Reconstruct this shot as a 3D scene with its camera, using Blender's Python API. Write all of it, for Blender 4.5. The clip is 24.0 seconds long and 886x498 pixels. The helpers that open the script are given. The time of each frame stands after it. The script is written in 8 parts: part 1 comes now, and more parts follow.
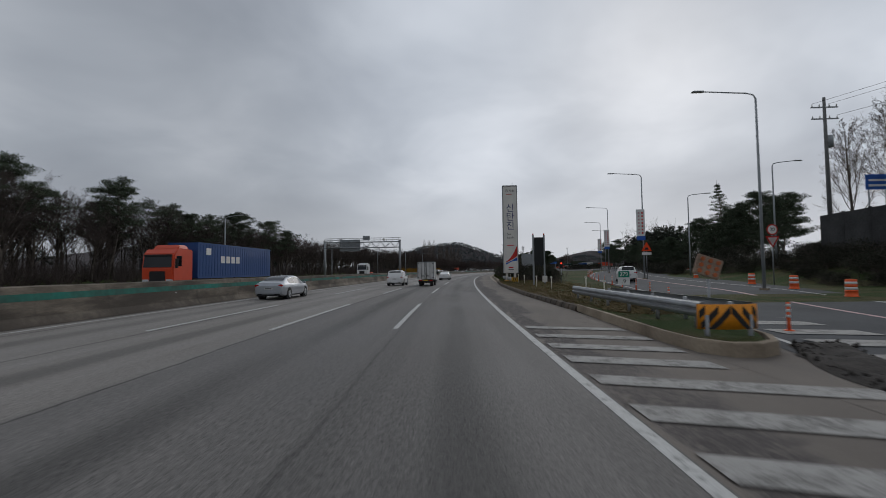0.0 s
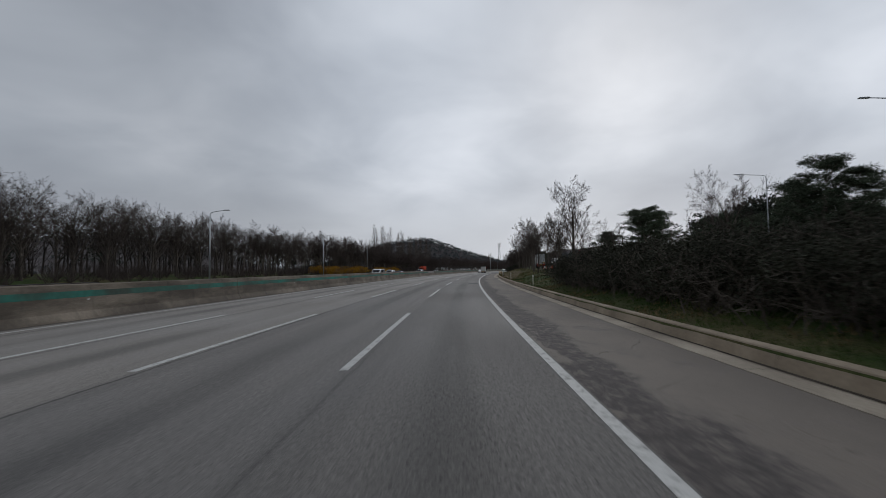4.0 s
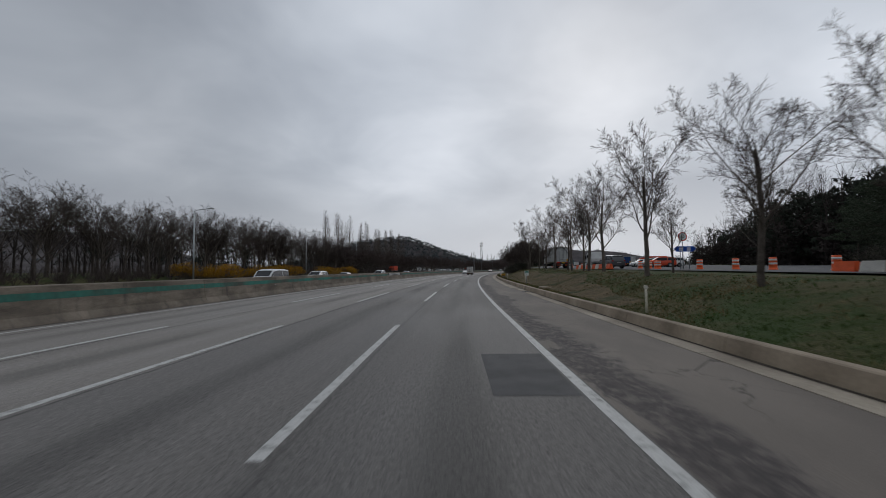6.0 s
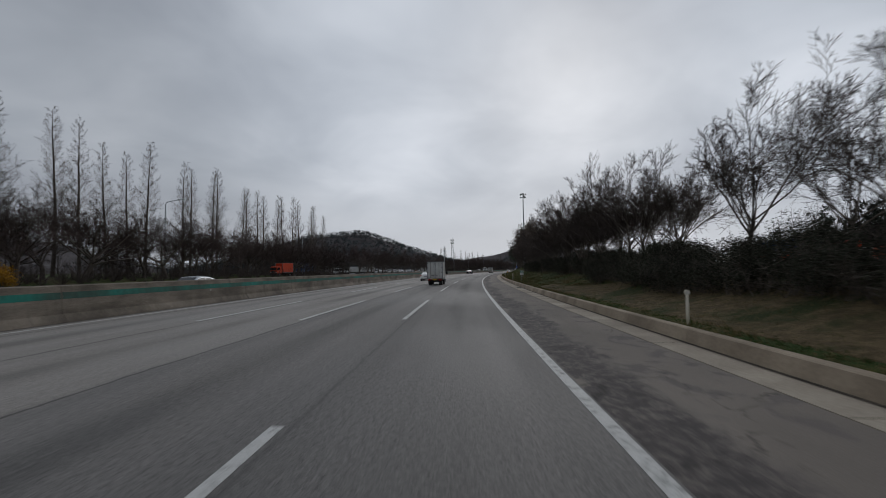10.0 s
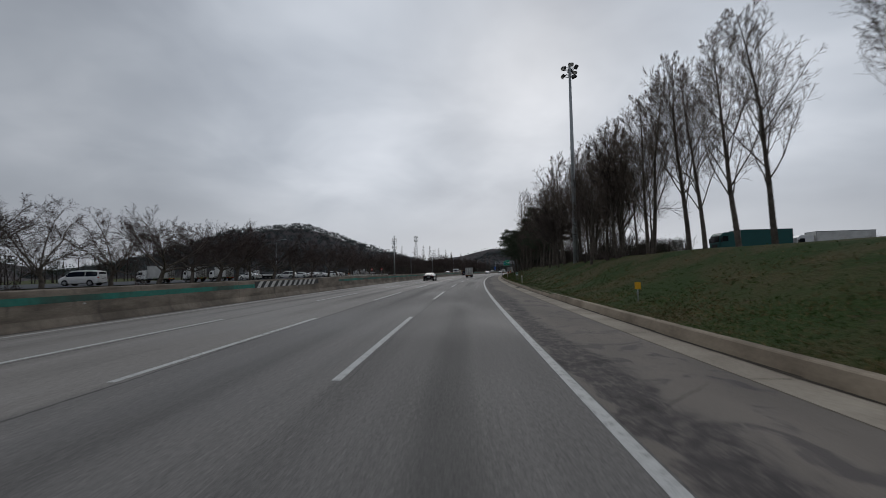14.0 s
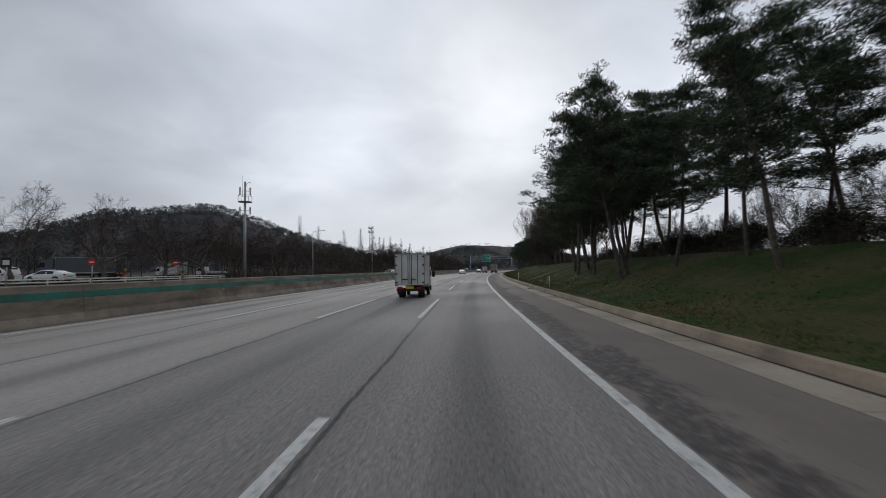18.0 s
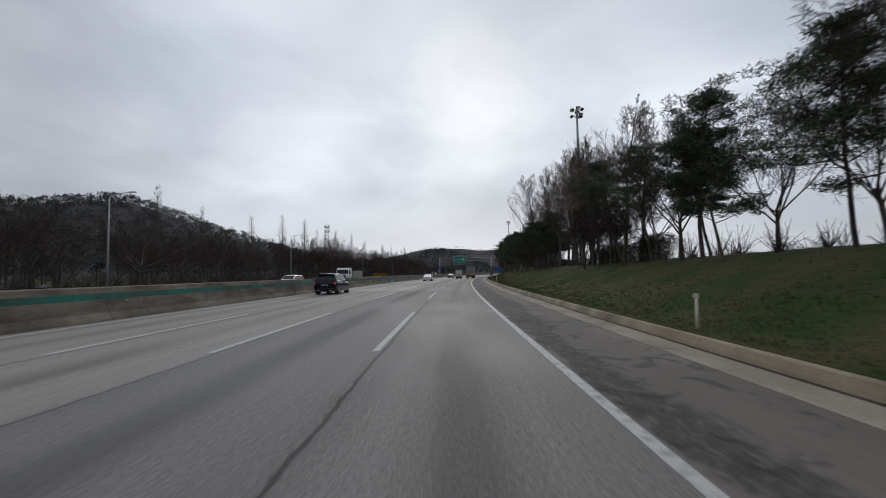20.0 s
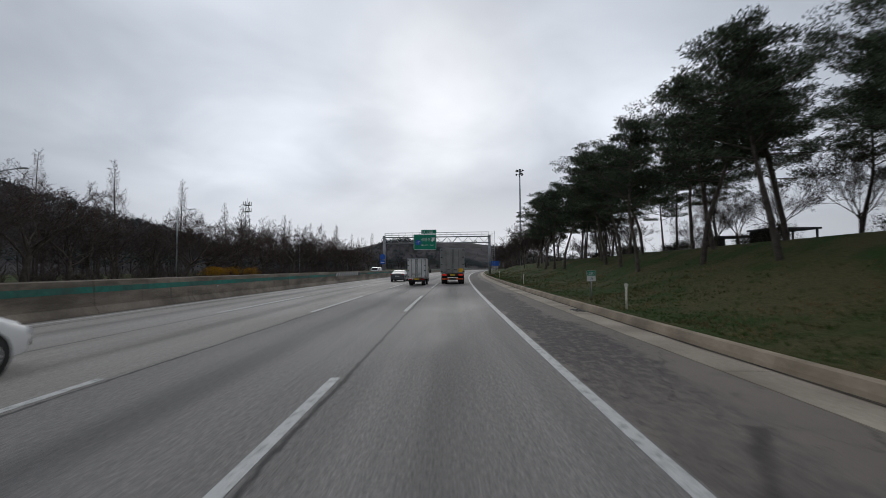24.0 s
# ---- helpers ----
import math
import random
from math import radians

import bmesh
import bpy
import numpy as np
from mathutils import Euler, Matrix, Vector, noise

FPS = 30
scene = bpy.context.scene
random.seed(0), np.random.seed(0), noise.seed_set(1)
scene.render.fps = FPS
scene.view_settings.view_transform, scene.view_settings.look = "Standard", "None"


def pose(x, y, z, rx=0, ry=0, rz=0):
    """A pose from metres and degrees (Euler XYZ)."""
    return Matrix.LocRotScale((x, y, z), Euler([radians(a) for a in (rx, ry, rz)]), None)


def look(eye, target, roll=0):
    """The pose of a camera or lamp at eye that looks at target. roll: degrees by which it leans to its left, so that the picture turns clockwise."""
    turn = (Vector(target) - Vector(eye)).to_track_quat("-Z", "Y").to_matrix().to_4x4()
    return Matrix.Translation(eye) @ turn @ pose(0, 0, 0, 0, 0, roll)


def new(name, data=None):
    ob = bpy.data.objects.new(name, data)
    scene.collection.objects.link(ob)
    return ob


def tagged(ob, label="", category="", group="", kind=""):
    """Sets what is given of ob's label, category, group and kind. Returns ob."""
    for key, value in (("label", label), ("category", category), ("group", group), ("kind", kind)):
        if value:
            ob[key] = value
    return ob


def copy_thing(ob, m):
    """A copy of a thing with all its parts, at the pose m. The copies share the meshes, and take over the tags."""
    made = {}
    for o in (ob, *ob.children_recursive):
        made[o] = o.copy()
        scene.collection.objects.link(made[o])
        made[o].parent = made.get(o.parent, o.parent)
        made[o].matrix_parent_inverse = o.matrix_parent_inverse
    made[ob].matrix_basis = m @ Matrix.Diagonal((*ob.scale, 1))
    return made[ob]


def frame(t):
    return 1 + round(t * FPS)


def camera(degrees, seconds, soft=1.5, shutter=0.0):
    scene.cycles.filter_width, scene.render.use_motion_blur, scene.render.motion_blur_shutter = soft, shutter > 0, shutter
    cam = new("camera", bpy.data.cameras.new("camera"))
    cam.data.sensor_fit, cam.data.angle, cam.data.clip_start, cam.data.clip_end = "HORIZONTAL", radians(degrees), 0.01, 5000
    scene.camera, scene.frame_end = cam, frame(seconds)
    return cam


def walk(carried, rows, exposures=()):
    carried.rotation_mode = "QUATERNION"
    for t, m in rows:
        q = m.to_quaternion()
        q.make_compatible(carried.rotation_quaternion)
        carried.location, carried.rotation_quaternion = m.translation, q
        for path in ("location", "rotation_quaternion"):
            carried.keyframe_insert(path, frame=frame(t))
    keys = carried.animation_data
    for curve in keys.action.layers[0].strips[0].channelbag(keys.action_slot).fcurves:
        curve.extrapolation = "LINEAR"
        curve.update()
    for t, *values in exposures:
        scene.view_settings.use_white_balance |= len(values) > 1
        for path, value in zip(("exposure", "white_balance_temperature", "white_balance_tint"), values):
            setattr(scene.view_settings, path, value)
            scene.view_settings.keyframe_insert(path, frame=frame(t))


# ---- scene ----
# The road's centre line: s metres along it, u metres to the right of the right edge line.
BEND_S = np.array([-40, 130, 260, 400, 820, 830])
BEND = np.array([0.001078, 0.000954, 0.000909, 0.000803, 0.000537, 0.0])
SG = np.arange(-1500.0, 3200.0, 1.0)
_k = np.where((SG < -40) | (SG > 830), 0.0, np.interp(SG, BEND_S, BEND))
HG = np.concatenate([[0], np.cumsum((_k[1:] + _k[:-1]) / 2)])
HG -= np.interp(0, SG, HG)
XG = np.concatenate([[0], np.cumsum((np.sin(HG[1:]) + np.sin(HG[:-1])) / 2)])
YG = np.concatenate([[0], np.cumsum((np.cos(HG[1:]) + np.cos(HG[:-1])) / 2)])
XG -= np.interp(0, SG, XG)
YG -= np.interp(0, SG, YG)


def W(s, u, z=0.0):
    """World place of a point of the road's own plan."""
    h = np.interp(s, SG, HG)
    return Vector((np.interp(s, SG, XG) + u * math.cos(h), np.interp(s, SG, YG) - u * math.sin(h), z))


def turn(s):
    """Degrees by which things that face along the road are turned at s."""
    return -math.degrees(np.interp(s, SG, HG))


def at(s, u, z=0.0, rz=0.0, size=1.0):
    """Pose with y along the road and x to its right."""
    p = W(s, u, z)
    return pose(p.x, p.y, p.z, 0, 0, turn(s) + rz) @ Matrix.Scale(size, 4)


# ---- camera ----
EYE = 1.685
DRIVE = [  # seconds, x, y, heading, pitch, roll
    (0, -1.99, 7.30, 0.11, 2.80, 0.67),
    (0.5, -1.72, 17.91, 0.54, 2.79, 0.65),
    (1, -1.42, 28.54, 1.36, 2.70, 0.82),
    (1.5, -0.93, 38.94, 1.93, 2.75, 0.82),
    (3.5, 1.68, 81.73, 3.25, 2.86, 0.75),
    (4, 2.73, 92.70, 3.99, 2.68, 0.77),
    (4.5, 3.80, 103.45, 4.39, 2.52, 0.68),
    (5, 5.00, 114.31, 4.67, 2.54, 0.65),
    (5.5, 6.22, 125.12, 5.59, 3.09, 0.68),
    (6, 7.61, 135.99, 6.60, 2.74, 0.65),
    (6.5, 9.22, 146.96, 7.28, 2.84, 0.66),
    (7, 11.01, 158.10, 7.86, 2.70, 0.72),
    (7.5, 12.89, 169.19, 8.38, 2.75, 0.72),
    (8, 14.79, 180.05, 8.68, 2.84, 0.75),
    (8.5, 16.79, 190.85, 8.69, 2.85, 0.76),
    (9, 18.89, 201.74, 9.40, 2.88, 0.68),
    (9.5, 21.27, 212.83, 9.95, 2.87, 0.71),
    (10, 23.56, 223.46, 10.57, 2.76, 0.76),
    (10.5, 26.03, 234.15, 11.12, 2.82, 0.84),
    (11, 28.58, 244.68, 11.69, 2.72, 0.72),
    (11.5, 31.30, 255.31, 12.18, 2.81, 0.80),
    (13.5, 42.98, 298.01, 14.25, 3.06, 0.88),
    (14, 46.22, 308.85, 14.81, 2.96, 1.04),
    (14.5, 49.54, 319.53, 15.49, 2.88, 0.97),
    (15, 52.95, 330.26, 16.24, 3.01, 0.83),
    (15.5, 56.48, 340.93, 16.75, 3.01, 0.68),
    (16, 60.11, 351.62, 17.27, 2.90, 0.60),
    (16.5, 63.93, 362.51, 17.68, 2.93, 0.66),
    (17, 67.96, 373.70, 17.91, 2.94, 0.65),
    (17.5, 72.19, 384.93, 18.39, 2.68, 0.63),
    (18, 76.17, 395.46, 18.99, 2.66, 0.71),
    (18.5, 80.35, 405.93, 19.85, 2.76, 0.76),
    (20.5, 98.47, 448.40, 23.58, 3.15, 0.76),
    (21, 103.40, 459.07, 23.77, 2.91, 0.78),
    (21.5, 108.31, 469.68, 24.22, 2.80, 0.85),
    (22, 113.22, 480.12, 24.69, 2.83, 0.83),
    (22.5, 118.22, 490.47, 25.03, 2.78, 0.86),
    (23, 123.36, 500.91, 25.47, 2.95, 0.80),
    (23.5, 128.59, 511.20, 26.77, 2.67, 0.46),
    (24, 133.72, 521.25, 27.04, 2.48, 0.49),
]
cam = camera(90.66, 24.0, soft=0.85, shutter=0.14)
walk(cam, [(t, pose(x, y, EYE, 0, 0, -h) @ pose(0, 0, 0, 90 + p) @ pose(0, 0, 0, 0, 0, -r)) for t, x, y, h, p, r in DRIVE],
     exposures=[(0, -0.08), (5, -0.04), (10, -0.12), (15, -0.08), (16.5, 0.16), (18, 0.23), (24, 0.22)])

# ---- overcast sky and a wide, weak sun ----
world = bpy.data.worlds.new("sky")
scene.world = world
world.use_nodes = True
N, K = world.node_tree.nodes, world.node_tree.links
N.clear()


def wn(kind, **vals):
    n = N.new(kind)
    for key, v in vals.items():
        n.inputs[key].default_value = v
    return n


SUN_EL, SUN_AZ = radians(27), radians(27)
sky = N.new("ShaderNodeTexSky")
sky.sky_type, sky.sun_disc, sky.sun_elevation, sky.sun_rotation = "NISHITA", False, SUN_EL, SUN_AZ
sky.dust_density, sky.air_density = 3.0, 1.0
tc = N.new("ShaderNodeTexCoord")
sep = N.new("ShaderNodeSeparateXYZ")
K.new(tc.outputs["Generated"], sep.inputs[0])


def wmath(op, a, b=None):
    n = N.new("ShaderNodeMath")
    n.operation = op
    for i, v in enumerate((a, b)):
        if v is None:
            continue
        if isinstance(v, (int, float)):
            n.inputs[i].default_value = v
        else:
            K.new(v, n.inputs[i])
    return n.outputs[0]


# cloud layer: the direction carried out to a flat sheet overhead
den = wmath("ADD", wmath("ABSOLUTE", sep.outputs[2]), 0.30)
comb = N.new("ShaderNodeCombineXYZ")
K.new(wmath("DIVIDE", sep.outputs[0], den), comb.inputs[0])
K.new(wmath("DIVIDE", sep.outputs[1], den), comb.inputs[1])
big = wn("ShaderNodeTexNoise", Scale=0.75, Detail=2.0, Roughness=0.45, Distortion=0.2)
small = wn("ShaderNodeTexNoise", Scale=1.9, Detail=4.0, Roughness=0.5, Distortion=0.3)
K.new(comb.outputs[0], big.inputs["Vector"])
K.new(comb.outputs[0], small.inputs["Vector"])
mixn = wmath("ADD", wmath("MULTIPLY", big.outputs["Fac"], 0.68), wmath("MULTIPLY", small.outputs["Fac"], 0.32))
ramp = N.new("ShaderNodeValToRGB")
ramp.color_ramp.elements[0].position, ramp.color_ramp.elements[0].color = 0.36, (2.75, 3.06, 3.6, 1)
ramp.color_ramp.elements[1].position, ramp.color_ramp.elements[1].color = 0.64, (6.3, 6.65, 7.25, 1)
el = ramp.color_ramp.elements.new(0.50)
el.color = (4.25, 4.62, 5.2, 1)
K.new(mixn, ramp.inputs[0])
mx = N.new("ShaderNodeMix")
mx.data_type = "RGBA"
mx.inputs["Factor"].default_value = 0.975
K.new(sky.outputs[0], mx.inputs["A"])
# the cloud is thinner and brighter round the hidden sun
dot = N.new("ShaderNodeVectorMath")
dot.operation = "DOT_PRODUCT"
K.new(tc.outputs["Generated"], dot.inputs[0])
dot.inputs[1].default_value = (math.sin(SUN_AZ) * math.cos(SUN_EL), math.cos(SUN_AZ) * math.cos(SUN_EL), math.sin(SUN_EL))
halo = N.new("ShaderNodeMapRange")
halo.interpolation_type = "SMOOTHERSTEP"
for key, v in (("From Min", 0.58), ("From Max", 1.0), ("To Min", 0.84), ("To Max", 1.29)):
    halo.inputs[key].default_value = v
K.new(dot.outputs["Value"], halo.inputs["Value"])
glow = N.new("ShaderNodeVectorMath")
glow.operation = "SCALE"
low = N.new("ShaderNodeMapRange")
low.interpolation_type = "SMOOTHSTEP"
for key, v in (("From Min", 0.02), ("From Max", 0.26), ("To Min", 0.85), ("To Max", 0.0)):
    low.inputs[key].default_value = v
K.new(sep.outputs[2], low.inputs["Value"])
veil = N.new("ShaderNodeMix")
veil.data_type = "RGBA"
K.new(low.outputs[0], veil.inputs["Factor"])
K.new(ramp.outputs[0], veil.inputs["A"])
veil.inputs["B"].default_value = (4.75, 5.02, 5.5, 1)
K.new(veil.outputs["Result"], glow.inputs[0])
K.new(halo.outputs[0], glow.inputs["Scale"])
K.new(glow.outputs[0], mx.inputs["B"])
bg = wn("ShaderNodeBackground", Strength=0.1)
K.new(mx.outputs["Result"], bg.inputs["Color"])
K.new(bg.outputs[0], N.new("ShaderNodeOutputWorld").inputs["Surface"])

sun = bpy.data.lights.new("sun", "SUN")
sun.energy, sun.angle, sun.color = 0.5, radians(35), (1.0, 0.97, 0.93)
lamp = new("sun", sun)
lamp.matrix_world = look((0, 0, 60), (-math.sin(SUN_AZ) * math.cos(SUN_EL), -math.cos(SUN_AZ) * math.cos(SUN_EL), 60 - math.sin(SUN_EL)))

# ---- materials ----
def mat(name, col, rough=0.8, metal=0.0, var=0.25, scale=1.2, fine=22.0, bump=0.15, spec=0.35, rand=0.0, coat=0.0, dirt=None):
    """A surface with broad and fine variation; dirt: a second colour in large stains."""
    m = bpy.data.materials.new(name)
    m.use_nodes = True
    nt = m.node_tree
    b = nt.nodes["Principled BSDF"]
    b.inputs["Roughness"].default_value, b.inputs["Metallic"].default_value = rough, metal
    b.inputs["Specular IOR Level"].default_value = spec
    b.inputs["Coat Weight"].default_value = coat
    t = nt.nodes.new("ShaderNodeTexCoord")
    n1, n2 = nt.nodes.new("ShaderNodeTexNoise"), nt.nodes.new("ShaderNodeTexNoise")
    for n, sc, de in ((n1, scale, 3), (n2, fine, 4)):
        n.inputs["Scale"].default_value, n.inputs["Detail"].default_value = sc, de
        nt.links.new(t.outputs["Object"], n.inputs["Vector"])
    r = nt.nodes.new("ShaderNodeValToRGB")
    r.color_ramp.elements[0].position, r.color_ramp.elements[1].position = 0.3, 0.7
    lo = [c * (1 - var) for c in col]
    hi = [min(1, c * (1 + var)) for c in col]
    if dirt:
        lo = list(dirt)
    r.color_ramp.elements[0].color, r.color_ramp.elements[1].color = (*lo, 1), (*hi, 1)
    nt.links.new(n1.outputs["Fac"], r.inputs[0])
    mr = nt.nodes.new("ShaderNodeMapRange")
    mr.inputs["From Min"].default_value, mr.inputs["From Max"].default_value = 0.3, 0.7
    mr.inputs["To Min"].default_value, mr.inputs["To Max"].default_value = 1 - var * 0.7, 1 + var * 0.5
    nt.links.new(n2.outputs["Fac"], mr.inputs["Value"])
    out = mr.outputs[0]
    if rand:
        oi = nt.nodes.new("ShaderNodeObjectInfo")
        m2 = nt.nodes.new("ShaderNodeMapRange")
        m2.inputs["To Min"].default_value, m2.inputs["To Max"].default_value = 1 - rand, 1 + rand
        nt.links.new(oi.outputs["Random"], m2.inputs["Value"])
        mu = nt.nodes.new("ShaderNodeMath")
        mu.operation = "MULTIPLY"
        nt.links.new(out, mu.inputs[0])
        nt.links.new(m2.outputs[0], mu.inputs[1])
        out = mu.outputs[0]
    sc = nt.nodes.new("ShaderNodeVectorMath")
    sc.operation = "SCALE"
    nt.links.new(r.outputs[0], sc.inputs[0])
    nt.links.new(out, sc.inputs["Scale"])
    nt.links.new(sc.outputs[0], b.inputs["Base Color"])
    if bump:
        bp = nt.nodes.new("ShaderNodeBump")
        bp.inputs["Strength"].default_value, bp.inputs["Distance"].default_value = bump, 0.02
        nt.links.new(n2.outputs["Fac"], bp.inputs["Height"])
        nt.links.new(bp.outputs[0], b.inputs["Normal"])
    return m


class Nodes:
    """Short hand for longer node trees."""

    def __init__(self, name):
        self.m = bpy.data.materials.new(name)
        self.m.use_nodes = True
        self.t = self.m.node_tree
        self.b = self.t.nodes["Principled BSDF"]

    def put(self, v, socket):
        if isinstance(v, (int, float)):
            socket.default_value = v
        elif isinstance(v, tuple):
            socket.default_value = (*v, 1) if len(v) == 3 and socket.type == "RGBA" else v
        else:
            self.t.links.new(v, socket)

    def math(self, op, a, b=0.0, c=0.0):
        n = self.t.nodes.new("ShaderNodeMath")
        n.operation = op
        for v, s in zip((a, b, c), n.inputs):
            self.put(v, s)
        return n.outputs[0]

    def noise(self, vec, scale, detail=3, rough=0.55, dist=0.0):
        n = self.t.nodes.new("ShaderNodeTexNoise")
        self.put(vec, n.inputs["Vector"])
        for k, v in (("Scale", scale), ("Detail", detail), ("Roughness", rough), ("Distortion", dist)):
            n.inputs[k].default_value = v
        return n.outputs["Fac"]

    def uv(self):
        n = self.t.nodes.new("ShaderNodeUVMap")
        n.uv_map = "plan"
        s = self.t.nodes.new("ShaderNodeSeparateXYZ")
        self.t.links.new(n.outputs[0], s.inputs[0])
        return s.outputs[0], s.outputs[1]

    def vec(self, x, y, z=0.0):
        n = self.t.nodes.new("ShaderNodeCombineXYZ")
        for v, s in zip((x, y, z), n.inputs):
            self.put(v, s)
        return n.outputs[0]

    def step(self, v, a, b, lo=0.0, hi=1.0):
        n = self.t.nodes.new("ShaderNodeMapRange")
        n.interpolation_type = "SMOOTHSTEP"
        for k, x in (("Value", v), ("From Min", a), ("From Max", b), ("To Min", lo), ("To Max", hi)):
            self.put(x, n.inputs[k])
        return n.outputs[0]

    def mix(self, f, a, b):
        n = self.t.nodes.new("ShaderNodeMix")
        n.data_type = "RGBA"
        self.put(f, n.inputs["Factor"])
        self.put(a, n.inputs["A"])
        self.put(b, n.inputs["B"])
        return n.outputs["Result"]

    def scale(self, col, f):
        n = self.t.nodes.new("ShaderNodeVectorMath")
        n.operation = "SCALE"
        self.put(col, n.inputs[0])
        self.put(f, n.inputs["Scale"])
        return n.outputs[0]

    def done(self, col, rough=0.85, bump=None, strength=0.3, dist=0.01, spec=0.35):
        self.put(col, self.b.inputs["Base Color"])
        self.put(rough, self.b.inputs["Roughness"])
        self.b.inputs["Specular IOR Level"].default_value = spec
        if bump is not None:
            n = self.t.nodes.new("ShaderNodeBump")
            n.inputs["Strength"].default_value, n.inputs["Distance"].default_value = strength, dist
            self.put(bump, n.inputs["Height"])
            self.t.links.new(n.outputs[0], self.b.inputs["Normal"])
        return self.m


def road_material():
    """Worn grey asphalt: oil band along each lane's middle, ragged joints along the lane lines, ravelled stretches and patches."""
    n = Nodes("worn_asphalt")
    u, s = n.uv()
    lane = n.math("FRACT", n.math("DIVIDE", n.math("ADD", u, 100 * 3.64), 3.64))
    mid = n.math("ABSOLUTE", n.math("SUBTRACT", lane, 0.5))
    wob = n.noise(n.vec(n.math("MULTIPLY", u, 0.4), n.math("MULTIPLY", s, 0.05)), 1.0, 3)
    oil = n.math("MULTIPLY", n.step(mid, 0.02, 0.19, 1, 0), n.step(wob, 0.25, 0.65))
    track = n.step(n.math("ABSOLUTE", n.math("SUBTRACT", mid, 0.26)), 0.0, 0.13, 1, 0)
    streak = n.noise(n.vec(n.math("MULTIPLY", u, 3.0), n.math("MULTIPLY", s, 0.10)), 1.0, 4, 0.6)
    patch = n.noise(n.vec(u, n.math("MULTIPLY", s, 0.35)), 0.22, 4, 0.6)
    grain = n.noise(n.vec(u, n.math("MULTIPLY", s, 0.7)), 42.0, 2, 0.6)
    stones = n.noise(n.vec(u, n.math("MULTIPLY", s, 0.8)), 17.0, 3, 0.6)
    # joints beside the lane lines, almost unbroken between the inner lanes
    wander = n.noise(n.vec(n.math("MULTIPLY", u, 0.3), n.math("MULTIPLY", s, 0.35)), 1.0, 5, 0.7)
    edge = n.math("ABSOLUTE", n.math("ADD", n.math("SUBTRACT", lane, 0.055), n.math("MULTIPLY", n.math("SUBTRACT", wander, 0.5), 0.07)))
    inner = n.step(n.math("ADD", u, n.math("MULTIPLY", wander, 0.5)), -7.05, -6.65, 1, 0)
    keep = n.step(n.noise(n.vec(n.math("MULTIPLY", u, 0.27), n.math("MULTIPLY", s, 0.04)), 1.0, 2), 0.34, 0.48)
    keep = n.math("MULTIPLY", keep, n.step(s, 330, 390, 0.45, 1.0))
    keep = n.math("MAXIMUM", keep, n.step(u, -6.3, -6.2, 0.8, 0.0))
    rag = n.noise(n.vec(n.math("MULTIPLY", u, 5.0), n.math("MULTIPLY", s, 1.6)), 2.0, 6, 0.8)
    edge = n.math("ADD", edge, n.math("MULTIPLY", n.math("SUBTRACT", rag, 0.45), 0.05))
    joint = n.math("MULTIPLY", n.step(edge, 0.003, 0.020, 1, 0), keep)
    soot = n.math("MULTIPLY", n.step(edge, 0.0, 0.085, 1, 0), n.math("MULTIPLY", keep, n.step(rag, 0.35, 0.65)))
    paler = n.step(s, 335, 380)
    own = n.math("MULTIPLY", n.step(u, -3.75, -3.4), n.math("SUBTRACT", 1.0, paler))
    # stones torn out of the surface, in long stretches of the outer lanes
    zone = n.step(n.noise(n.vec(n.math("MULTIPLY", u, 0.12), n.math("MULTIPLY", s, 0.018)), 1.0, 2, 0.5), 0.38, 0.54)
    zone = n.math("MULTIPLY", zone, n.step(u, -7.6, -5.0))
    zone = n.math("MAXIMUM", zone, n.math("MULTIPLY", n.step(lane, 0.0, 0.33, 1, 0), n.step(patch, 0.45, 0.62)))
    pits = n.noise(n.vec(u, n.math("MULTIPLY", s, 0.8)), 21.0, 4, 0.75)
    ravel = n.math("MULTIPLY", zone, n.step(pits, 0.50, 0.66))
    base = n.mix(n.step(patch, 0.3, 0.7), (0.136, 0.128, 0.121), (0.179, 0.168, 0.157))
    base = n.mix(inner, base, (0.226, 0.209, 0.191))
    f = n.step(streak, 0.25, 0.75, 0.92, 1.06)
    f = n.math("MULTIPLY", f, n.step(grain, 0.28, 0.72, 0.66, 1.34))
    f = n.math("MULTIPLY", f, n.step(stones, 0.3, 0.7, 0.78, 1.20))
    f = n.math("MULTIPLY", f, n.step(oil, 0, 1, 1.0, 0.62))
    f = n.math("MULTIPLY", f, n.step(track, 0, 1, 1.0, 1.07))
    f = n.math("MULTIPLY", f, n.step(own, 0, 1, 1.0, 0.84))
    f = n.math("MULTIPLY", f, n.step(paler, 0, 1, 1.0, 1.16))
    f = n.math("MULTIPLY", f, n.step(soot, 0, 1, 1.0, 0.80))
    f = n.math("MULTIPLY", f, n.step(joint, 0, 1, 1.0, 0.30))
    f = n.math("MULTIPLY", f, n.step(ravel, 0, 1, 1.0, 0.46))
    # soil swept against the foot of the median wall
    swept = n.math("MULTIPLY", n.step(n.math("ADD", u, n.math("MULTIPLY", rag, 0.35)), -15.42, -15.05, 1, 0), n.step(u, -17.0, -16.9))
    col = n.mix(swept, n.scale(base, f), (0.052, 0.045, 0.038))
    rough = n.step(patch, 0.3, 0.7, 0.62, 0.85)
    return n.done(col, rough, n.math("SUBTRACT", n.math("ADD", grain, n.math("MULTIPLY", stones, 0.6)), ravel), 0.5, 0.012, 0.4)


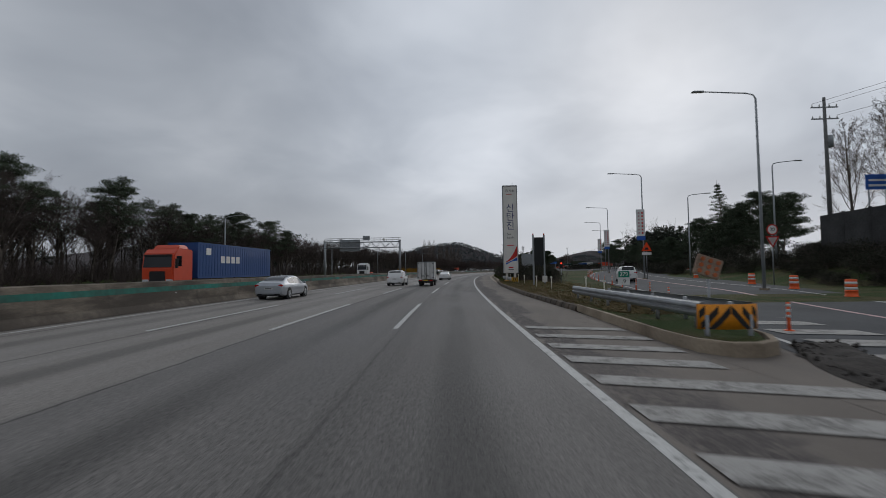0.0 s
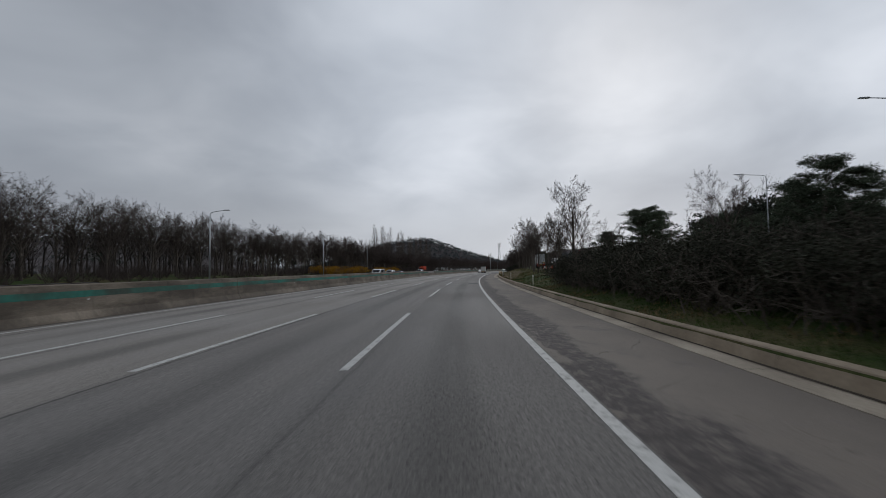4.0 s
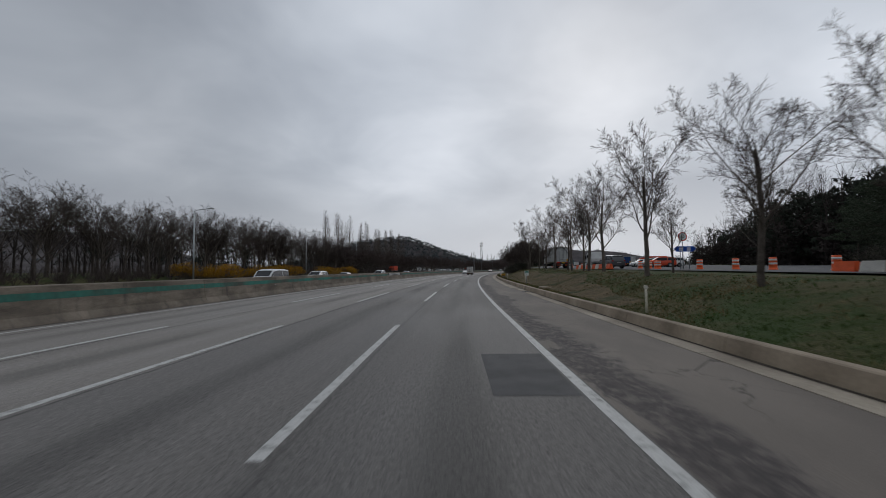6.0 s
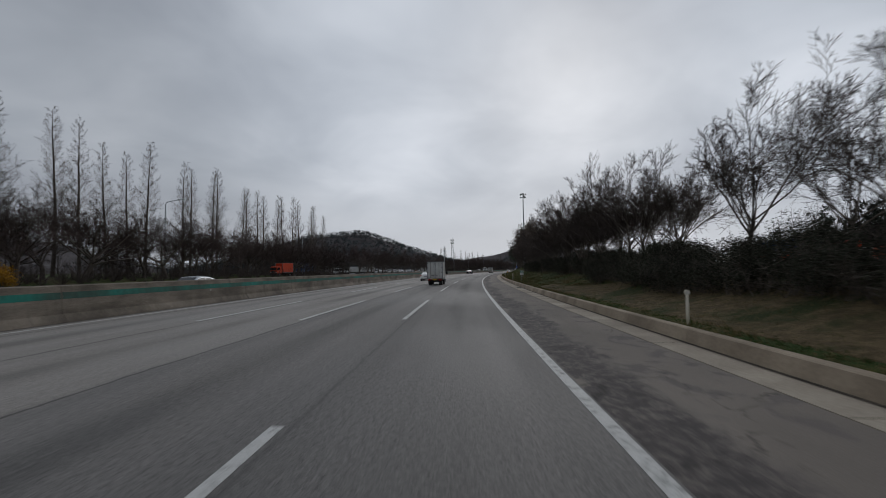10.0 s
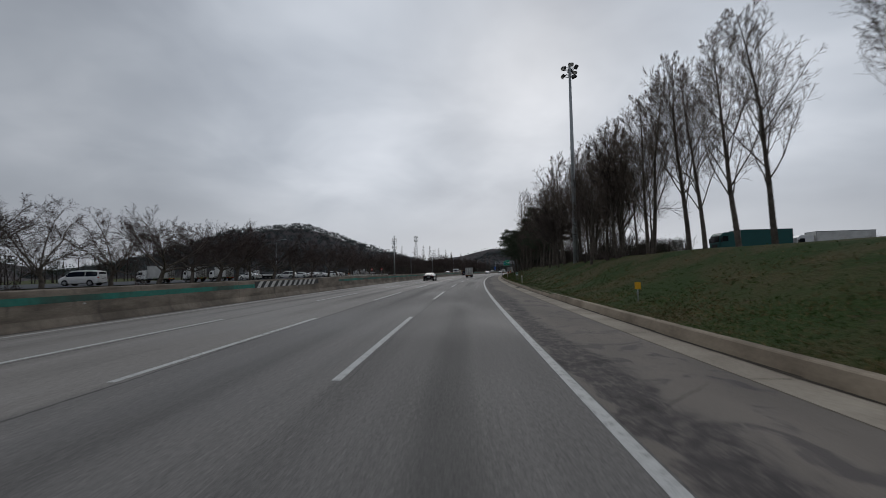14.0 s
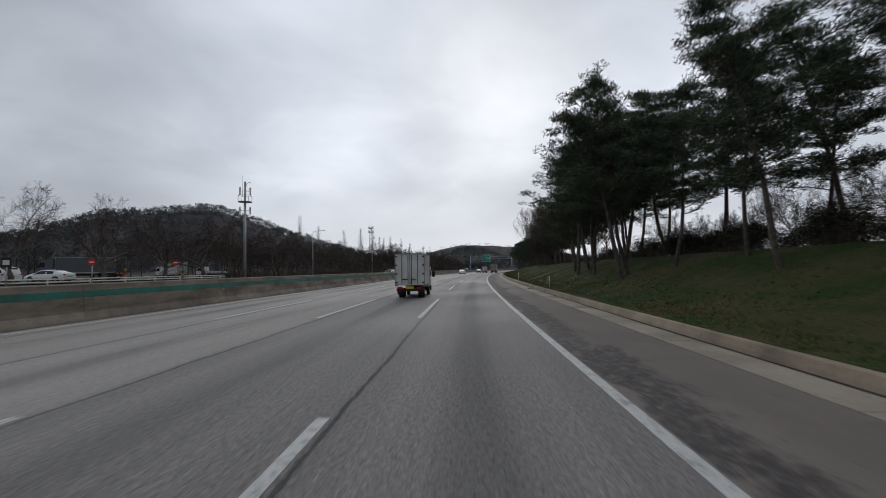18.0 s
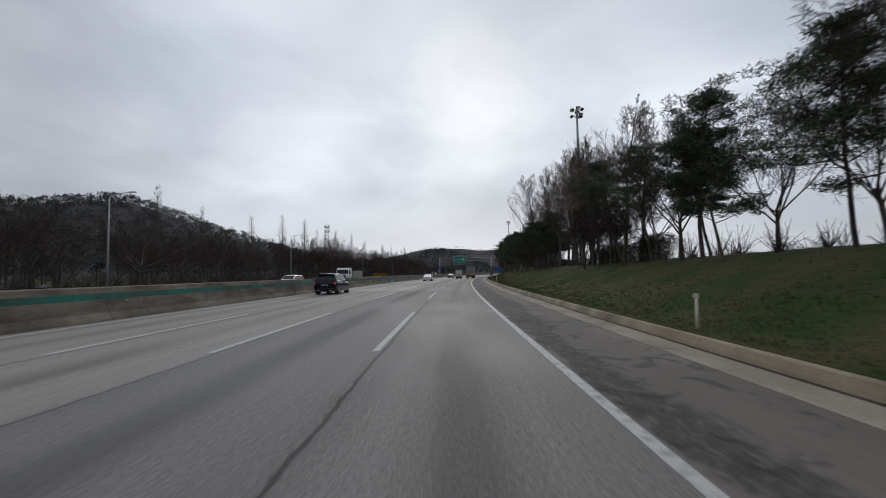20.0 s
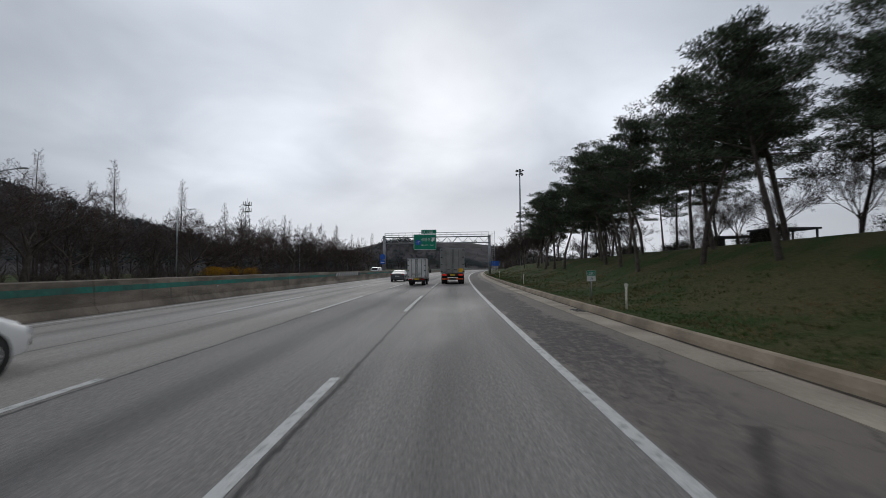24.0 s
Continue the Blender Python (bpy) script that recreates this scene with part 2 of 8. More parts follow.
def shoulder_material():
    """Brownish hard shoulder: a dark crazed band beside the edge line, soaked stains across it, cracks."""
    n = Nodes("old_shoulder_asphalt")
    u, s = n.uv()
    w = n.noise(n.vec(u, n.math("MULTIPLY", s, 0.45)), 1.1, 5, 0.65, 0.6)
    uw = n.math("ADD", u, n.math("MULTIPLY", n.math("SUBTRACT", w, 0.5), 1.7))
    late = n.step(s, 440, 510)
    reach = n.math("ADD", n.step(n.noise(n.vec(5.0, n.math("MULTIPLY", s, 0.06)), 1.0, 2), 0.35, 0.65, 0.0, 0.5), n.math("MULTIPLY", late, 0.75))
    band = n.math("MULTIPLY", n.step(uw, 0.02, 0.22), n.step(n.math("SUBTRACT", uw, reach), 0.55, 1.05, 1, 0))
    mott = n.noise(n.vec(u, n.math("MULTIPLY", s, 0.6)), 5.5, 7, 0.85, 0.4)
    broken = n.math("MULTIPLY", band, n.step(mott, 0.36, 0.60, 0.25, 1.0))
    broken = n.math("MULTIPLY", broken, n.step(n.noise(n.vec(2.0, n.math("MULTIPLY", s, 0.045)), 1.0, 2), 0.28, 0.46, 0.35, 1.0))
    soak = n.noise(n.vec(n.math("MULTIPLY", u, 0.9), n.math("MULTIPLY", s, 0.65)), 1.15, 5, 0.6, 1.1)
    where = n.step(n.noise(n.vec(9.0, n.math("MULTIPLY", s, 0.03)), 1.0, 2), 0.38, 0.55)
    stain = n.math("MULTIPLY", n.math("MULTIPLY", n.step(soak, 0.53, 0.62), where), n.math("MULTIPLY", n.step(s, 60, 330, 0.3, 0.9), n.step(late, 0, 1, 1.0, 0.25)))
    flecks = n.math("MULTIPLY", n.step(n.noise(n.vec(u, n.math("MULTIPLY", s, 0.5)), 1.9, 6, 0.8, 0.6), 0.58, 0.70), n.step(s, 20, 400, 0.35, 1.0))
    grain = n.noise(n.vec(u, s), 45.0, 3, 0.7)
    patch = n.noise(n.vec(u, n.math("MULTIPLY", s, 0.3)), 0.5, 3)
    vor = n.t.nodes.new("ShaderNodeTexVoronoi")
    vor.feature = "DISTANCE_TO_EDGE"
    vor.inputs["Scale"].default_value = 0.42
    wv = n.noise(n.vec(u, s), 1.6, 4)
    n.put(n.vec(n.math("ADD", u, n.math("MULTIPLY", wv, 1.6)), n.math("ADD", n.math("MULTIPLY", s, 0.6), n.math("MULTIPLY", wv, 1.2))), vor.inputs["Vector"])
    crack = n.math("MULTIPLY", n.step(vor.outputs[0], 0.001, 0.009, 1, 0), n.math("MAXIMUM", n.step(patch, 0.45, 0.6), n.math("MULTIPLY", late, 0.7)))
    base = n.mix(n.step(patch, 0.3, 0.7), (0.142, 0.123, 0.106), (0.196, 0.170, 0.145))
    f = n.step(grain, 0.25, 0.75, 0.74, 1.26)
    f = n.math("MULTIPLY", f, n.step(broken, 0, 1, 1.0, 0.36))
    f = n.math("MULTIPLY", f, n.step(crack, 0, 1, 1.0, 0.48))
    f = n.math("MULTIPLY", f, n.step(flecks, 0, 1, 1.0, 0.66))
    f = n.math("MULTIPLY", f, n.step(stain, 0, 1, 1.0, 0.50))
    tint = n.mix(n.math("MAXIMUM", broken, stain), base, n.scale((0.165, 0.143, 0.140), 1.0))
    return n.done(n.scale(tint, f), 0.85, n.math("SUBTRACT", grain, broken), 0.5, 0.012)


def paint_material():
    n = Nodes("worn_road_paint")
    t = n.t.nodes.new("ShaderNodeNewGeometry")
    a = n.noise(t.outputs["Position"], 6.0, 6, 0.75)
    g = n.noise(t.outputs["Position"], 50.0, 3, 0.7)
    worn = n.step(n.math("ADD", a, n.math("MULTIPLY", n.math("SUBTRACT", g, 0.5), 0.35)), 0.50, 0.66)
    col = n.mix(worn, n.scale((0.56, 0.56, 0.54), n.step(g, 0.25, 0.75, 0.72, 1.12)), (0.20, 0.20, 0.19))
    return n.done(col, 0.7, g, 0.3, 0.005)


def old_paint_material():
    """Thin grey worn paint with the asphalt showing through."""
    n = Nodes("old_gore_paint")
    t = n.t.nodes.new("ShaderNodeNewGeometry")
    a = n.noise(t.outputs["Position"], 2.2, 6, 0.75)
    g = n.noise(t.outputs["Position"], 30.0, 4, 0.75)
    worn = n.step(n.math("ADD", a, n.math("MULTIPLY", n.math("SUBTRACT", g, 0.5), 0.6)), 0.42, 0.66)
    col = n.mix(worn, (0.36, 0.35, 0.33), (0.15, 0.145, 0.135))
    return n.done(col, 0.8, g, 0.3, 0.005)


def ground_material():
    """Winter turf: green and straw patches, bare earth."""
    n = Nodes("winter_turf")
    t = n.t.nodes.new("ShaderNodeNewGeometry")
    p = t.outputs["Position"]
    a, b, c = n.noise(p, 0.35, 4, 0.6), n.noise(p, 2.2, 4, 0.65), n.noise(p, 18.0, 4, 0.7)
    col = n.mix(n.step(a, 0.38, 0.62), (0.034, 0.060, 0.014), (0.082, 0.074, 0.032))
    col = n.mix(n.step(b, 0.60, 0.78), col, (0.075, 0.058, 0.034))
    return n.done(n.scale(col, n.step(c, 0.25, 0.75, 0.5, 1.5)), 0.95, n.math("ADD", c, b), 0.8, 0.05, 0.15)


def barrier_material():
    n = Nodes("stained_concrete")
    u, s = n.uv()
    a = n.noise(n.vec(u, n.math("MULTIPLY", s, 0.25)), 1.3, 5, 0.65)
    drip = n.noise(n.vec(n.math("MULTIPLY", u, 0.35), n.math("MULTIPLY", s, 2.2)), 1.2, 5, 0.65)
    g = n.noise(n.vec(u, s), 24.0, 4)
    col = n.mix(n.step(a, 0.32, 0.68), (0.110, 0.092, 0.072), (0.275, 0.233, 0.186))
    col = n.mix(n.step(drip, 0.55, 0.76), col, (0.062, 0.055, 0.050))
    soot = n.noise(n.vec(n.math("MULTIPLY", u, 0.8), n.math("MULTIPLY", s, 0.16)), 1.0, 5, 0.65)
    soot = n.math("MULTIPLY", n.step(soot, 0.40, 0.60), n.step(s, 70, 190, 0.85, 0.25))
    col = n.mix(soot, col, (0.066, 0.055, 0.046))
    return n.done(n.scale(col, n.step(g, 0.25, 0.75, 0.8, 1.2)), 0.9, g, 0.3, 0.01)


M_OLDPAINT = old_paint_material()
M_ROAD, M_SHOULDER, M_PAINT = road_material(), shoulder_material(), paint_material()
M_GROUND, M_BARRIER = ground_material(), barrier_material()
M_CONC = mat("kerb_concrete", (0.32, 0.262, 0.195), 0.9, var=0.22, scale=0.7, fine=16, bump=0.3, dirt=(0.19, 0.15, 0.108))
M_GUTTER = mat("gutter_concrete", (0.345, 0.302, 0.242), 0.9, var=0.2, scale=0.5, fine=14, bump=0.3, dirt=(0.225, 0.19, 0.150))
M_GREEN = mat("green_band_paint", (0.010, 0.155, 0.120), 0.75, var=0.3, scale=0.45, fine=5, dirt=(0.045, 0.060, 0.048))
M_BARK = mat("dark_bark", (0.110, 0.094, 0.080), 0.95, var=0.35, scale=3, fine=25, bump=0.5, rand=0.2, spec=0.06)
M_TWIG = mat("twigs", (0.074, 0.060, 0.054), 0.95, var=0.3, scale=1, fine=8, bump=0, rand=0.25, spec=0.06)
M_TWIG_PALE = mat("pale_twigs", (0.125, 0.100, 0.085), 0.95, var=0.3, scale=1, fine=8, bump=0, rand=0.2, spec=0.06)
M_TWIG_RED = mat("reddish_twigs", (0.080, 0.061, 0.056), 0.95, var=0.3, scale=1, fine=8, bump=0, rand=0.2, spec=0.06)
M_NEEDLE = mat("pine_needles", (0.074, 0.092, 0.061), 0.8, var=0.4, scale=1.2, fine=9, bump=0, rand=0.2, spec=0.06)
M_LEAF = mat("dull_evergreen_leaves", (0.040, 0.042, 0.030), 0.85, var=0.4, scale=1.0, fine=9, bump=0, rand=0.25, spec=0.06)
M_YELLOW = mat("forsythia_flowers", (0.36, 0.19, 0.02), 0.8, var=0.35, scale=1.2, fine=9, bump=0, rand=0.15, spec=0.06)
M_STEEL = mat("galvanised_steel", (0.32, 0.33, 0.34), 0.5, 0.6, var=0.15, fine=12, bump=0.05)
M_GREYPAINT = mat("grey_painted_steel", (0.30, 0.32, 0.33), 0.55, 0.1, var=0.1, bump=0.03)

# ---- builders ----
def mesh(name, verts, faces, material, smooth=False, uvs=None):
    me = bpy.data.meshes.new(name)
    me.from_pydata([tuple(v) for v in verts], [], faces)
    if uvs is not None:
        lay = me.uv_layers.new(name="plan")
        idx = np.empty(len(me.loops), dtype=np.int32)
        me.loops.foreach_get("vertex_index", idx)
        lay.data.foreach_set("uv", np.asarray(uvs, dtype=np.float32)[idx].ravel())
    me.materials.append(material)
    if smooth:
        me.shade_smooth()
    return me


def part(name, data, material=None, parent=None, label="", m=None):
    """Links a mesh (or a bmesh) as one object under a thing or a part."""
    if isinstance(data, bmesh.types.BMesh):
        me = bpy.data.meshes.new(name)
        data.to_mesh(me)
        data.free()
        me.materials.append(material)
        data = me
    ob = new(name, data)
    if parent is not None:
        ob.parent = parent
    if m is not None:
        ob.matrix_basis = m
    return tagged(ob, label) if label else ob


def thing(name, label, category, m=None, group="", kind=""):
    ob = new(name)
    ob.empty_display_size = 0.3
    if m is not None:
        ob.matrix_basis = m
    return tagged(ob, label, category, group, kind)


def ribbon(profile, s0, s1, step=4.0, closed=False, caps=False):
    """Verts, faces and plan coordinates of a profile [(u, z)] drawn along the road."""
    n = max(1, int(math.ceil((s1 - s0) / step)))
    V, F, T = [], [], []
    k = len(profile)
    for i in range(n + 1):
        s = s0 + (s1 - s0) * i / n
        d = 0.0
        for j, (u, z) in enumerate(profile):
            V.append(W(s, u, z))
            d += 0 if j == 0 else abs(z - profile[j - 1][1])
            T.append((u + d, s))
    m = k if closed else k - 1
    for i in range(n):
        for j in range(m):
            a, b = i * k + j, i * k + (j + 1) % k
            F.append((a, b, b + k, a + k))
    if caps and closed:
        F.append(tuple(range(k - 1, -1, -1)))
        F.append(tuple(n * k + j for j in range(k)))
    return V, F, T


def strip(name, profile, s0, s1, material, parent=None, step=4.0, closed=False, label=""):
    V, F, T = ribbon(profile, s0, s1, step, closed, closed)
    return part(name, mesh(name, V, F, material, uvs=T), parent=parent, label=label)


def box(bm, x0, x1, y0, y1, z0, z1, bevel=0.0, taper=None):
    """A box into bm; taper: (dx, dy) by which the top is drawn in."""
    tx, ty = taper or (0, 0)
    c = [(x0, y0, z0), (x1, y0, z0), (x1, y1, z0), (x0, y1, z0), (x0 + tx, y0 + ty, z1), (x1 - tx, y0 + ty, z1), (x1 - tx, y1 - ty, z1), (x0 + tx, y1 - ty, z1)]
    v = [bm.verts.new(p) for p in c]
    fs = [bm.faces.new([v[i] for i in f]) for f in ((3, 2, 1, 0), (4, 5, 6, 7), (0, 1, 5, 4), (1, 2, 6, 5), (2, 3, 7, 6), (3, 0, 4, 7))]
    if bevel:
        es = {e for f in fs for e in f.edges}
        bmesh.ops.bevel(bm, geom=list(es), offset=bevel, segments=2, affect="EDGES", clamp_overlap=True)
    return bm


def cyl(bm, p, q, r0, r1=None, sides=10, cap=True):
    """A tapered bar from p to q into bm."""
    p, q = Vector(p), Vector(q)
    r1 = r0 if r1 is None else r1
    d = (q - p).normalized()
    a = d.orthogonal().normalized()
    b = d.cross(a)
    ring = []
    for c, r in ((p, r0), (q, r1)):
        ring.append([bm.verts.new(c + (a * math.cos(2 * math.pi * i / sides) + b * math.sin(2 * math.pi * i / sides)) * r) for i in range(sides)])
    for i in range(sides):
        j = (i + 1) % sides
        bm.faces.new((ring[0][i], ring[0][j], ring[1][j], ring[1][i])).smooth = True
    if cap:
        bm.faces.new(ring[0][::-1])
        bm.faces.new(ring[1])
    return bm


def boxed(*a, **k):
    return box(bmesh.new(), *a, **k)


def bar(*a, **k):
    return cyl(bmesh.new(), *a, **k)


def text(name, words, size, material, m, parent, label="", align="CENTER"):
    """Letters of the built-in font as a mesh, 6 mm proud."""
    cu = bpy.data.curves.new(name, "FONT")
    cu.body, cu.size, cu.extrude, cu.align_x, cu.align_y = words, size, 0.003, align, "CENTER"
    tmp = bpy.data.objects.new(name, cu)
    me = bpy.data.meshes.new_from_object(tmp)
    bpy.data.objects.remove(tmp)
    me.materials.clear()
    me.materials.append(material)
    return part(name, me, parent=parent, m=m, label=label)


def smooth01(x, a, b):
    t = min(1.0, max(0.0, (x - a) / (b - a)))
    return t * t * (3 - 2 * t)


# ---- lie of the land ----
def ramp_near(s):
    return float(np.interp(s, (-90, 9, 15.2, 18.5, 22, 26, 35, 55, 75, 100, 125, 150), (2.9, 2.9, 4.5, 5.3, 6.3, 7.3, 9.6, 13.0, 17.0, 24.0, 33, 40)))


BANK_S = (-100, 14, 30, 62, 120, 200, 290, 340, 420, 500, 560, 660, 900)
BANK_Z = (0.0, 0.0, 0.2, 0.4, 1.1, 1.6, 2.1, 2.75, 2.5, 2.45, 2.9, 2.4, 2.2)
CREST = (9, 9, 7, 8, 9, 9.5, 12, 12, 12, 13, 14, 14, 14)


def plateau(s):
    return float(np.interp(s, BANK_S, BANK_Z))


def land(s, u):
    """Height of the ground."""
    if u > 3.48:
        b, c = plateau(s), np.interp(s, BANK_S, CREST)
        lip = 0.28 * smooth01(s, 18, 22)
        z = lip + (b - lip) * smooth01(u, 3.8, c) if b > lip else lip + (b - lip) * smooth01(u, 4.6, 5.6)
        if s < 27:
            z = min(z, lip - (lip + 0.06) * smooth01(u, ramp_near(s) - 0.9, ramp_near(s) - 0.1))
        if 24 < s < 60:
            z += 0.25 * math.exp(-((u - 5.6) / 1.3) ** 2) * smooth01(s, 24, 32) * smooth01(s, 62, 50)
        if u <= c + 3:
            z += 0.09 * noise.noise((s * 0.25, u * 0.4, 1.7)) * smooth01(u, 4.2, 6) * smooth01(s, 20, 30)
        if u > 80:
            z += 1.5 * noise.noise((s * 0.01, u * 0.01, 0))
        if s < 95:
            z += 2.4 * smooth01(u, 24 + max(0, s - 30) * 0.13, 32 + max(0, s - 30) * 0.13) * smooth01(s, 95, 72)
        return z - 0.04 * smooth01(u, c, c + 2)
    if u < -33.4:
        z = 0.55 * smooth01(-u, 33.4, 37) + 0.12 * noise.noise((s * 0.04, u * 0.06, 3))
        if u < -34:
            z += 0.9 * smooth01(-u, 36, 46) * (1 - smooth01(s, 300, 340)) * smooth01(s, -40, 40)
        if u < -62 and not 306 < s < 532:
            z += 0.4
        return z
    return -0.08

# ---- ground, carriageways, markings ----
def build_ground():
    us = [-2600, -1400, -800, -450, -260, -170, -120, -90, -74, -64, -57, -51, -46, -42, -38, -36, -34.6, -33.6, -33.0, -25, -17, -8, 0, 3.3, 3.46, 3.52, 4.2, 4.8, 5.5, 6.3, 7.2, 8.2, 9.4, 10.8, 12.4, 14.2, 16.5, 19, 22, 26, 31, 38, 48, 65, 95, 150, 260, 420, 640]
    ss = [-1400, -800, -400, -200, -120] + list(range(-80, 780, 4)) + [820, 900, 1000, 1200, 1500, 2000, 3000]
    V = [W(s, u, land(s, u)) for s in ss for u in us]
    k = len(us)
    F = [(i * k + j, i * k + j + 1, (i + 1) * k + j + 1, (i + 1) * k + j) for i in range(len(ss) - 1) for j in range(k - 1)]
    tagged(part("ground", mesh("ground", V, F, M_GROUND, True)), "rough winter turf, green and straw coloured", "ground", kind="structure")


build_ground()
S0, S1 = -90, 900
LINES = (-3.6, -7.27, -10.95)
road = thing("road", "worn grey asphalt carriageway of four lanes", "road", kind="structure")
strip("surface", [(-16.0, 0), (-11, 0.0), (-7.3, 0), (-3.65, 0), (0.12, 0)], S0, S1, M_ROAD, road)
strip("edge_line", [(-0.085, 0.001), (-0.085, 0.006), (0.085, 0.006), (0.085, 0.001)], S0, S1, M_PAINT, road)
strip("edge_line", [(-15.0, 0.001), (-15.0, 0.006), (-14.85, 0.006), (-14.85, 0.001)], S0, S1, M_PAINT, road)
for u in LINES:
    for k in range(-3, 45):
        V, F, T = ribbon([(u - 0.075, 0.001), (u - 0.075, 0.006), (u + 0.075, 0.006), (u + 0.075, 0.001)], 20 * k + 0.1, 20 * k + 9.75, 5)
        part("lane_dash", mesh("lane_dash", V, F, M_PAINT), parent=road)
shoulder = thing("shoulder", "brownish cracked asphalt hard shoulder", "road shoulder", kind="structure")
strip("surface", [(0.12, 0), (1.0, 0), (2.95, 0.0)], S0, 175, M_SHOULDER, shoulder)
strip("surface", [(0.12, 0), (1.0, 0), (2.66, 0.0)], 175, 385, M_SHOULDER, shoulder)
strip("surface", [(0.12, 0), (1.0, 0), (2.52, 0.0)], 385, S1, M_SHOULDER, shoulder)
litter = thing("dirt_seam", "dark line of swept dirt at the kerb's foot", "dirt", kind="structure")
gutter = thing("gutter", "pale concrete gutter strip", "gutter", kind="structure")
kerb = thing("kerb", "weathered buff concrete kerb", "kerb", kind="structure")
M_OLDKERB = mat("old_dark_kerb", (0.115, 0.092, 0.070), 0.95, var=0.35, scale=1.6, fine=14, bump=0.5, dirt=(0.050, 0.042, 0.034))


def kerb_foot(s):
    return float(np.interp(s, (25, 36, 54, 76, 130, 220, 320, 345, 365, 400, 700), (3.0, 2.62, 2.62, 3.48, 3.48, 3.40, 3.42, 3.48, 3.44, 3.33, 3.33)))


for k in range(5, 150):
    s = 5.0 * k
    b = kerb_foot(s + 2.5)
    g = 2.93 if s < 175 else 2.64 if s < 385 else 2.50
    if s >= 60:
        strip("slab", [(g, -0.05), (g, 0.012), (b + 0.01, 0.006), (b + 0.01, -0.05)], s + 0.01, s + 4.99, M_GUTTER, gutter, 5)
    t = float(np.interp(s, (180, 300, 345, 390), (0.325, 0.30, 0.28, 0.255))) if s >= 65 else 0.22
    for j in range(5 if s < 65 else 1):
        L = 1.0 if s < 65 else 5.0
        a0 = s + j * L
        b = kerb_foot(a0 + L / 2)
        strip("kerb_stone", [(b - 0.03, -0.05), (b, 0.10), (b + 0.05, t - 0.02), (b + 0.085, t), (b + 0.26, t), (b + 0.30, t - 0.02), (b + 0.30, -0.05)], a0 + 0.008, a0 + L - 0.008, M_CONC if s >= 65 else M_OLDKERB, kerb, 2.5, True)
V, F = [], []
for i in range(420):
    s = 66 + 2.0 * i
    b = kerb_foot(s) - 0.012
    w = 0.06 + 0.05 * noise.noise((s * 0.31, 4, 2)) + 0.04 * noise.noise((s * 1.7, 1, 2))
    V += [W(s, b - max(0.012, w), 0.0145), W(s, b - 0.005, 0.022), W(s, b + 0.008, 0.040)]
F = [(3 * i + j, 3 * i + j + 1, 3 * i + j + 4, 3 * i + j + 3) for i in range(419) for j in range(2)]
part("dirt", mesh("dirt", V, F, mat("damp_swept_dirt", (0.062, 0.050, 0.038), 0.95, var=0.4, scale=1.2, fine=18, bump=0.4)), parent=litter)


def verge_z(s, u):
    """Top of the strip behind the old kerb."""
    b = kerb_foot(s) + 0.22
    t = min(1.0, max(0.0, (u - b) / (4.3 - b)))
    return 0.225 + (land(s, 4.3) + 0.012 - 0.225) * t ** 0.7


verge = thing("verge", "straw covered earth verge behind the old kerb", "ground", kind="structure")
V, F = [], []
vs = np.arange(24, 80, 1.0)
for s in vs:
    b = kerb_foot(s)
    for j in range(5):
        u = b + 0.22 + (4.3 - b - 0.22) * j / 4
        V.append(W(s, u, verge_z(s, u) + 0.03 * noise.noise((s * 0.9, u * 2, 3.0))))
F = [(5 * i + j, 5 * i + j + 1, 5 * i + j + 6, 5 * i + j + 5) for i in range(len(vs) - 1) for j in range(4)]
M_STRAWGROUND = mat("straw_strewn_earth", (0.135, 0.100, 0.062), 0.95, var=0.4, scale=1.4, fine=16, bump=0.6, dirt=(0.050, 0.046, 0.026))
part("turf", mesh("turf", V, F, M_STRAWGROUND, True), parent=verge)
other = thing("opposite_road", "grey asphalt carriageway of the other direction", "road", kind="structure")
strip("surface", [(-33.2, 0), (-25, 0), (-17.4, 0)], S0, S1, M_ROAD, other)
for u in (-18.6, -32.3):
    strip("edge_line", [(u - 0.08, 0.001), (u - 0.08, 0.006), (u + 0.08, 0.006), (u + 0.08, 0.001)], S0, S1, M_PAINT, other)

# median wall, with the green band and striped ends
STRIPED = ((86.0, 97.5), (212.3, 223.5), (342.0, 354.0), (594.0, 606.0))
M_BLACKBAND = mat("black_wall_paint", (0.025, 0.025, 0.026), 0.7, var=0.3, bump=0.05)
wall = thing("median_wall", "stained grey concrete median wall with a green band", "barrier", kind="structure")
for k in range(-4, 43):
    a, b = 20.0 * k, 20.0 * k + 19.98
    seg = strip("wall_segment", [(-15.66, 0), (-15.69, 0.08), (-15.84, 0.30), (-15.93, 1.29), (-15.96, 1.31), (-16.20, 1.31), (-16.24, 1.22), (-16.86, 1.22), (-16.90, 1.31), (-17.07, 1.31), (-17.10, 1.28), (-17.2, 0.34), (-17.4, 0.08), (-17.45, 0)], a, b, M_BARRIER, wall, 5, True)
    lo, hi = a + 0.02, b - 0.02
    for p, q in STRIPED:
        if p < b and q > a:
            lo, hi = (a + 0.02, p) if p > a else (q, b - 0.02)
    part("reflector", bar((0, 0, 0), (0.03, 0, 0), 0.055, sides=10), M_PAINT, seg, "small round white reflector", at(a + 9.0, -15.905, 0.72))
    if hi - lo > 0.5:
        strip("green_band", [(-15.889, 0.83), (-15.881, 0.83), (-15.903, 1.07), (-15.911, 1.07)], lo, hi, M_GREEN, seg, 5, True)
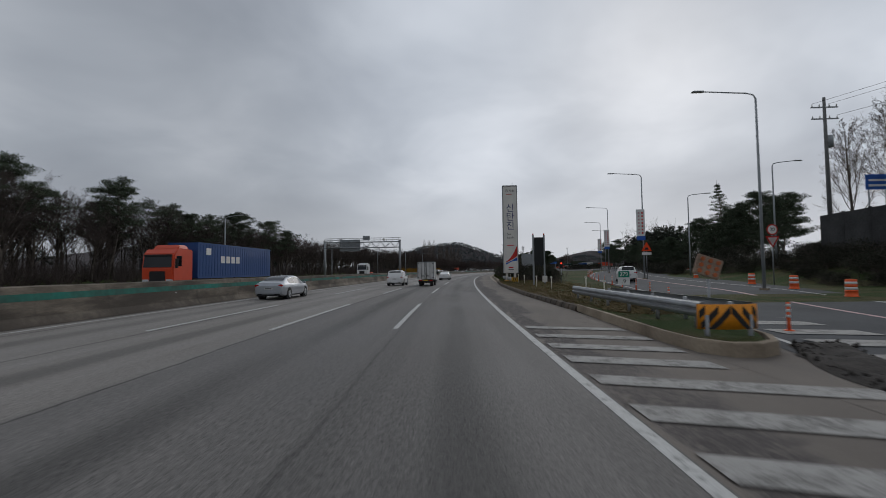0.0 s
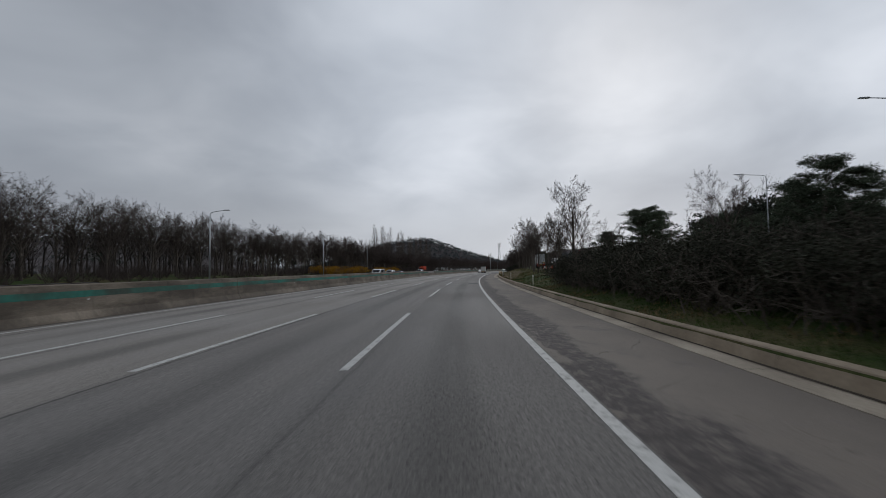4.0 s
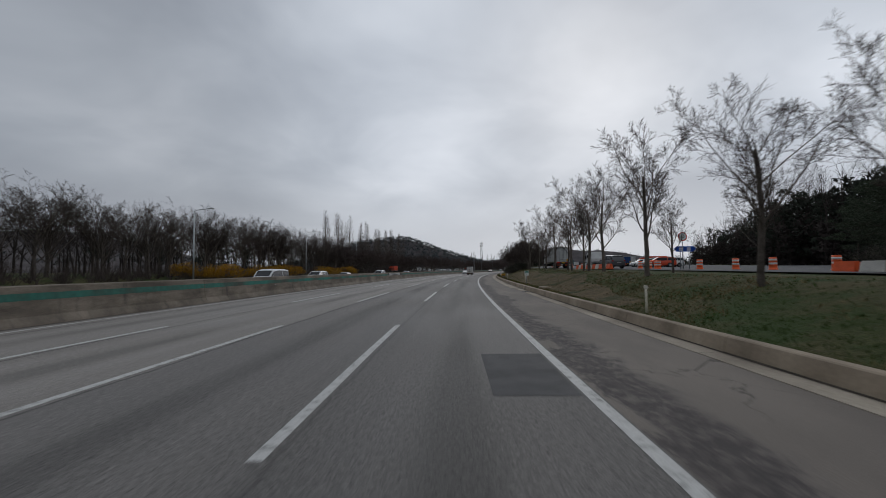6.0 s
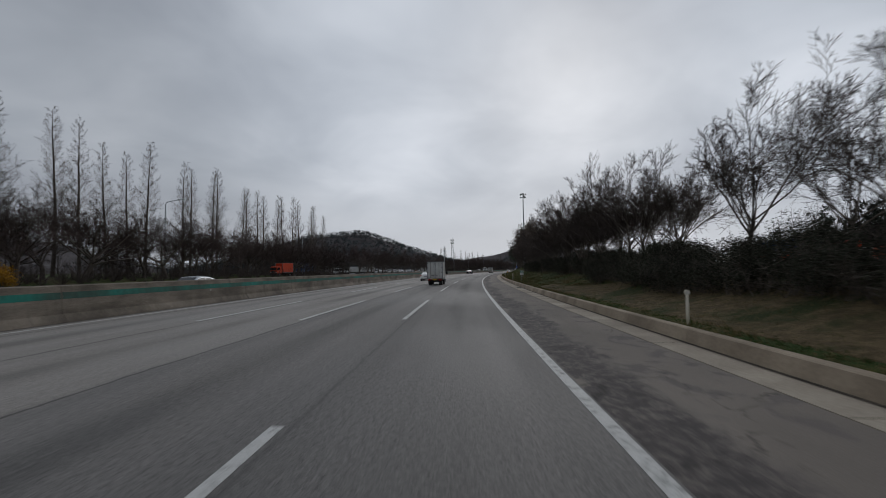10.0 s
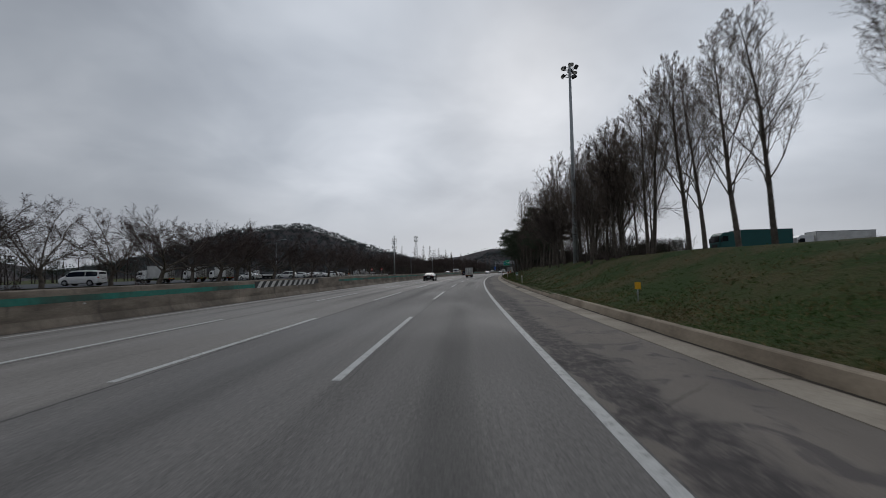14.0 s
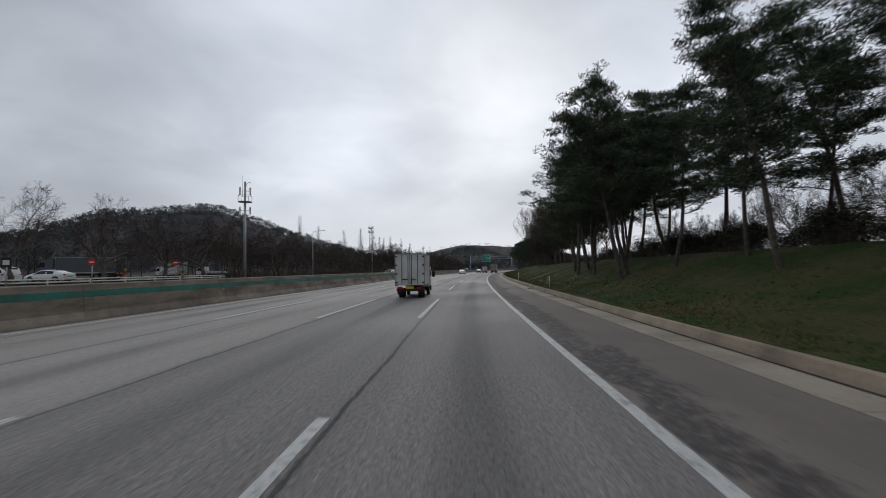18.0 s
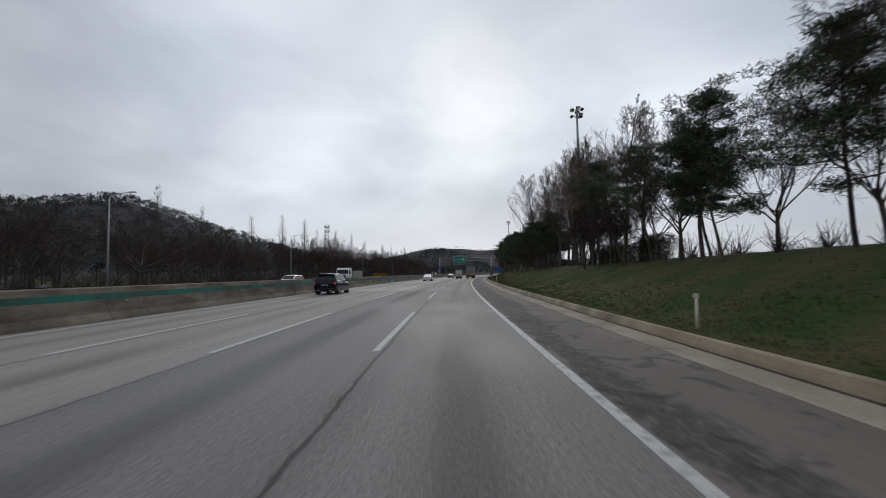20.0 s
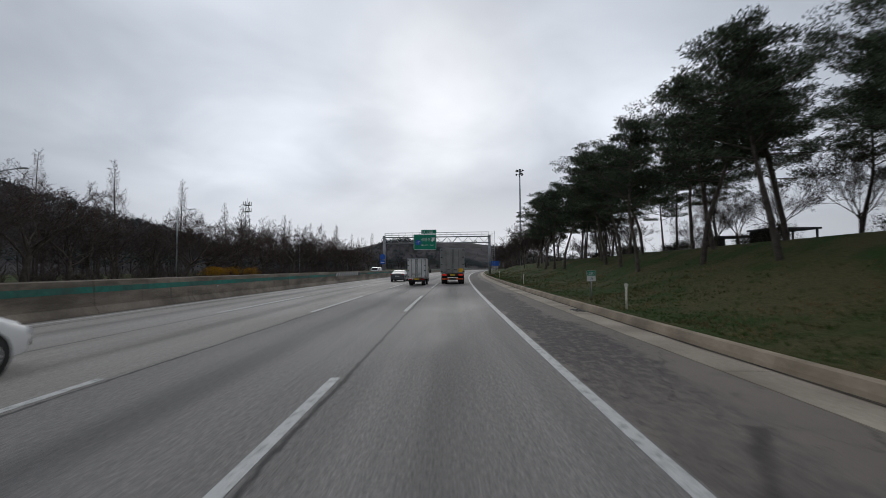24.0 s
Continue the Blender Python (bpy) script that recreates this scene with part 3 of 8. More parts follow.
for p, q in STRIPED:
    bk = strip("black_field", [(-15.886, 0.80), (-15.878, 0.80), (-15.918, 1.24), (-15.926, 1.24)], p, q, M_BLACKBAND, wall, 5, True)
    k = p + 0.2
    while k < q - 1.2:
        V = [W(k, -15.872, 0.80), W(k + 0.5, -15.872, 0.80), W(k + 1.1, -15.912, 1.24), W(k + 0.6, -15.912, 1.24)]
        part("white_bar", mesh("white_bar", V, [(0, 1, 2, 3)], M_PAINT), parent=bk)
        k += 1.0

# ---- trees and shrubs ----
def tube(V, F, pts, r0, r1, sides):
    base = len(V)
    n = len(pts)
    ref = Vector((0.31, 0.52, 0.79))
    for i, p in enumerate(pts):
        d = (pts[min(i + 1, n - 1)] - pts[max(i - 1, 0)])
        a = d.cross(ref)
        if a.length < 1e-6:
            a = d.orthogonal()
        a.normalize()
        b = d.normalized().cross(a)
        r = r0 + (r1 - r0) * i / (n - 1)
        for k in range(sides):
            c, s = math.cos(2 * math.pi * k / sides), math.sin(2 * math.pi * k / sides)
            V.append(p + (a * c + b * s) * r)
    for i in range(n - 1):
        for k in range(sides):
            q = base + i * sides
            j = (k + 1) % sides
            F.append((q + k, q + j, q + j + sides, q + k + sides))


def path(rng, p, d, length, segs, wig, lift):
    pts = [p.copy()]
    d = d.normalized()
    for _ in range(segs):
        d = (d + Vector((rng.gauss(0, wig), rng.gauss(0, wig), rng.gauss(0, wig) + lift))).normalized()
        pts.append(pts[-1] + d * (length / segs))
    return pts


def aside(rng, d, angle, az=None):
    a = d.orthogonal().normalized()
    b = d.cross(a)
    az = rng.uniform(0, 2 * math.pi) if az is None else az
    o = a * math.cos(az) + b * math.sin(az)
    return (d * math.cos(angle) + o * math.sin(angle)).normalized()


STYLES = {
    # trunk share of height, first limb, then per level: number, angle, length ratio, wiggle, lift
    "spread": dict(trunk=0.58, first=0.36, r=0.0125, levels=((11, 42, 0.62, 0.09, 0.10), (10, 42, 0.44, 0.11, 0.07), (8, 42, 0.46, 0.13, 0.06), (4, 36, 0.75, 0.15, 0.05))),
    "dense": dict(trunk=0.22, first=0.62, r=0.0125, levels=((8, 40, 2.2, 0.12, 0.10), (11, 36, 0.48, 0.13, 0.08), (9, 36, 0.48, 0.15, 0.06), (6, 36, 0.60, 0.17, 0.04))),
    "cherry": dict(trunk=0.20, first=0.6, r=0.019, levels=((8, 50, 2.1, 0.14, 0.05), (12, 42, 0.48, 0.17, 0.05), (9, 42, 0.48, 0.18, 0.04), (6, 42, 0.55, 0.2, 0.03))),
    "upright": dict(trunk=0.80, first=0.20, r=0.0092, levels=((22, 36, 0.34, 0.08, 0.09), (10, 34, 0.42, 0.11, 0.08), (8, 34, 0.50, 0.14, 0.06), (3, 34, 0.6, 0.15, 0.04))),
    "conic": dict(trunk=0.98, first=0.12, r=0.010, levels=((92, 54, 0.17, 0.08, 0.10), (10, 40, 0.44, 0.12, 0.07), (5, 38, 0.5, 0.14, 0.03))),
    "wood": dict(trunk=0.42, first=0.30, r=0.012, levels=((11, 36, 0.95, 0.12, 0.10), (9, 38, 0.50, 0.14, 0.08), (7, 38, 0.5, 0.17, 0.05), (5, 36, 0.6, 0.18, 0.03))),
}


def bare_tree(seed, height, style, twig=M_TWIG, thin=0.011):
    """Trunk and limbs in one mesh, branches and twigs in another; built at the origin."""
    rng = random.Random(seed)
    st = STYLES[style]
    TV, TF, CV, CF = [], [], [], []
    top = height * st["trunk"]
    trunk = path(rng, Vector((0, 0, -0.25)), Vector((rng.uniform(-0.05, 0.05), rng.uniform(-0.05, 0.05), 1)), top, 7, 0.035 if style != "cherry" else 0.09, 0.04)
    r = st["r"] * height
    tube(TV, TF, trunk, r * 1.15, r * (0.12 if style in ("upright", "conic") else 0.55), 7)

    def rec(level, pts, r0, r1, length):
        num, ang, ratio, wig, lift = st["levels"][level]
        first = st["first"] if level == 0 else 0.22
        for k in range(num):
            t = first + (1 - first) * (k + rng.random()) / num
            if level == 0 and style in ("dense", "cherry"):
                t = first + (1 - first) * (k + 1) / num
            i = min(len(pts) - 2, int(t * (len(pts) - 1)))
            f = t * (len(pts) - 1) - i
            p = pts[i].lerp(pts[i + 1], min(1, f))
            d = (pts[i + 1] - pts[i]).normalized()
            az = (k * 2.4 + rng.uniform(-0.4, 0.4)) if level == 0 else None
            a = radians(ang * rng.uniform(0.65, 1.3))
            L = length * ratio * rng.uniform(0.7, 1.2)
            if style in ("upright", "conic") and level == 0:
                L *= 1.15 - 0.95 * (t - first) / (1 - first)
                if style == "conic":
                    L = max(L, 0.035 * height)
            elif level > 0:
                L *= 1.1 - 0.5 * t
            rr = max(thin, (r0 + (r1 - r0) * t) * ((0.20 if style == "conic" else 0.40 if style == "upright" else 0.55), 0.45, 0.36, 0.3)[level])
            e = max(thin * 0.6, rr * 0.3)
            q = path(rng, p, aside(rng, d, a, az), L, (6, 4, 2, 1)[level], wig, lift)
            last = level == len(st["levels"]) - 1
            if level == 0:
                tube(TV, TF, q, rr, e, 5)
            else:
                tube(CV, CF, q, rr, e, 3)
            if not last:
                rec(level + 1, q, rr, e, L)

    rec(0, trunk, r, r * 0.55 if style in ("dense", "cherry", "wood") else r * 0.3 if style == "spread" else r * 0.12, top if style not in ("upright", "conic") else height)
    k = height / max(v.z for v in CV)
    return mesh("trunk", [v * k for v in TV], TF, M_BARK, True), mesh("crown", [v * k for v in CV], CF, twig)


def blades(rng, V, F, c, radii, n, length, width, up=0.2):
    """Small leaves or needle sprays strewn through an ellipsoid."""
    for _ in range(n):
        while True:
            o = Vector((rng.uniform(-1, 1), rng.uniform(-1, 1), rng.uniform(-1, 1)))
            if o.length < 1:
                break
        p = c + Vector((o.x * radii[0], o.y * radii[1], o.z * radii[2]))
        d = Vector((rng.gauss(0, 1), rng.gauss(0, 1), rng.gauss(0, 0.7) + up)).normalized() * length * rng.uniform(0.6, 1.3)
        w = d.orthogonal().normalized() * width * rng.uniform(0.6, 1.3)
        w = Matrix.Rotation(rng.uniform(0, 3.14), 3, d.normalized()) @ w
        b = len(V)
        V.extend((p - w, p + w, p + d * 0.6 + w * 0.8, p + d))
        F.append((b, b + 1, b + 2, b + 3))


def pine(seed, height, lean=0.06, low=0.45, wide=0.26, num=26, thick=0.014, fine=1.0, lift=0.05):
    """Crooked trunk, level limbs that carry flat pads of needles, with gaps between the layers."""
    rng = random.Random(seed)
    TV, TF, CV, CF = [], [], [], []
    trunk = path(rng, Vector((0, 0, -0.3)), Vector((rng.uniform(-lean, lean) * 2, rng.uniform(-lean, lean) * 2, 1)), height * 0.97, 9, 0.07, 0.05)
    r = thick * height
    tube(TV, TF, trunk, r * 1.1, r * 0.2, 7)
    for k in range(num):
        t = low + (1 - low) * (k + rng.random()) / num
        i = min(len(trunk) - 2, int(t * (len(trunk) - 1)))
        p = trunk[i].lerp(trunk[i + 1], t * (len(trunk) - 1) - i)
        e = (t - low) / (1 - low)
        L = height * wide * (1.08 - 0.80 * e ** 1.6) * rng.uniform(0.5, 1.2)
        q = path(rng, p, aside(rng, Vector((0, 0, 1)), radians(rng.uniform(56, 92)), k * 2.4), L, 4, 0.14, lift)
        tube(TV, TF, q, r * 0.32, 0.015, 4)
        for j in (1, 2, 3, 4):
            for _ in range(1 if j == 1 else 3):
                c = q[j] + Vector((rng.gauss(0, 0.36), rng.gauss(0, 0.36), rng.uniform(-0.05, 0.3)))
                tube(TV, TF, [q[j], c], 0.014, 0.008, 3)
                s = rng.uniform(0.30, 0.70) * fine
                blades(rng, CV, CF, c, (s, s, s * 0.36), int(58 * s / 0.5), 0.20, 0.024, 0.6)
    blades(rng, CV, CF, trunk[-1], (0.5, 0.5, 0.5), 120, 0.26, 0.035, 0.8)
    return mesh("trunk", TV, TF, M_BARK, True), mesh("crown", CV, CF, M_NEEDLE)


def fir(seed, height):
    """Narrow conifer with drooping tiers of needles on a straight trunk."""
    rng = random.Random(seed)
    TV, TF, CV, CF = [], [], [], []
    trunk = path(rng, Vector((0, 0, -0.3)), Vector((0, 0, 1)), height, 8, 0.015, 0.05)
    tube(TV, TF, trunk, height * 0.011, 0.02, 7)
    tiers = int(height * 1.5)
    for k in range(tiers):
        z = 0.16 + 0.82 * k / tiers
        L = height * 0.33 * (1.02 - z) * rng.uniform(0.75, 1.2)
        p = trunk[min(7, int(z * 8))].lerp(trunk[min(8, int(z * 8) + 1)], z * 8 - int(z * 8))
        for a in range(5):
            d = Vector((math.cos(a * 1.257 + k * 0.7), math.sin(a * 1.257 + k * 0.7), rng.uniform(-0.05, 0.35)))
            q = path(rng, p, d, L * rng.uniform(0.6, 1.15), 3, 0.07, -0.04)
            tube(TV, TF, q, 0.03, 0.01, 3)
            for j in (1, 2, 3):
                w = 0.16 + 0.12 * L
                blades(rng, CV, CF, q[j] - Vector((0, 0, 0.08)), (w, w, 0.16), 22, 0.24, 0.030, -0.1)
    return mesh("trunk", TV, TF, M_BARK, True), mesh("crown", CV, CF, M_NEEDLE)


def shrub(seed, w, h, leaf, n=900, stems=46, size=0.09):
    rng = random.Random(seed)
    V, F, L, G = [], [], [], []
    for _ in range(stems):
        q = path(rng, Vector((rng.gauss(0, w * 0.28), rng.gauss(0, w * 0.28), -0.1)), Vector((rng.gauss(0, 0.45), rng.gauss(0, 0.45), 1)), h * rng.uniform(0.6, 0.92), 4, 0.2, 0.06)
        tube(V, F, q, 0.018, 0.005, 3)
        for _ in range(7):
            p = q[rng.randint(1, 4)]
            tube(V, F, path(rng, p, Vector((rng.gauss(0, 1), rng.gauss(0, 1), rng.gauss(0.5, 0.5))), 0.5 * h * rng.uniform(0.4, 0.8), 2, 0.25, 0.05), 0.010, 0.005, 3)
    lumps = [(Vector((rng.gauss(0, w * 0.27), rng.gauss(0, w * 0.27), h * rng.uniform(0.3, 0.78))), rng.uniform(0.22, 0.42)) for _ in range(16)]
    for c, k in lumps:
        blades(rng, L, G, c, (w * k, w * k, h * k * 0.8), n // 16, size * 1.6, size * 0.55, 0.2)
    return mesh("branchwork", V, F, M_BARK), mesh("foliage", L, G, leaf)


def proto(name, label, category, meshes, names):
    ob = thing(name, label, category)
    for me, nm in zip(meshes, names):
        part(nm, me, parent=ob)
    return ob


class Stand:
    """A kind of plant: the first one placed is the proto itself, the rest are copies."""

    def __init__(self, protos, group=""):
        self.p, self.used, self.rng, self.group = protos, set(), random.Random(len(protos) + 7), group

    def put(self, s, u, size=1.0, which=None, z=None, tall=1.0):
        i = self.rng.randrange(len(self.p)) if which is None else which % len(self.p)
        z = land(s, u) if z is None else z
        m = at(s, u, z, self.rng.uniform(0, 360)) @ Matrix.Diagonal((size, size, size * tall, 1))
        ob = self.p[i]
        if i in self.used:
            ob = copy_thing(ob, m)
        else:
            self.used.add(i)
        ob.matrix_basis = m
        if self.group:
            ob["group"] = self.group
        return ob


TC = ("trunk", "crown")
SF = ("branchwork", "foliage")
zelkova = Stand([proto("zelkova_tree", "bare spreading street tree with upswept limbs on the grass bank", "tree", bare_tree(10 + i, 8.5, "spread", M_TWIG, 0.0058), TC) for i in range(3)], "bare trees on the bank")
dark_tree = Stand([proto("dark_tree", "dark dense bare tree among shrubs", "tree", bare_tree(20 + i, 8.0, "dense", M_TWIG, 0.006), TC) for i in range(3)], "dark trees by the shoulder")
ginkgo = Stand([proto("slender_tree", "tall slender bare tree with ascending branches", "tree", bare_tree(30 + i, 12.0, "upright", M_TWIG_PALE, 0.0045), TC) for i in range(3)], "slender trees on the bank")
redwood = Stand([proto("redwood_tree", "bare conical dawn redwood", "tree", bare_tree(40 + i, 17.0, "conic", M_TWIG_PALE, 0.0055), TC) for i in range(3)], "row of bare redwoods")
cherry = Stand([proto("cherry_tree", "bare low branching cherry tree", "tree", bare_tree(50 + i, 9.0, "cherry", M_TWIG_RED, 0.0055), TC) for i in range(3)], "cherry trees by the rest area")
woods = Stand([proto("woodland_tree", "bare grey brown woodland tree", "tree", bare_tree(60 + i, 10.5, "wood", M_TWIG, 0.0065), TC) for i in range(3)], "bare woodland")
tall_pines = Stand([proto("tall_pine_tree", "tall dark green pine with a long bare trunk", "tree", pine(100 + i, 13.0, 0.10, 0.31, 0.27, 36, 0.0105, 1.0), TC) for i in range(4)], "tall pines on the bank")
young_pines = Stand([proto("bushy_pine_tree", "bushy dark green pine branched almost to the ground", "tree", pine(110 + i, 9.5, 0.10, 0.32, 0.35, 30, 0.011, 1.05), TC) for i in range(4)], "bushy pines on the bank")
pines = Stand([proto("pine_tree", "dark green pine with bare crooked trunk", "tree", pine(70 + i, 10.5, 0.10, 0.45, 0.33, 26, 0.013, 1.05), TC) for i in range(4)], "pines on the bank")
firs = Stand([proto("fir_tree", "tall narrow dark green fir with drooping tiers", "tree", fir(120 + i, 16.0), TC) for i in range(2)], "firs beyond the ramp")
bush = Stand([proto("shrub", "dark dense leafless shrub", "shrub", shrub(80 + i, 2.4, 1.9, M_LEAF, 4200, size=0.05), SF) for i in range(3)], "dark shrubs")
forsythia = Stand([proto("forsythia", "forsythia bush in yellow flower", "shrub", shrub(90 + i, 3.0, 2.3, M_YELLOW, 4200, size=0.065), SF) for i in range(2)], "forsythia bushes")
rnd = random.Random(5)

# right-hand bank, in the order of the drive
for s in np.arange(62, 126, 1.5):                      # clipped dark hedge past the pylon
    bush.put(s, 6.2 + rnd.uniform(-0.3, 0.3), rnd.uniform(0.95, 1.12))
    if s > 66:
        bush.put(s + 0.7, 8.3 + rnd.uniform(-0.4, 0.4), rnd.uniform(1.0, 1.25))
for s in np.arange(49, 60, 1.6):
    bush.put(s, 6.8 + rnd.uniform(-0.3, 0.3), rnd.uniform(0.75, 0.95))
for s in np.arange(103, 113, 1.6):
    young_pines.put(s, 13.8 + rnd.uniform(-0.9, 1.2), rnd.uniform(0.46, 0.58))
    bush.put(s + 1, 11.4 + rnd.uniform(-0.6, 0.8), rnd.uniform(1.0, 1.3))
for s, u in ((125, 12.6), (127.2, 13.4), (129.6, 13.8), (152.5, 16.6), (155.2, 17.6), (157.6, 18.6)):
    young_pines.put(s, u, 0.56)
for s in np.arange(140, 200, 4.5):
    young_pines.put(s, 46 + rnd.uniform(-4, 6), rnd.uniform(0.7, 1.1))
for s in np.arange(68, 122, 3.6):                      # evergreens and bare trees beyond the ramp
    u = float(np.interp(s, (68, 98, 122), (38, 36, 45)))
    young_pines.put(s, u + rnd.uniform(0, 4), rnd.uniform(0.62, 0.9))
    bush.put(s + 1, u - 1.5 + rnd.uniform(-1, 1), rnd.uniform(0.9, 1.3))
for s, u, k in ((95, 47.2, 1.12), (103, 51, 0.8), (112, 56, 0.95)):
    firs.put(s, u, k)
for s in np.arange(74, 118, 3.4):
    young_pines.put(s, 45.5 + (s - 74) * 0.16 + rnd.uniform(-1.5, 2.5), rnd.uniform(1.0, 1.3))
for s in np.arange(46, 88, 1.9):
    bush.put(s, 30.5 + rnd.uniform(-0.8, 2.4) + max(0, s - 60) * 0.06, rnd.uniform(0.7, 1.05))
for s, u in ((35, 36.5), (40, 38), (44.5, 37.5), (49, 39), (58, 42)):
    ginkgo.put(s, u, rnd.uniform(1.15, 1.4))
for s in np.arange(20, 60, 2.6):
    bush.put(s, 27.5 + max(0, s - 38) * 0.45 + rnd.uniform(-0.6, 0.8), rnd.uniform(0.7, 1.1))
    bush.put(s + 1.2, 25.4 + max(0, s - 38) * 0.40 + rnd.uniform(-0.5, 0.6), rnd.uniform(0.45, 0.75))
    bush.put(s + 0.6, 29.2 + max(0, s - 38) * 0.45 + rnd.uniform(-0.5, 0.5), rnd.uniform(0.8, 1.1))
for s, u, k in ((121.5, 15.5, 0.85), (131, 8.0, 1.02), (150, 7.6, 0.8), (160, 8.3, 1.0), (170.5, 9.3, 1.05), (175.8, 9.6, 1.04), (178.4, 9.8, 0.8), (183.4, 9.8, 1.0), (186.2, 10, 0.85), (193, 9.8, 0.98), (200, 9.8, 0.76), (208, 9.8, 0.9), (216, 9.2, 1.05), (134.4, 9.4, 0.58), (138.4, 8.1, 0.72), (142, 9.0, 0.78), (146, 8.2, 0.78), (133, 12, 0.6), (156, 11.5, 0.6), (165, 12, 0.6)):
    zelkova.put(s, u, k)
dark_tree.put(242.3, 9.2, 0.95)
for s in np.arange(249, 304, 2.6):
    dark_tree.put(s, 8.4 + rnd.uniform(-0.7, 1.6), rnd.uniform(0.74, 0.9) * (0.86 if s < 234 else 1.0 if s < 245 else (1.1 if 251 < s < 275 else 0.95)))
for s in np.arange(226, 254, 1.5):
    bush.put(s, 6.9 + rnd.uniform(-0.5, 0.5), rnd.uniform(0.6, 0.75))
    bush.put(s + 0.8, 8.8 + rnd.uniform(-0.6, 0.8), rnd.uniform(0.65, 0.85))
for s in np.arange(254, 304, 1.9):
    bush.put(s, 8.6 + rnd.uniform(-1.0, 1.4), rnd.uniform(0.65, 0.95))
for s in np.arange(255, 300, 3.3):
    dark_tree.put(s, 11.5 + rnd.uniform(-1, 2), rnd.uniform(0.75, 0.95))
for s, u in ((327, 13.5), (333.1, 12), (336, 12.2), (338.8, 12), (341.5, 12.4), (343.6, 11), (347, 12), (350.5, 11.2), (354, 12.4), (358, 11), (362.5, 12.2), (366, 10.8)):
    ginkgo.put(s, u, rnd.uniform(0.8, 1.05))
for s in np.arange(350, 394, 8.5):
    dark_tree.put(s, 9.6 + rnd.uniform(-1, 3.4), rnd.uniform(0.95, 1.15), tall=1.25)
for s in (349, 353, *np.arange(357, 398, 2.5)):
    ginkgo.put(s, 11.0 + rnd.uniform(-2, 3), rnd.uniform(0.75, 1.0) * (1.2 if 360 < s < 388 else 1))
for s in np.arange(356, 402, 3.0):
    ginkgo.put(s, 15.0 + rnd.uniform(-1.5, 2), rnd.uniform(0.55, 0.8))
    bush.put(s, 17.0 + rnd.uniform(-1.5, 2.0), rnd.uniform(0.8, 1.2))
for s in (390, 393.5):
    tall_pines.put(s, 10.2 + rnd.uniform(-0.8, 2.5), rnd.uniform(0.68, 0.82))
for s in (396.5, *np.arange(412, 449, 3.9)):
    tall_pines.put(s, (9.0 if s < 430 else 7.6) + rnd.uniform(-0.7, 1.4), rnd.uniform(0.80, 0.94) * (0.84 if 416 < s < 430 else 1.0))
for s in np.arange(400, 449, 3.9):
    tall_pines.put(s, 13.0 + rnd.uniform(-1.6, 2.8), rnd.uniform(0.80, 0.95))
for s in np.arange(430, 450, 4.0):
    pines.put(s, 7.2 + rnd.uniform(-0.5, 1.0), rnd.uniform(0.95, 1.12))
for s in np.arange(452, 476, 4.5):
    young_pines.put(s, 10.8 + rnd.uniform(-0.8, 2.0), rnd.uniform(0.7, 0.9))
for s in np.arange(474, 499, 6.4):
    pines.put(s, 9.8 + rnd.uniform(-1.2, 2.0), rnd.uniform(0.70, 0.85))
for s, u in ((402.5, 8.4), (404.6, 9.4), (407.4, 8.2), (409.8, 9.6)):
    redwood.put(s, u, rnd.uniform(0.88, 1.0))
for s in np.arange(402, 440, 2.2):
    bush.put(s, 12.5 + rnd.uniform(-1.0, 1.5), rnd.uniform(0.7, 1.0))
for s in np.arange(392, 460, 2.4):
    bush.put(s, 15.5 + rnd.uniform(-1.5, 2.5), rnd.uniform(0.6, 1.0))
for s in np.arange(450, 500, 5.0):
    dark_tree.put(s, 11.0 + rnd.uniform(-1.5, 3.2), rnd.uniform(0.85, 1.1) * (0.72 if s > 478 else 1.0), tall=1.1)
for s in np.arange(484, 542, 2.9):
    ginkgo.put(s, 13.2 + rnd.uniform(-2.4, 3.0), rnd.uniform(0.85, 1.1) * (1.28 if 500 < s < 526 else 1))
for s in np.arange(482, 500, 3.4):
    bush.put(s, 13.0 + rnd.uniform(-1.2, 2.0), rnd.uniform(0.9, 1.3))
for s in np.arange(482, 497, 4.2):
    dark_tree.put(s, 10.8 + rnd.uniform(-1.5, 2.0), rnd.uniform(0.6, 0.8))
for s in np.arange(513, 536, 3.3):
    dark_tree.put(s, 10.6 + rnd.uniform(-1.2, 2.0), rnd.uniform(0.6, 0.8))
for s in np.arange(513, 530, 3.6):
    young_pines.put(s, 10.0 + rnd.uniform(-1.0, 1.6), rnd.uniform(0.72, 0.9))
for s in np.arange(532, 606, 4.4):
    pines.put(s, 9.6 + rnd.uniform(-1.2, 1.4), rnd.uniform(0.84, 0.95) * (0.84 if s < 548 else 0.76 if s < 556 else 1.0 if s < 563 else 0.88 if s < 585 else 0.95))
for s in np.arange(516, 612, 4.4):
    if s > 526:
        pines.put(s + 1.8, 13.4 + rnd.uniform(-1.4, 2.4), rnd.uniform(0.70, 0.88) * (0.88 if s < 550 else 1.0))
        dark_tree.put(s + 2.4, 16.0 + rnd.uniform(-1.5, 2.5), rnd.uniform(0.42, 0.6))
        pines.put(s + 0.8, 17.5 + rnd.uniform(-1.4, 2.4), rnd.uniform(0.7, 0.9))
        bush.put(s, 18.0 + rnd.uniform(-1.5, 2.5), rnd.uniform(0.6, 0.9))
for s in np.arange(607, 760, 4.2):
    dark_tree.put(s, 10 + rnd.uniform(-1, 4), rnd.uniform(0.8, 1.1))

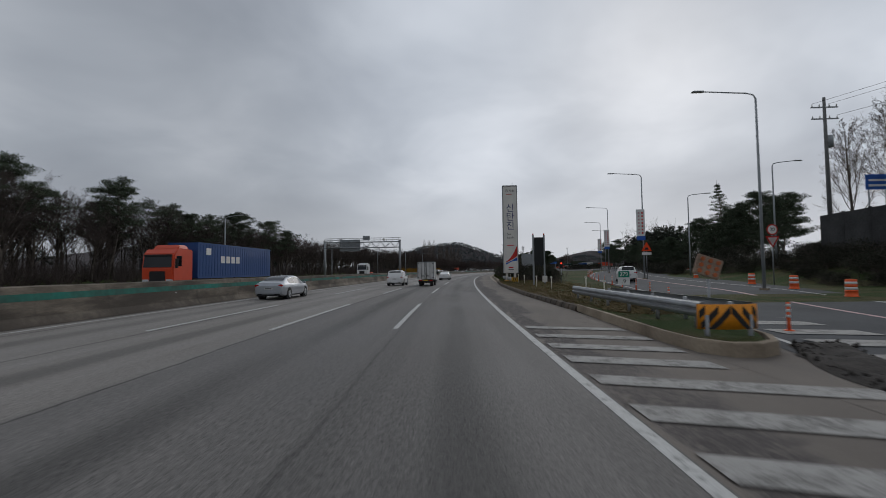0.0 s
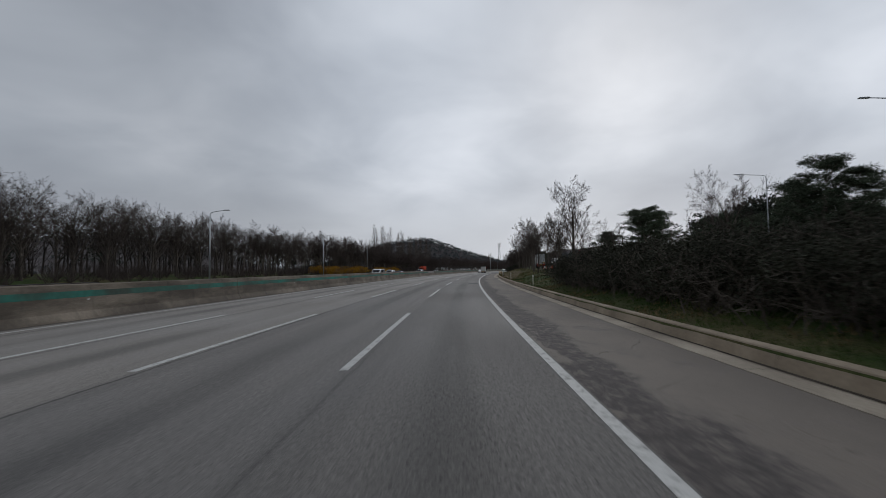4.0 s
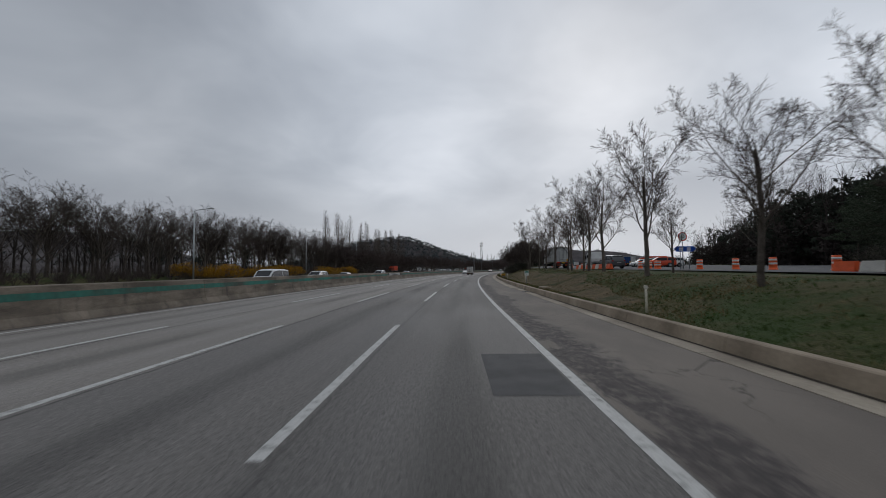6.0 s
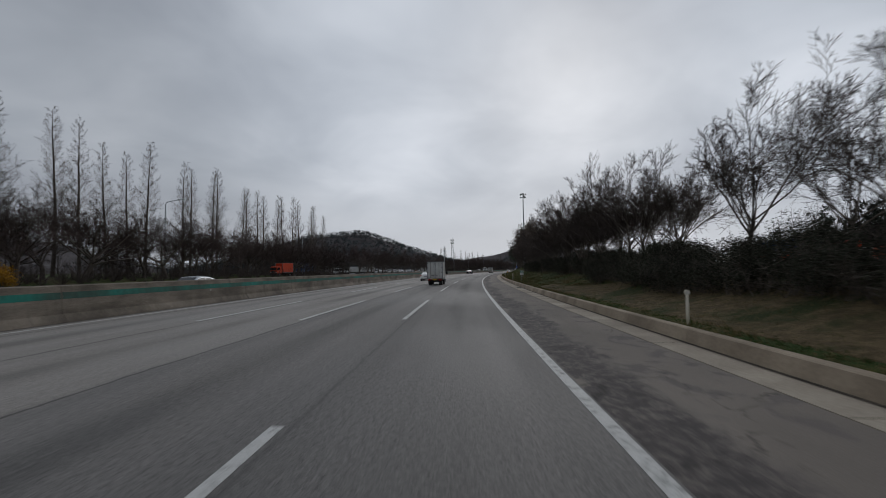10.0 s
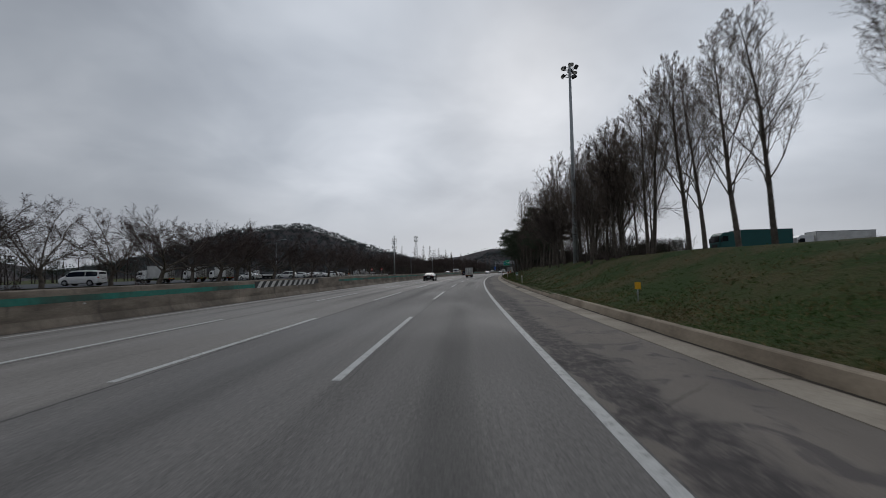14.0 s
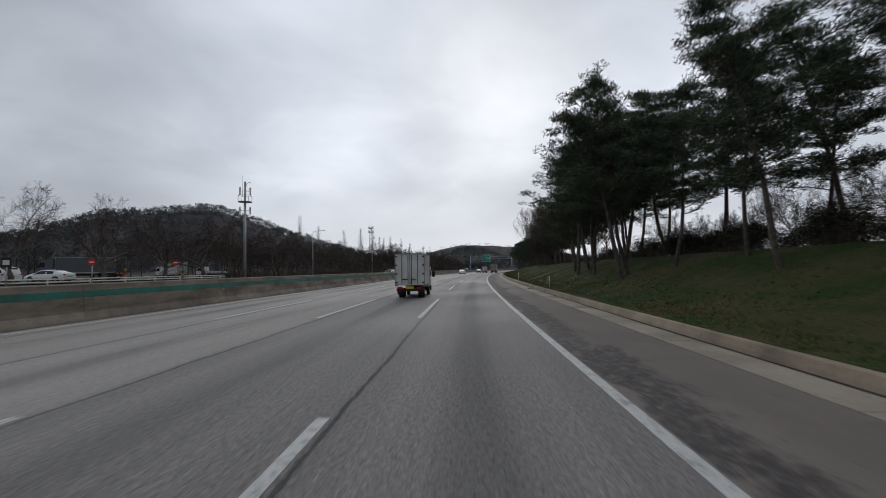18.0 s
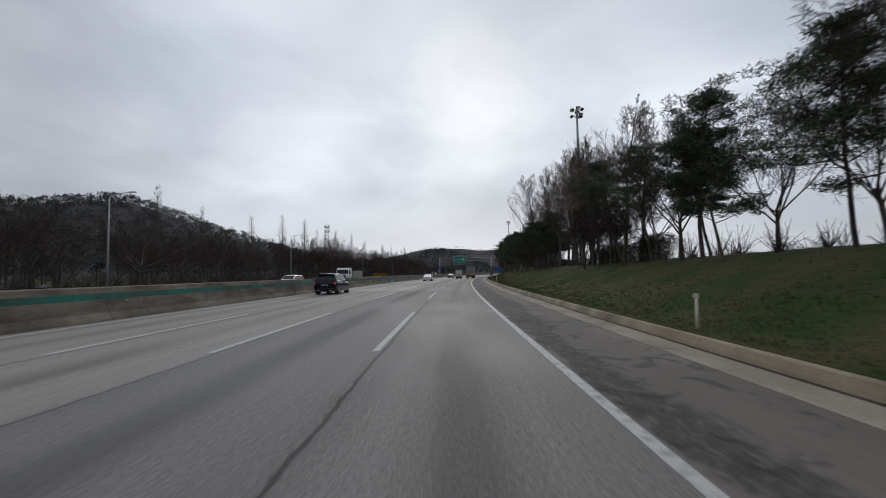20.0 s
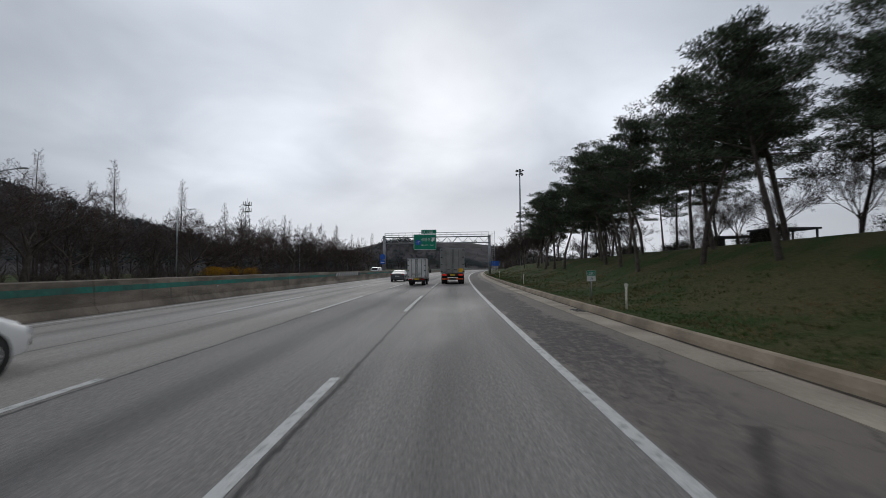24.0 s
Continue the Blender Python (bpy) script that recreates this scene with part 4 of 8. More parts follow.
for s in (603, 606, 609.5, 613):
    forsythia.put(s, -36.4 + rnd.uniform(-0.5, 0.5), rnd.uniform(0.6, 0.85))

for s in (*np.arange(361, 398, 4.6), *np.arange(398, 450, 3.6)):   # low growth behind the bank's trees
    dark_tree.put(s, 16.0 + rnd.uniform(-1.2, 2.2), rnd.uniform(0.42, 0.6))

# left-hand side, beyond the other carriageway
for s in np.arange(34, 96, 5.0):
    pines.put(s, -41 + rnd.uniform(-6, 2), rnd.uniform(0.9, 1.15))
for s in np.arange(20, 120, 4.4):
    woods.put(s, -40.5 + rnd.uniform(-1.5, 1.5), rnd.uniform(0.75, 0.95))
for s in np.arange(20, 262, 2.9):
    woods.put(s, -43 + rnd.uniform(-3, 3), rnd.uniform(0.82, 1.02) * (1.12 if s > 196 else 1))
for s in np.arange(22, 262, 4.2):
    woods.put(s, -50 + rnd.uniform(-3, 3), rnd.uniform(0.9, 1.1))
for s in (*np.arange(192, 224, 2.0), *np.arange(236, 257, 2.0)):
    forsythia.put(s, -37.6 + rnd.uniform(-1.2, 0.8), rnd.uniform(0.7, 1.1))
for s in np.arange(262, 345, 3.9):
    redwood.put(s, -48 + rnd.uniform(-1.5, 1.5), rnd.uniform(1.0, 1.2))
for s in np.arange(250, 345, 3.0):
    cherry.put(s, -43 + rnd.uniform(-1.5, 1.5), rnd.uniform(0.85, 1.0))
for s in (345, 352, 359, 366, 373.7, 378.8, 383.5, 389, 396.7, 405.9, 414, 422, 431, 440, 450, 459, 468):
    cherry.put(s, -42 + rnd.uniform(-1, 1), rnd.uniform(1.0, 1.15))
for s in np.arange(472, 700, 4.8):
    cherry.put(s, -42.5 + rnd.uniform(-3, 3), rnd.uniform(0.8, 1.05) * (1 if s < 545 else 1.28))
for s in np.arange(474, 740, 9.0):
    woods.put(s, -54 + rnd.uniform(-5, 5), rnd.uniform(0.6, 0.85))
for s in np.arange(162, 186, 3.0):                     # dark shrubs behind the works barriers
    u = 31 + (s - 171) * 0.58
    bush.put(s + 0.8, u + 2.5 + rnd.uniform(-0.6, 0.6), rnd.uniform(1.0, 1.3))
for s, u in ((210, 10.9), (219.5, 9.3), (222.5, 9.0), (225.3, 9.6), (228, 8.9), (230.6, 9.5), (233, 9.0), (236, 9.6), (239, 10.5)):
    dark_tree.put(s, u, rnd.uniform(0.66, 0.8))
for s in np.arange(520, 760, 12.0):
    redwood.put(s, -50 + rnd.uniform(-4, 4), rnd.uniform(0.85, 1.05))

# ---- paints for signs and street furniture ----
M_WHITE = mat("white_paint", (0.72, 0.72, 0.70), 0.5, var=0.1, bump=0.03)
M_DIRTYWHITE = mat("dirty_white_plastic", (0.62, 0.60, 0.55), 0.6, var=0.15, bump=0.05)
M_PYLON = mat("pale_grey_enamel", (0.72, 0.69, 0.64), 0.45, var=0.06, bump=0.02)
M_NAVY = mat("navy_lettering", (0.03, 0.035, 0.13), 0.5, var=0.1, bump=0)
M_BLACK = mat("black_paint", (0.02, 0.02, 0.02), 0.5, var=0.2, bump=0.03)
M_DARKPANEL = mat("dark_display_panel", (0.012, 0.013, 0.014), 0.35, var=0.2, bump=0.02)
M_RED = mat("red_paint", (0.55, 0.03, 0.02), 0.5, var=0.12, bump=0.03)
M_BLUE = mat("blue_sign_paint", (0.02, 0.10, 0.42), 0.5, var=0.12, bump=0.02)
M_SIGNGREEN = mat("green_sign_sheeting", (0.0, 0.20, 0.12), 0.5, var=0.1, bump=0.02)
M_YEL = mat("yellow_reflective_paint", (0.72, 0.38, 0.02), 0.5, var=0.12, bump=0.03)
M_ORANGE = mat("orange_plastic", (0.78, 0.12, 0.03), 0.55, var=0.15, bump=0.05)
M_PINK = mat("pink_lane_paint", (0.55, 0.36, 0.36), 0.7, var=0.15, fine=10, bump=0.1)
M_CREAM = mat("cream_plastic", (0.64, 0.60, 0.50), 0.6, var=0.12, bump=0.05)
# hill slope: distance haze is put into the base colour, lifted and greyed
M_HAZESLOPE = mat("hazed_wooded_slope", (0.088, 0.080, 0.081), 0.95, var=0.35, scale=0.05, fine=0.6, bump=0, spec=0.06)
M_FARLEAF = mat("distant_pine_crowns", (0.044, 0.052, 0.040), 0.9, var=0.35, scale=0.08, fine=0.7, bump=0, spec=0.06)
M_FARTWIG = mat("distant_bare_crowns", (0.050, 0.042, 0.038), 0.95, var=0.3, scale=0.08, fine=0.7, bump=0, spec=0.06)
# crowns on the hills: paler and bluer, haze painted into the colour
M_HAZELEAF = mat("hazed_pine_crowns", (0.086, 0.101, 0.101), 0.9, var=0.3, scale=0.03, fine=0.5, bump=0, spec=0.06)
M_HAZETWIG = mat("hazed_bare_crowns", (0.102, 0.092, 0.094), 0.95, var=0.25, scale=0.03, fine=0.5, bump=0, spec=0.06)
M_DARKWALL = mat("dark_weathered_panel", (0.050, 0.050, 0.050), 0.85, var=0.3, scale=0.5, fine=6, bump=0.2)


def lampred():
    m = bpy.data.materials.new("red_signal_lens")
    m.use_nodes = True
    b = m.node_tree.nodes["Principled BSDF"]
    b.inputs["Base Color"].default_value = (0.6, 0.02, 0.01, 1)
    b.inputs["Emission Color"].default_value = (1.0, 0.06, 0.02, 1)
    b.inputs["Emission Strength"].default_value = 1.2
    return m


M_SIGNAL = lampred()


# ---- right exit ramp and yards ----
def sheet(name, rows, material, parent, cols=9):
    """A flat strip whose edges run by rows of (s, near u, far u, z)."""
    S = [r[0] for r in rows]
    ss = np.arange(S[0], S[-1] + 0.1, 3.0)
    V, F, T = [], [], []
    for s in ss:
        a, b, z = (np.interp(s, S, [r[i] for r in rows]) for i in (1, 2, 3))
        for j in range(cols):
            u = a + (b - a) * j / (cols - 1)
            V.append(W(s, u, z))
            T.append((u, s))
    for i in range(len(ss) - 1):
        for j in range(cols - 1):
            q = i * cols + j
            F.append((q, q + 1, q + cols + 1, q + cols))
    return part(name, mesh(name, V, F, material, uvs=T), parent=parent)


def ramp_far(s):
    return float(np.interp(s, (-90, 9, 25, 35, 53, 71, 100, 125, 150), (13, 15, 17.5, 20.5, 25.5, 29.5, 34, 42, 48)))


M_RAMP = mat("dark_fresh_asphalt", (0.050, 0.054, 0.060), 0.85, var=0.25, scale=0.35, fine=30, bump=0.3)
ramp = thing("exit_ramp", "dark grey asphalt exit ramp with white and pale pink lines", "road", kind="structure")
sheet("surface", [(s, ramp_near(s), ramp_far(s), plateau(s) * smooth01(s, 15, 40) + 0.01) for s in range(-90, 151, 3)], M_RAMP, ramp)
for off, width, m in ((0.5, 0.14, M_PAINT), (5.6, 0.2, M_PINK), (9.2, 0.14, M_PAINT)):
    V, F = [], []
    ss = np.arange(16, 140, 2.0)
    for s in ss:
        u = ramp_near(s) + off
        for w in (-width / 2, width / 2):
            V.append(W(s, u + w, plateau(s) * smooth01(s, 15, 40) + 0.017))
    F = [(2 * i, 2 * i + 1, 2 * i + 3, 2 * i + 2) for i in range(len(ss) - 1)]
    part("ramp_line", mesh("ramp_line", V, F, m), parent=ramp)
for k in range(9):                                      # short cross ticks by the inner line
    s = 19 + 4.0 * k
    u = ramp_near(s) + 9.2
    V = [W(s + d, u + e, plateau(s) * smooth01(s, 15, 40) + 0.018) for d, e in ((0, 0), (0.16, 0), (0.16, 0.9), (0, 0.9))]
    part("ramp_tick", mesh("ramp_tick", V, [(0, 1, 2, 3)], M_PAINT), parent=ramp)
sheet("gore_surface", [(s, 2.9, ramp_near(s) + 0.9, 0.004) for s in range(-90, 22, 1)], M_SHOULDER, ramp, 4)
# broken asphalt and soil beside the island's nose
M_RUBBLE = mat("broken_dark_asphalt", (0.036, 0.031, 0.027), 0.95, var=0.4, scale=3, fine=20, bump=0.6)
rub = thing("broken_asphalt", "heap of broken dark asphalt and soil beside the island", "rubble", kind="stuff")
rr = random.Random(77)
V, F = [], []
for i in range(14):
    for j in range(10):
        a, b = i / 13, j / 9
        s, u = 12.7 + 4.4 * a, 3.75 + 1.75 * a * a + 1.35 * b
        h = 0.10 * (math.sin(math.pi * a) * math.sin(math.pi * b)) ** 0.5 * (1 + 0.9 * noise.noise((s * 2.2, u * 2.2, 8)))
        V.append(W(s + 0.15 * noise.noise((s * 3, u, 1)), u + 0.2 * noise.noise((s, u * 3, 2)), 0.012 + h))
F = [(10 * i + j, 10 * i + j + 1, 10 * i + j + 11, 10 * i + j + 10) for i in range(13) for j in range(9)]
tagged(part("soil", mesh("soil", V, F, M_RUBBLE), parent=rub), kind="stuff")
bm = bmesh.new()
for _ in range(230):
    a, b = rr.random(), rr.random()
    p = W(12.7 + 4.4 * a, 3.75 + 1.75 * a * a + 1.35 * b, 0.03 + 0.04 * rr.random())
    r = rr.uniform(0.02, 0.075)
    m = Matrix.Translation(p) @ Euler((rr.uniform(0, 6), rr.uniform(0, 6), rr.uniform(0, 6))).to_matrix().to_4x4() @ Matrix.Diagonal((r, r * rr.uniform(0.5, 1), r * 0.45, 1))
    bmesh.ops.create_icosphere(bm, subdivisions=1, radius=1.0, matrix=m)
tagged(part("lumps", bm, M_RUBBLE, rub), kind="stuff")
# painted gore bars before the nose
gore = thing("gore_marking", "worn white gore bars painted on the asphalt", "road marking", kind="structure")
for s, w, b in ((20.2, 0.55, 2.75), (18.6, 0.55, 2.75), (17.1, 0.58, 2.7), (15.65, 0.6, 2.6), (14.1, 0.58, 5.0), (12.55, 0.6, 5.2), (11.1, 0.58, 5.2), (9.6, 0.58, 5.2), (8.1, 0.58, 5.2), (6.6, 0.58, 5.2), (5.1, 0.58, 5.2), (3.6, 0.58, 5.2)):
    V = [W(s + d - 0.28 * u, u, 0.0155) for u, d in ((0.2, -w / 2), (0.2, w / 2), (b * 0.5, w / 2), (b, w / 2), (b, -w / 2), (b * 0.5, -w / 2))]
    part("gore_bar", mesh("gore_bar", V, [(0, 5, 2, 1), (5, 4, 3, 2)], M_OLDPAINT), parent=gore)
for i, (s, a, b) in enumerate(((16.6, 6.0, 8.2), (18.3, 6.3, 8.4), (20.2, 6.9, 8.6), (22.2, 7.4, 9.0), (24.2, 8.0, 9.3), (14.8, 5.4, 7.8))):
    V = [W(s + d, u, 0.03) for u, d in ((a, 0), (a, 0.9), (b, 0.5), (b, -0.4))]
    part("gore_bar", mesh("gore_bar", V, [(0, 3, 2, 1)], M_OLDPAINT), parent=gore)
nose = thing("island_kerb", "rounded concrete kerb of the grass island nose", "kerb", kind="structure")
V, F = [], []
outline = [(25.2, 3.05), (22, 2.95), (19.5, 2.88), (17.2, 2.85), (16.1, 2.95), (15.55, 3.3), (15.5, 3.8), (15.8, 4.3), (16.6, 4.75), (18.5, 5.2), (22, 6.2), (26, 7.2)]
for s, u in outline:
    c = Vector((21, 4.0))
    d = (Vector((s, u)) - c).normalized() * 0.24
    for k, z in ((0, 0.0), (0.02, 0.24), (0.06, 0.27), (0.9, 0.27), (1, 0.0)):
        V.append(W(s - d.x * k, u - d.y * k, z))
for i in range(len(outline) - 1):
    F += [(5 * i + j, 5 * i + j + 1, 5 * i + j + 6, 5 * i + j + 5) for j in range(4)]
part("kerb_stone", mesh("kerb_stone", V, F, M_CONC), parent=nose)
island = thing("island_turf", "straw coloured turf and soil on the island", "ground", kind="structure")
V = [W(s, u, 0.25) for s, u in ((25.4, 3.2), (22, 3.1), (19.5, 3.05), (17.2, 3.05), (16.2, 3.2), (15.75, 3.6), (16.0, 4.2), (17.0, 4.7), (18.6, 5.05), (22, 6.05), (25.4, 7.0))]
part("turf", mesh("turf", V, [tuple(range(len(V)))], M_GROUND), parent=island)
yard = thing("service_yard", "pale worn asphalt of the service area", "yard", kind="structure")
sheet("surface", [(s, 14.5 if s < 300 else 19, 78, plateau(s) + 0.05) for s in range(130, 700, 3)], M_RAMP, yard)
rest = thing("rest_yard", "grey asphalt of the rest area opposite", "yard", kind="structure")
sheet("surface", [(s, -84, -46.5, 0.72) for s in range(318, 520, 3)], M_RAMP, rest)


# ---- repairs, pads and grates ----
def patch(s0, s1, u0, u1, name="asphalt_patch", label="dark square asphalt repair"):
    ob = tagged(part(name, mesh(name, [W(s, u, 0.0045) for s, u in ((s0, u0), (s0, u1), (s1, u1), (s1, u0))], [(0, 1, 2, 3)], M_PATCH)), label, "road patch", kind="structure")
    return ob


M_PATCH = mat("dark_repair_asphalt", (0.060, 0.060, 0.063), 0.8, var=0.3, scale=1.5, fine=45, bump=0.4)
patch(142.1, 145.0, -1.3, -0.12)
patch(42.1, 43.1, -1.2, -0.22)
mh = tagged(part("manhole_cover", bar((0, 0, -0.02), (0, 0, 0.006), 0.31, sides=24), M_PATCH, m=at(528.2, -0.65, 0)), "round dark iron manhole cover in the lane", "manhole cover", kind="structure")
pad = thing("concrete_pad", "pale concrete drain pad on the grass", "slab", at(167.8, 4.75, 0.30))
part("slab", boxed(-0.75, 0.85, -0.95, 0.95, -0.2, 0.10, 0.02), M_CONC, pad)
for s in (168.9, 187.0, 265.1, 389.5, 299, 356, 442, 497, 560):
    gr = thing("drain_grate", "rusty dark drain grate in the gutter", "drain", at(s, 3.1, 0.012), "drain grates")
    fr = bmesh.new()
    for a in ((-0.2, -0.17, -0.5, 0.5), (0.17, 0.2, -0.5, 0.5), (-0.2, 0.2, -0.5, -0.47), (-0.2, 0.2, 0.47, 0.5)):
        box(fr, *a, -0.03, 0.008)
    part("frame", fr, M_BLACK, gr)
    for k in range(9):
        part("bar", boxed(-0.17, 0.17, -0.42 + 0.1 * k, -0.38 + 0.1 * k, -0.03, 0.005), M_BLACK, gr)


# ---- guard rails, posts ----
def rail(s0, s1, u, z, board=True, face=-1, both=False):
    ob = thing("guard_rail", "galvanised steel guard rail" + (" with yellow and black end board" if board else " on short posts"), "guard rail", group="guard rails")
    prof = [(0, 0.31), (-0.05, 0.28), (-0.08, 0.22), (-0.08, 0.18), (-0.02, 0.15), (-0.02, 0.11), (-0.08, 0.08), (-0.08, 0.04), (-0.05, -0.02), (0, -0.05)]
    k = 1 if face < 0 else -1
    V, F, T = ribbon([(u + x * k, z + 0.35 + h) for x, h in prof] + [(u + (x + 0.012) * k, z + 0.35 + h) for x, h in prof[::-1]], s0, s1, 2, True, True)
    part("beam", mesh("beam", V, F, M_STEEL), parent=ob)
    s = s0 + 0.5
    while s < s1:
        part("post", bar((0, 0, -0.2), (0, 0, 0.64), 0.055, sides=8), M_STEEL, ob, m=at(s, u + 0.16 * k, z))
        part("bracket", boxed(-0.07, 0.07, -0.05, 0.05, 0.38, 0.56, 0.005), M_STEEL, ob, m=at(s, u + 0.07 * k, z))
        s += 2.0
    if board:
        chevron(ob, s0 - 0.25, u, z)
    return ob


def chevron(ob, s, u, z, w=0.62, h=0.44):
    b = part("end_board", boxed(-w / 2, w / 2, -0.03, 0.03, 0.25, 0.25 + h, 0.008), M_YEL, ob, "yellow board with black slanting bars", at(s, u, z))
    for k in range(3):
        x = -w / 2 + w * (k + 0.15) / 3
        V = [(x, -0.034, 0.25), (min(w / 2, x + 0.12), -0.034, 0.25), (min(w / 2, x + 0.30), -0.034, 0.25 + h), (min(w / 2, x + 0.18), -0.034, 0.25 + h)]
        part("slanting_bar", mesh("slanting_bar", V, [(0, 1, 2, 3)], M_BLACK), parent=b)


rail(17.4, 28, 3.75, 0.24, False)
rail(17.2, 26, 4.75, 0.24, False, 1)
rail(52.5, 67, 3.95, 0.2)
rail(209.5, 224, 4.1, 0.25)
crash = thing("crash_board", "curved yellow and black chevron board on the guard rail nose", "road sign", at(16.5, 3.85, 0.09))
V, F = [], []
for i in range(13):
    a = -0.5 + i / 12
    x, y = 1.25 * a, 0.55 * a * a
    V += [(x, y, 0.3), (x, y, 0.82), (x, y + 0.02, 0.82), (x, y + 0.02, 0.3)]
F = [(4 * i + j, 4 * i + 4 + j, 4 * i + 4 + (j + 1) % 4, 4 * i + (j + 1) % 4) for i in range(12) for j in range(4)]
part("board", mesh("board", V, F, mat("orange_reflective_sheet", (0.74, 0.27, 0.015), 0.5, var=0.15, bump=0.03), True), parent=crash)
for sgn in (-1, 1):
    for k in range(3):
        V = []
        for j in range(5):
            t = j / 4
            x = sgn * (0.01 + 0.24 * k + 0.42 * t)
            z = 0.80 - 0.48 * t
            if abs(x) > 0.62:
                break
            for dz in (0.0, -0.17):
                zz = max(0.305, z + dz)
                V.append((x, 0.55 * (x / 1.25) ** 2 - 0.006, zz))
        n = len(V) // 2
        if n > 1:
            part("black_bar", mesh("black_bar", V, [(2 * i, 2 * i + 1, 2 * i + 3, 2 * i + 2) for i in range(n - 1)], M_BLACK), parent=crash)
for x in (-0.45, 0.45):
    part("post", bar((x, 0.1, -0.25), (x, 0.1, 0.6), 0.05, sides=8), M_STEEL, crash)
flash = thing("warning_light_panel", "tilted panel of round amber warning lamps on a pole", "warning light", at(19.6, 5.2, 0.25))
part("pole", bar((0, 0, -0.1), (0, 0, 1.1), 0.035, sides=8), M_STEEL, flash)
pb = part("panel", boxed(-0.36, 0.36, -0.05, 0.05, -0.28, 0.28, 0.02), mat("weathered_brown_panel", (0.30, 0.22, 0.16), 0.7), flash, m=pose(0, 0, 1.45, 0, 18, 0))
M_AMBER = mat("amber_lens", (0.45, 0.12, 0.04), 0.35)
for i in range(3):
    for j in range(3):
        part("lens", bar((-0.22 + 0.22 * i, -0.05, -0.17 + 0.17 * j), (-0.22 + 0.22 * i, -0.075, -0.17 + 0.17 * j), 0.062, sides=10), M_AMBER, pb)


def delineator_proto():
    ob = thing("delineator_post", "slim white delineator post with round reflector head", "delineator", group="delineator posts")
    part("post", bar((0, 0, -0.15), (0, 0, 0.74), 0.034, 0.032, 10), M_CREAM, ob)
    part("head", bar((0, -0.018, 0.79), (0, 0.018, 0.79), 0.066, sides=14), M_CREAM, ob)
    part("reflector", bar((0, -0.024, 0.79), (0, -0.018, 0.79), 0.046, sides=12), M_DIRTYWHITE, ob)
    return ob


dl = delineator_proto()
dl.matrix_basis = at(35.7, 4.35, land(35.7, 4.35))
for s, u in ((40.6, 4.25), (46.8, 4.2), (52.4, 4.35), (27.5, 5.0), (31, 5.2), (60.5, 4.3), (67, 4.3), (128, 4.0), (150, 4.1), (176.8, 4.15), (199, 4.1), (235.8, 3.85), (281, 3.85), (303, 3.85), (360, 3.9), (397.4, 4.2), (437, 3.9), (461, 3.9), (516.3, 3.75), (536, 3.8), (557.4, 3.95), (579, 4.0), (602, 4.0)):
    copy_thing(dl, at(s, u, land(s, u), rnd.uniform(-4, 4)))


def tube_post():
    ob = thing("tube_post", "orange flexible lane post with white bands", "traffic post", group="orange lane posts")
    part("base", bar((0, 0, 0), (0, 0, 0.04), 0.11, sides=12), M_ORANGE, ob)
    p = part("tube", bar((0, 0, 0.04), (0, 0, 0.75), 0.04, 0.038, 10), M_ORANGE, ob)
    for z in (0.36, 0.50, 0.64):
        part("band", bar((0, 0, z), (0, 0, z + 0.07), 0.043, sides=10), M_WHITE, p)
    return ob


def ramp_z(s):
    return plateau(s) * smooth01(s, 15, 40) + 0.012


tp = tube_post()
tp.matrix_basis = at(18.8, 6.75, 0.012)
for k in range(16):
    s = 27 + 4.6 * k
    copy_thing(tp, at(s, ramp_near(s) + 0.1, ramp_z(s)))


def barrel():
    ob = thing("traffic_barrel", "orange plastic traffic barrel with white bands", "traffic barrel", group="traffic barrels")
    bm = bmesh.new()
    prof = [(0.29, 0), (0.29, 0.06), (0.25, 0.07), (0.25, 0.28), (0.262, 0.29), (0.262, 0.30), (0.245, 0.31), (0.24, 0.55), (0.252, 0.56), (0.252, 0.57), (0.235, 0.58), (0.228, 0.84), (0.20, 0.88), (0, 0.88)]
    rings = [[bm.verts.new((r * math.cos(2 * math.pi * i / 16), r * math.sin(2 * math.pi * i / 16), z)) for i in range(16)] for r, z in prof[:-1]]
    for a, b in zip(rings, rings[1:]):
        for i in range(16):
            bm.faces.new((a[i], a[(i + 1) % 16], b[(i + 1) % 16], b[i])).smooth = True
    bm.faces.new(rings[-1])
    p = part("drum", bm, M_ORANGE, ob)
    for z, r in ((0.36, 0.248), (0.63, 0.240)):
        part("band", bar((0, 0, z), (0, 0, z + 0.13), r, r - 0.003, 16), M_WHITE, p)
    return ob


br = barrel()
br.matrix_basis = at(29.7, 17.9, ramp_z(29.7))
for s, u in ((36.2, 19.9), (43.7, 22.0), (62.2, 26.8), (71, 31), (80, 34.0), (90, 37), (101, 40), (112, 43.5), (120, 46)):
    copy_thing(br, at(s, u, ramp_z(s)))
for s, u in ((184, 19), (186, 19.6), (189, 20), (192, 20), (176.5, 19.5), (172, 20), (168, 20.2), (160, 21), (163, 20.5), (214, 21), (219, 20), (240, 23), (247, 22)):
    copy_thing(br, at(s, u, plateau(s) + 0.05))


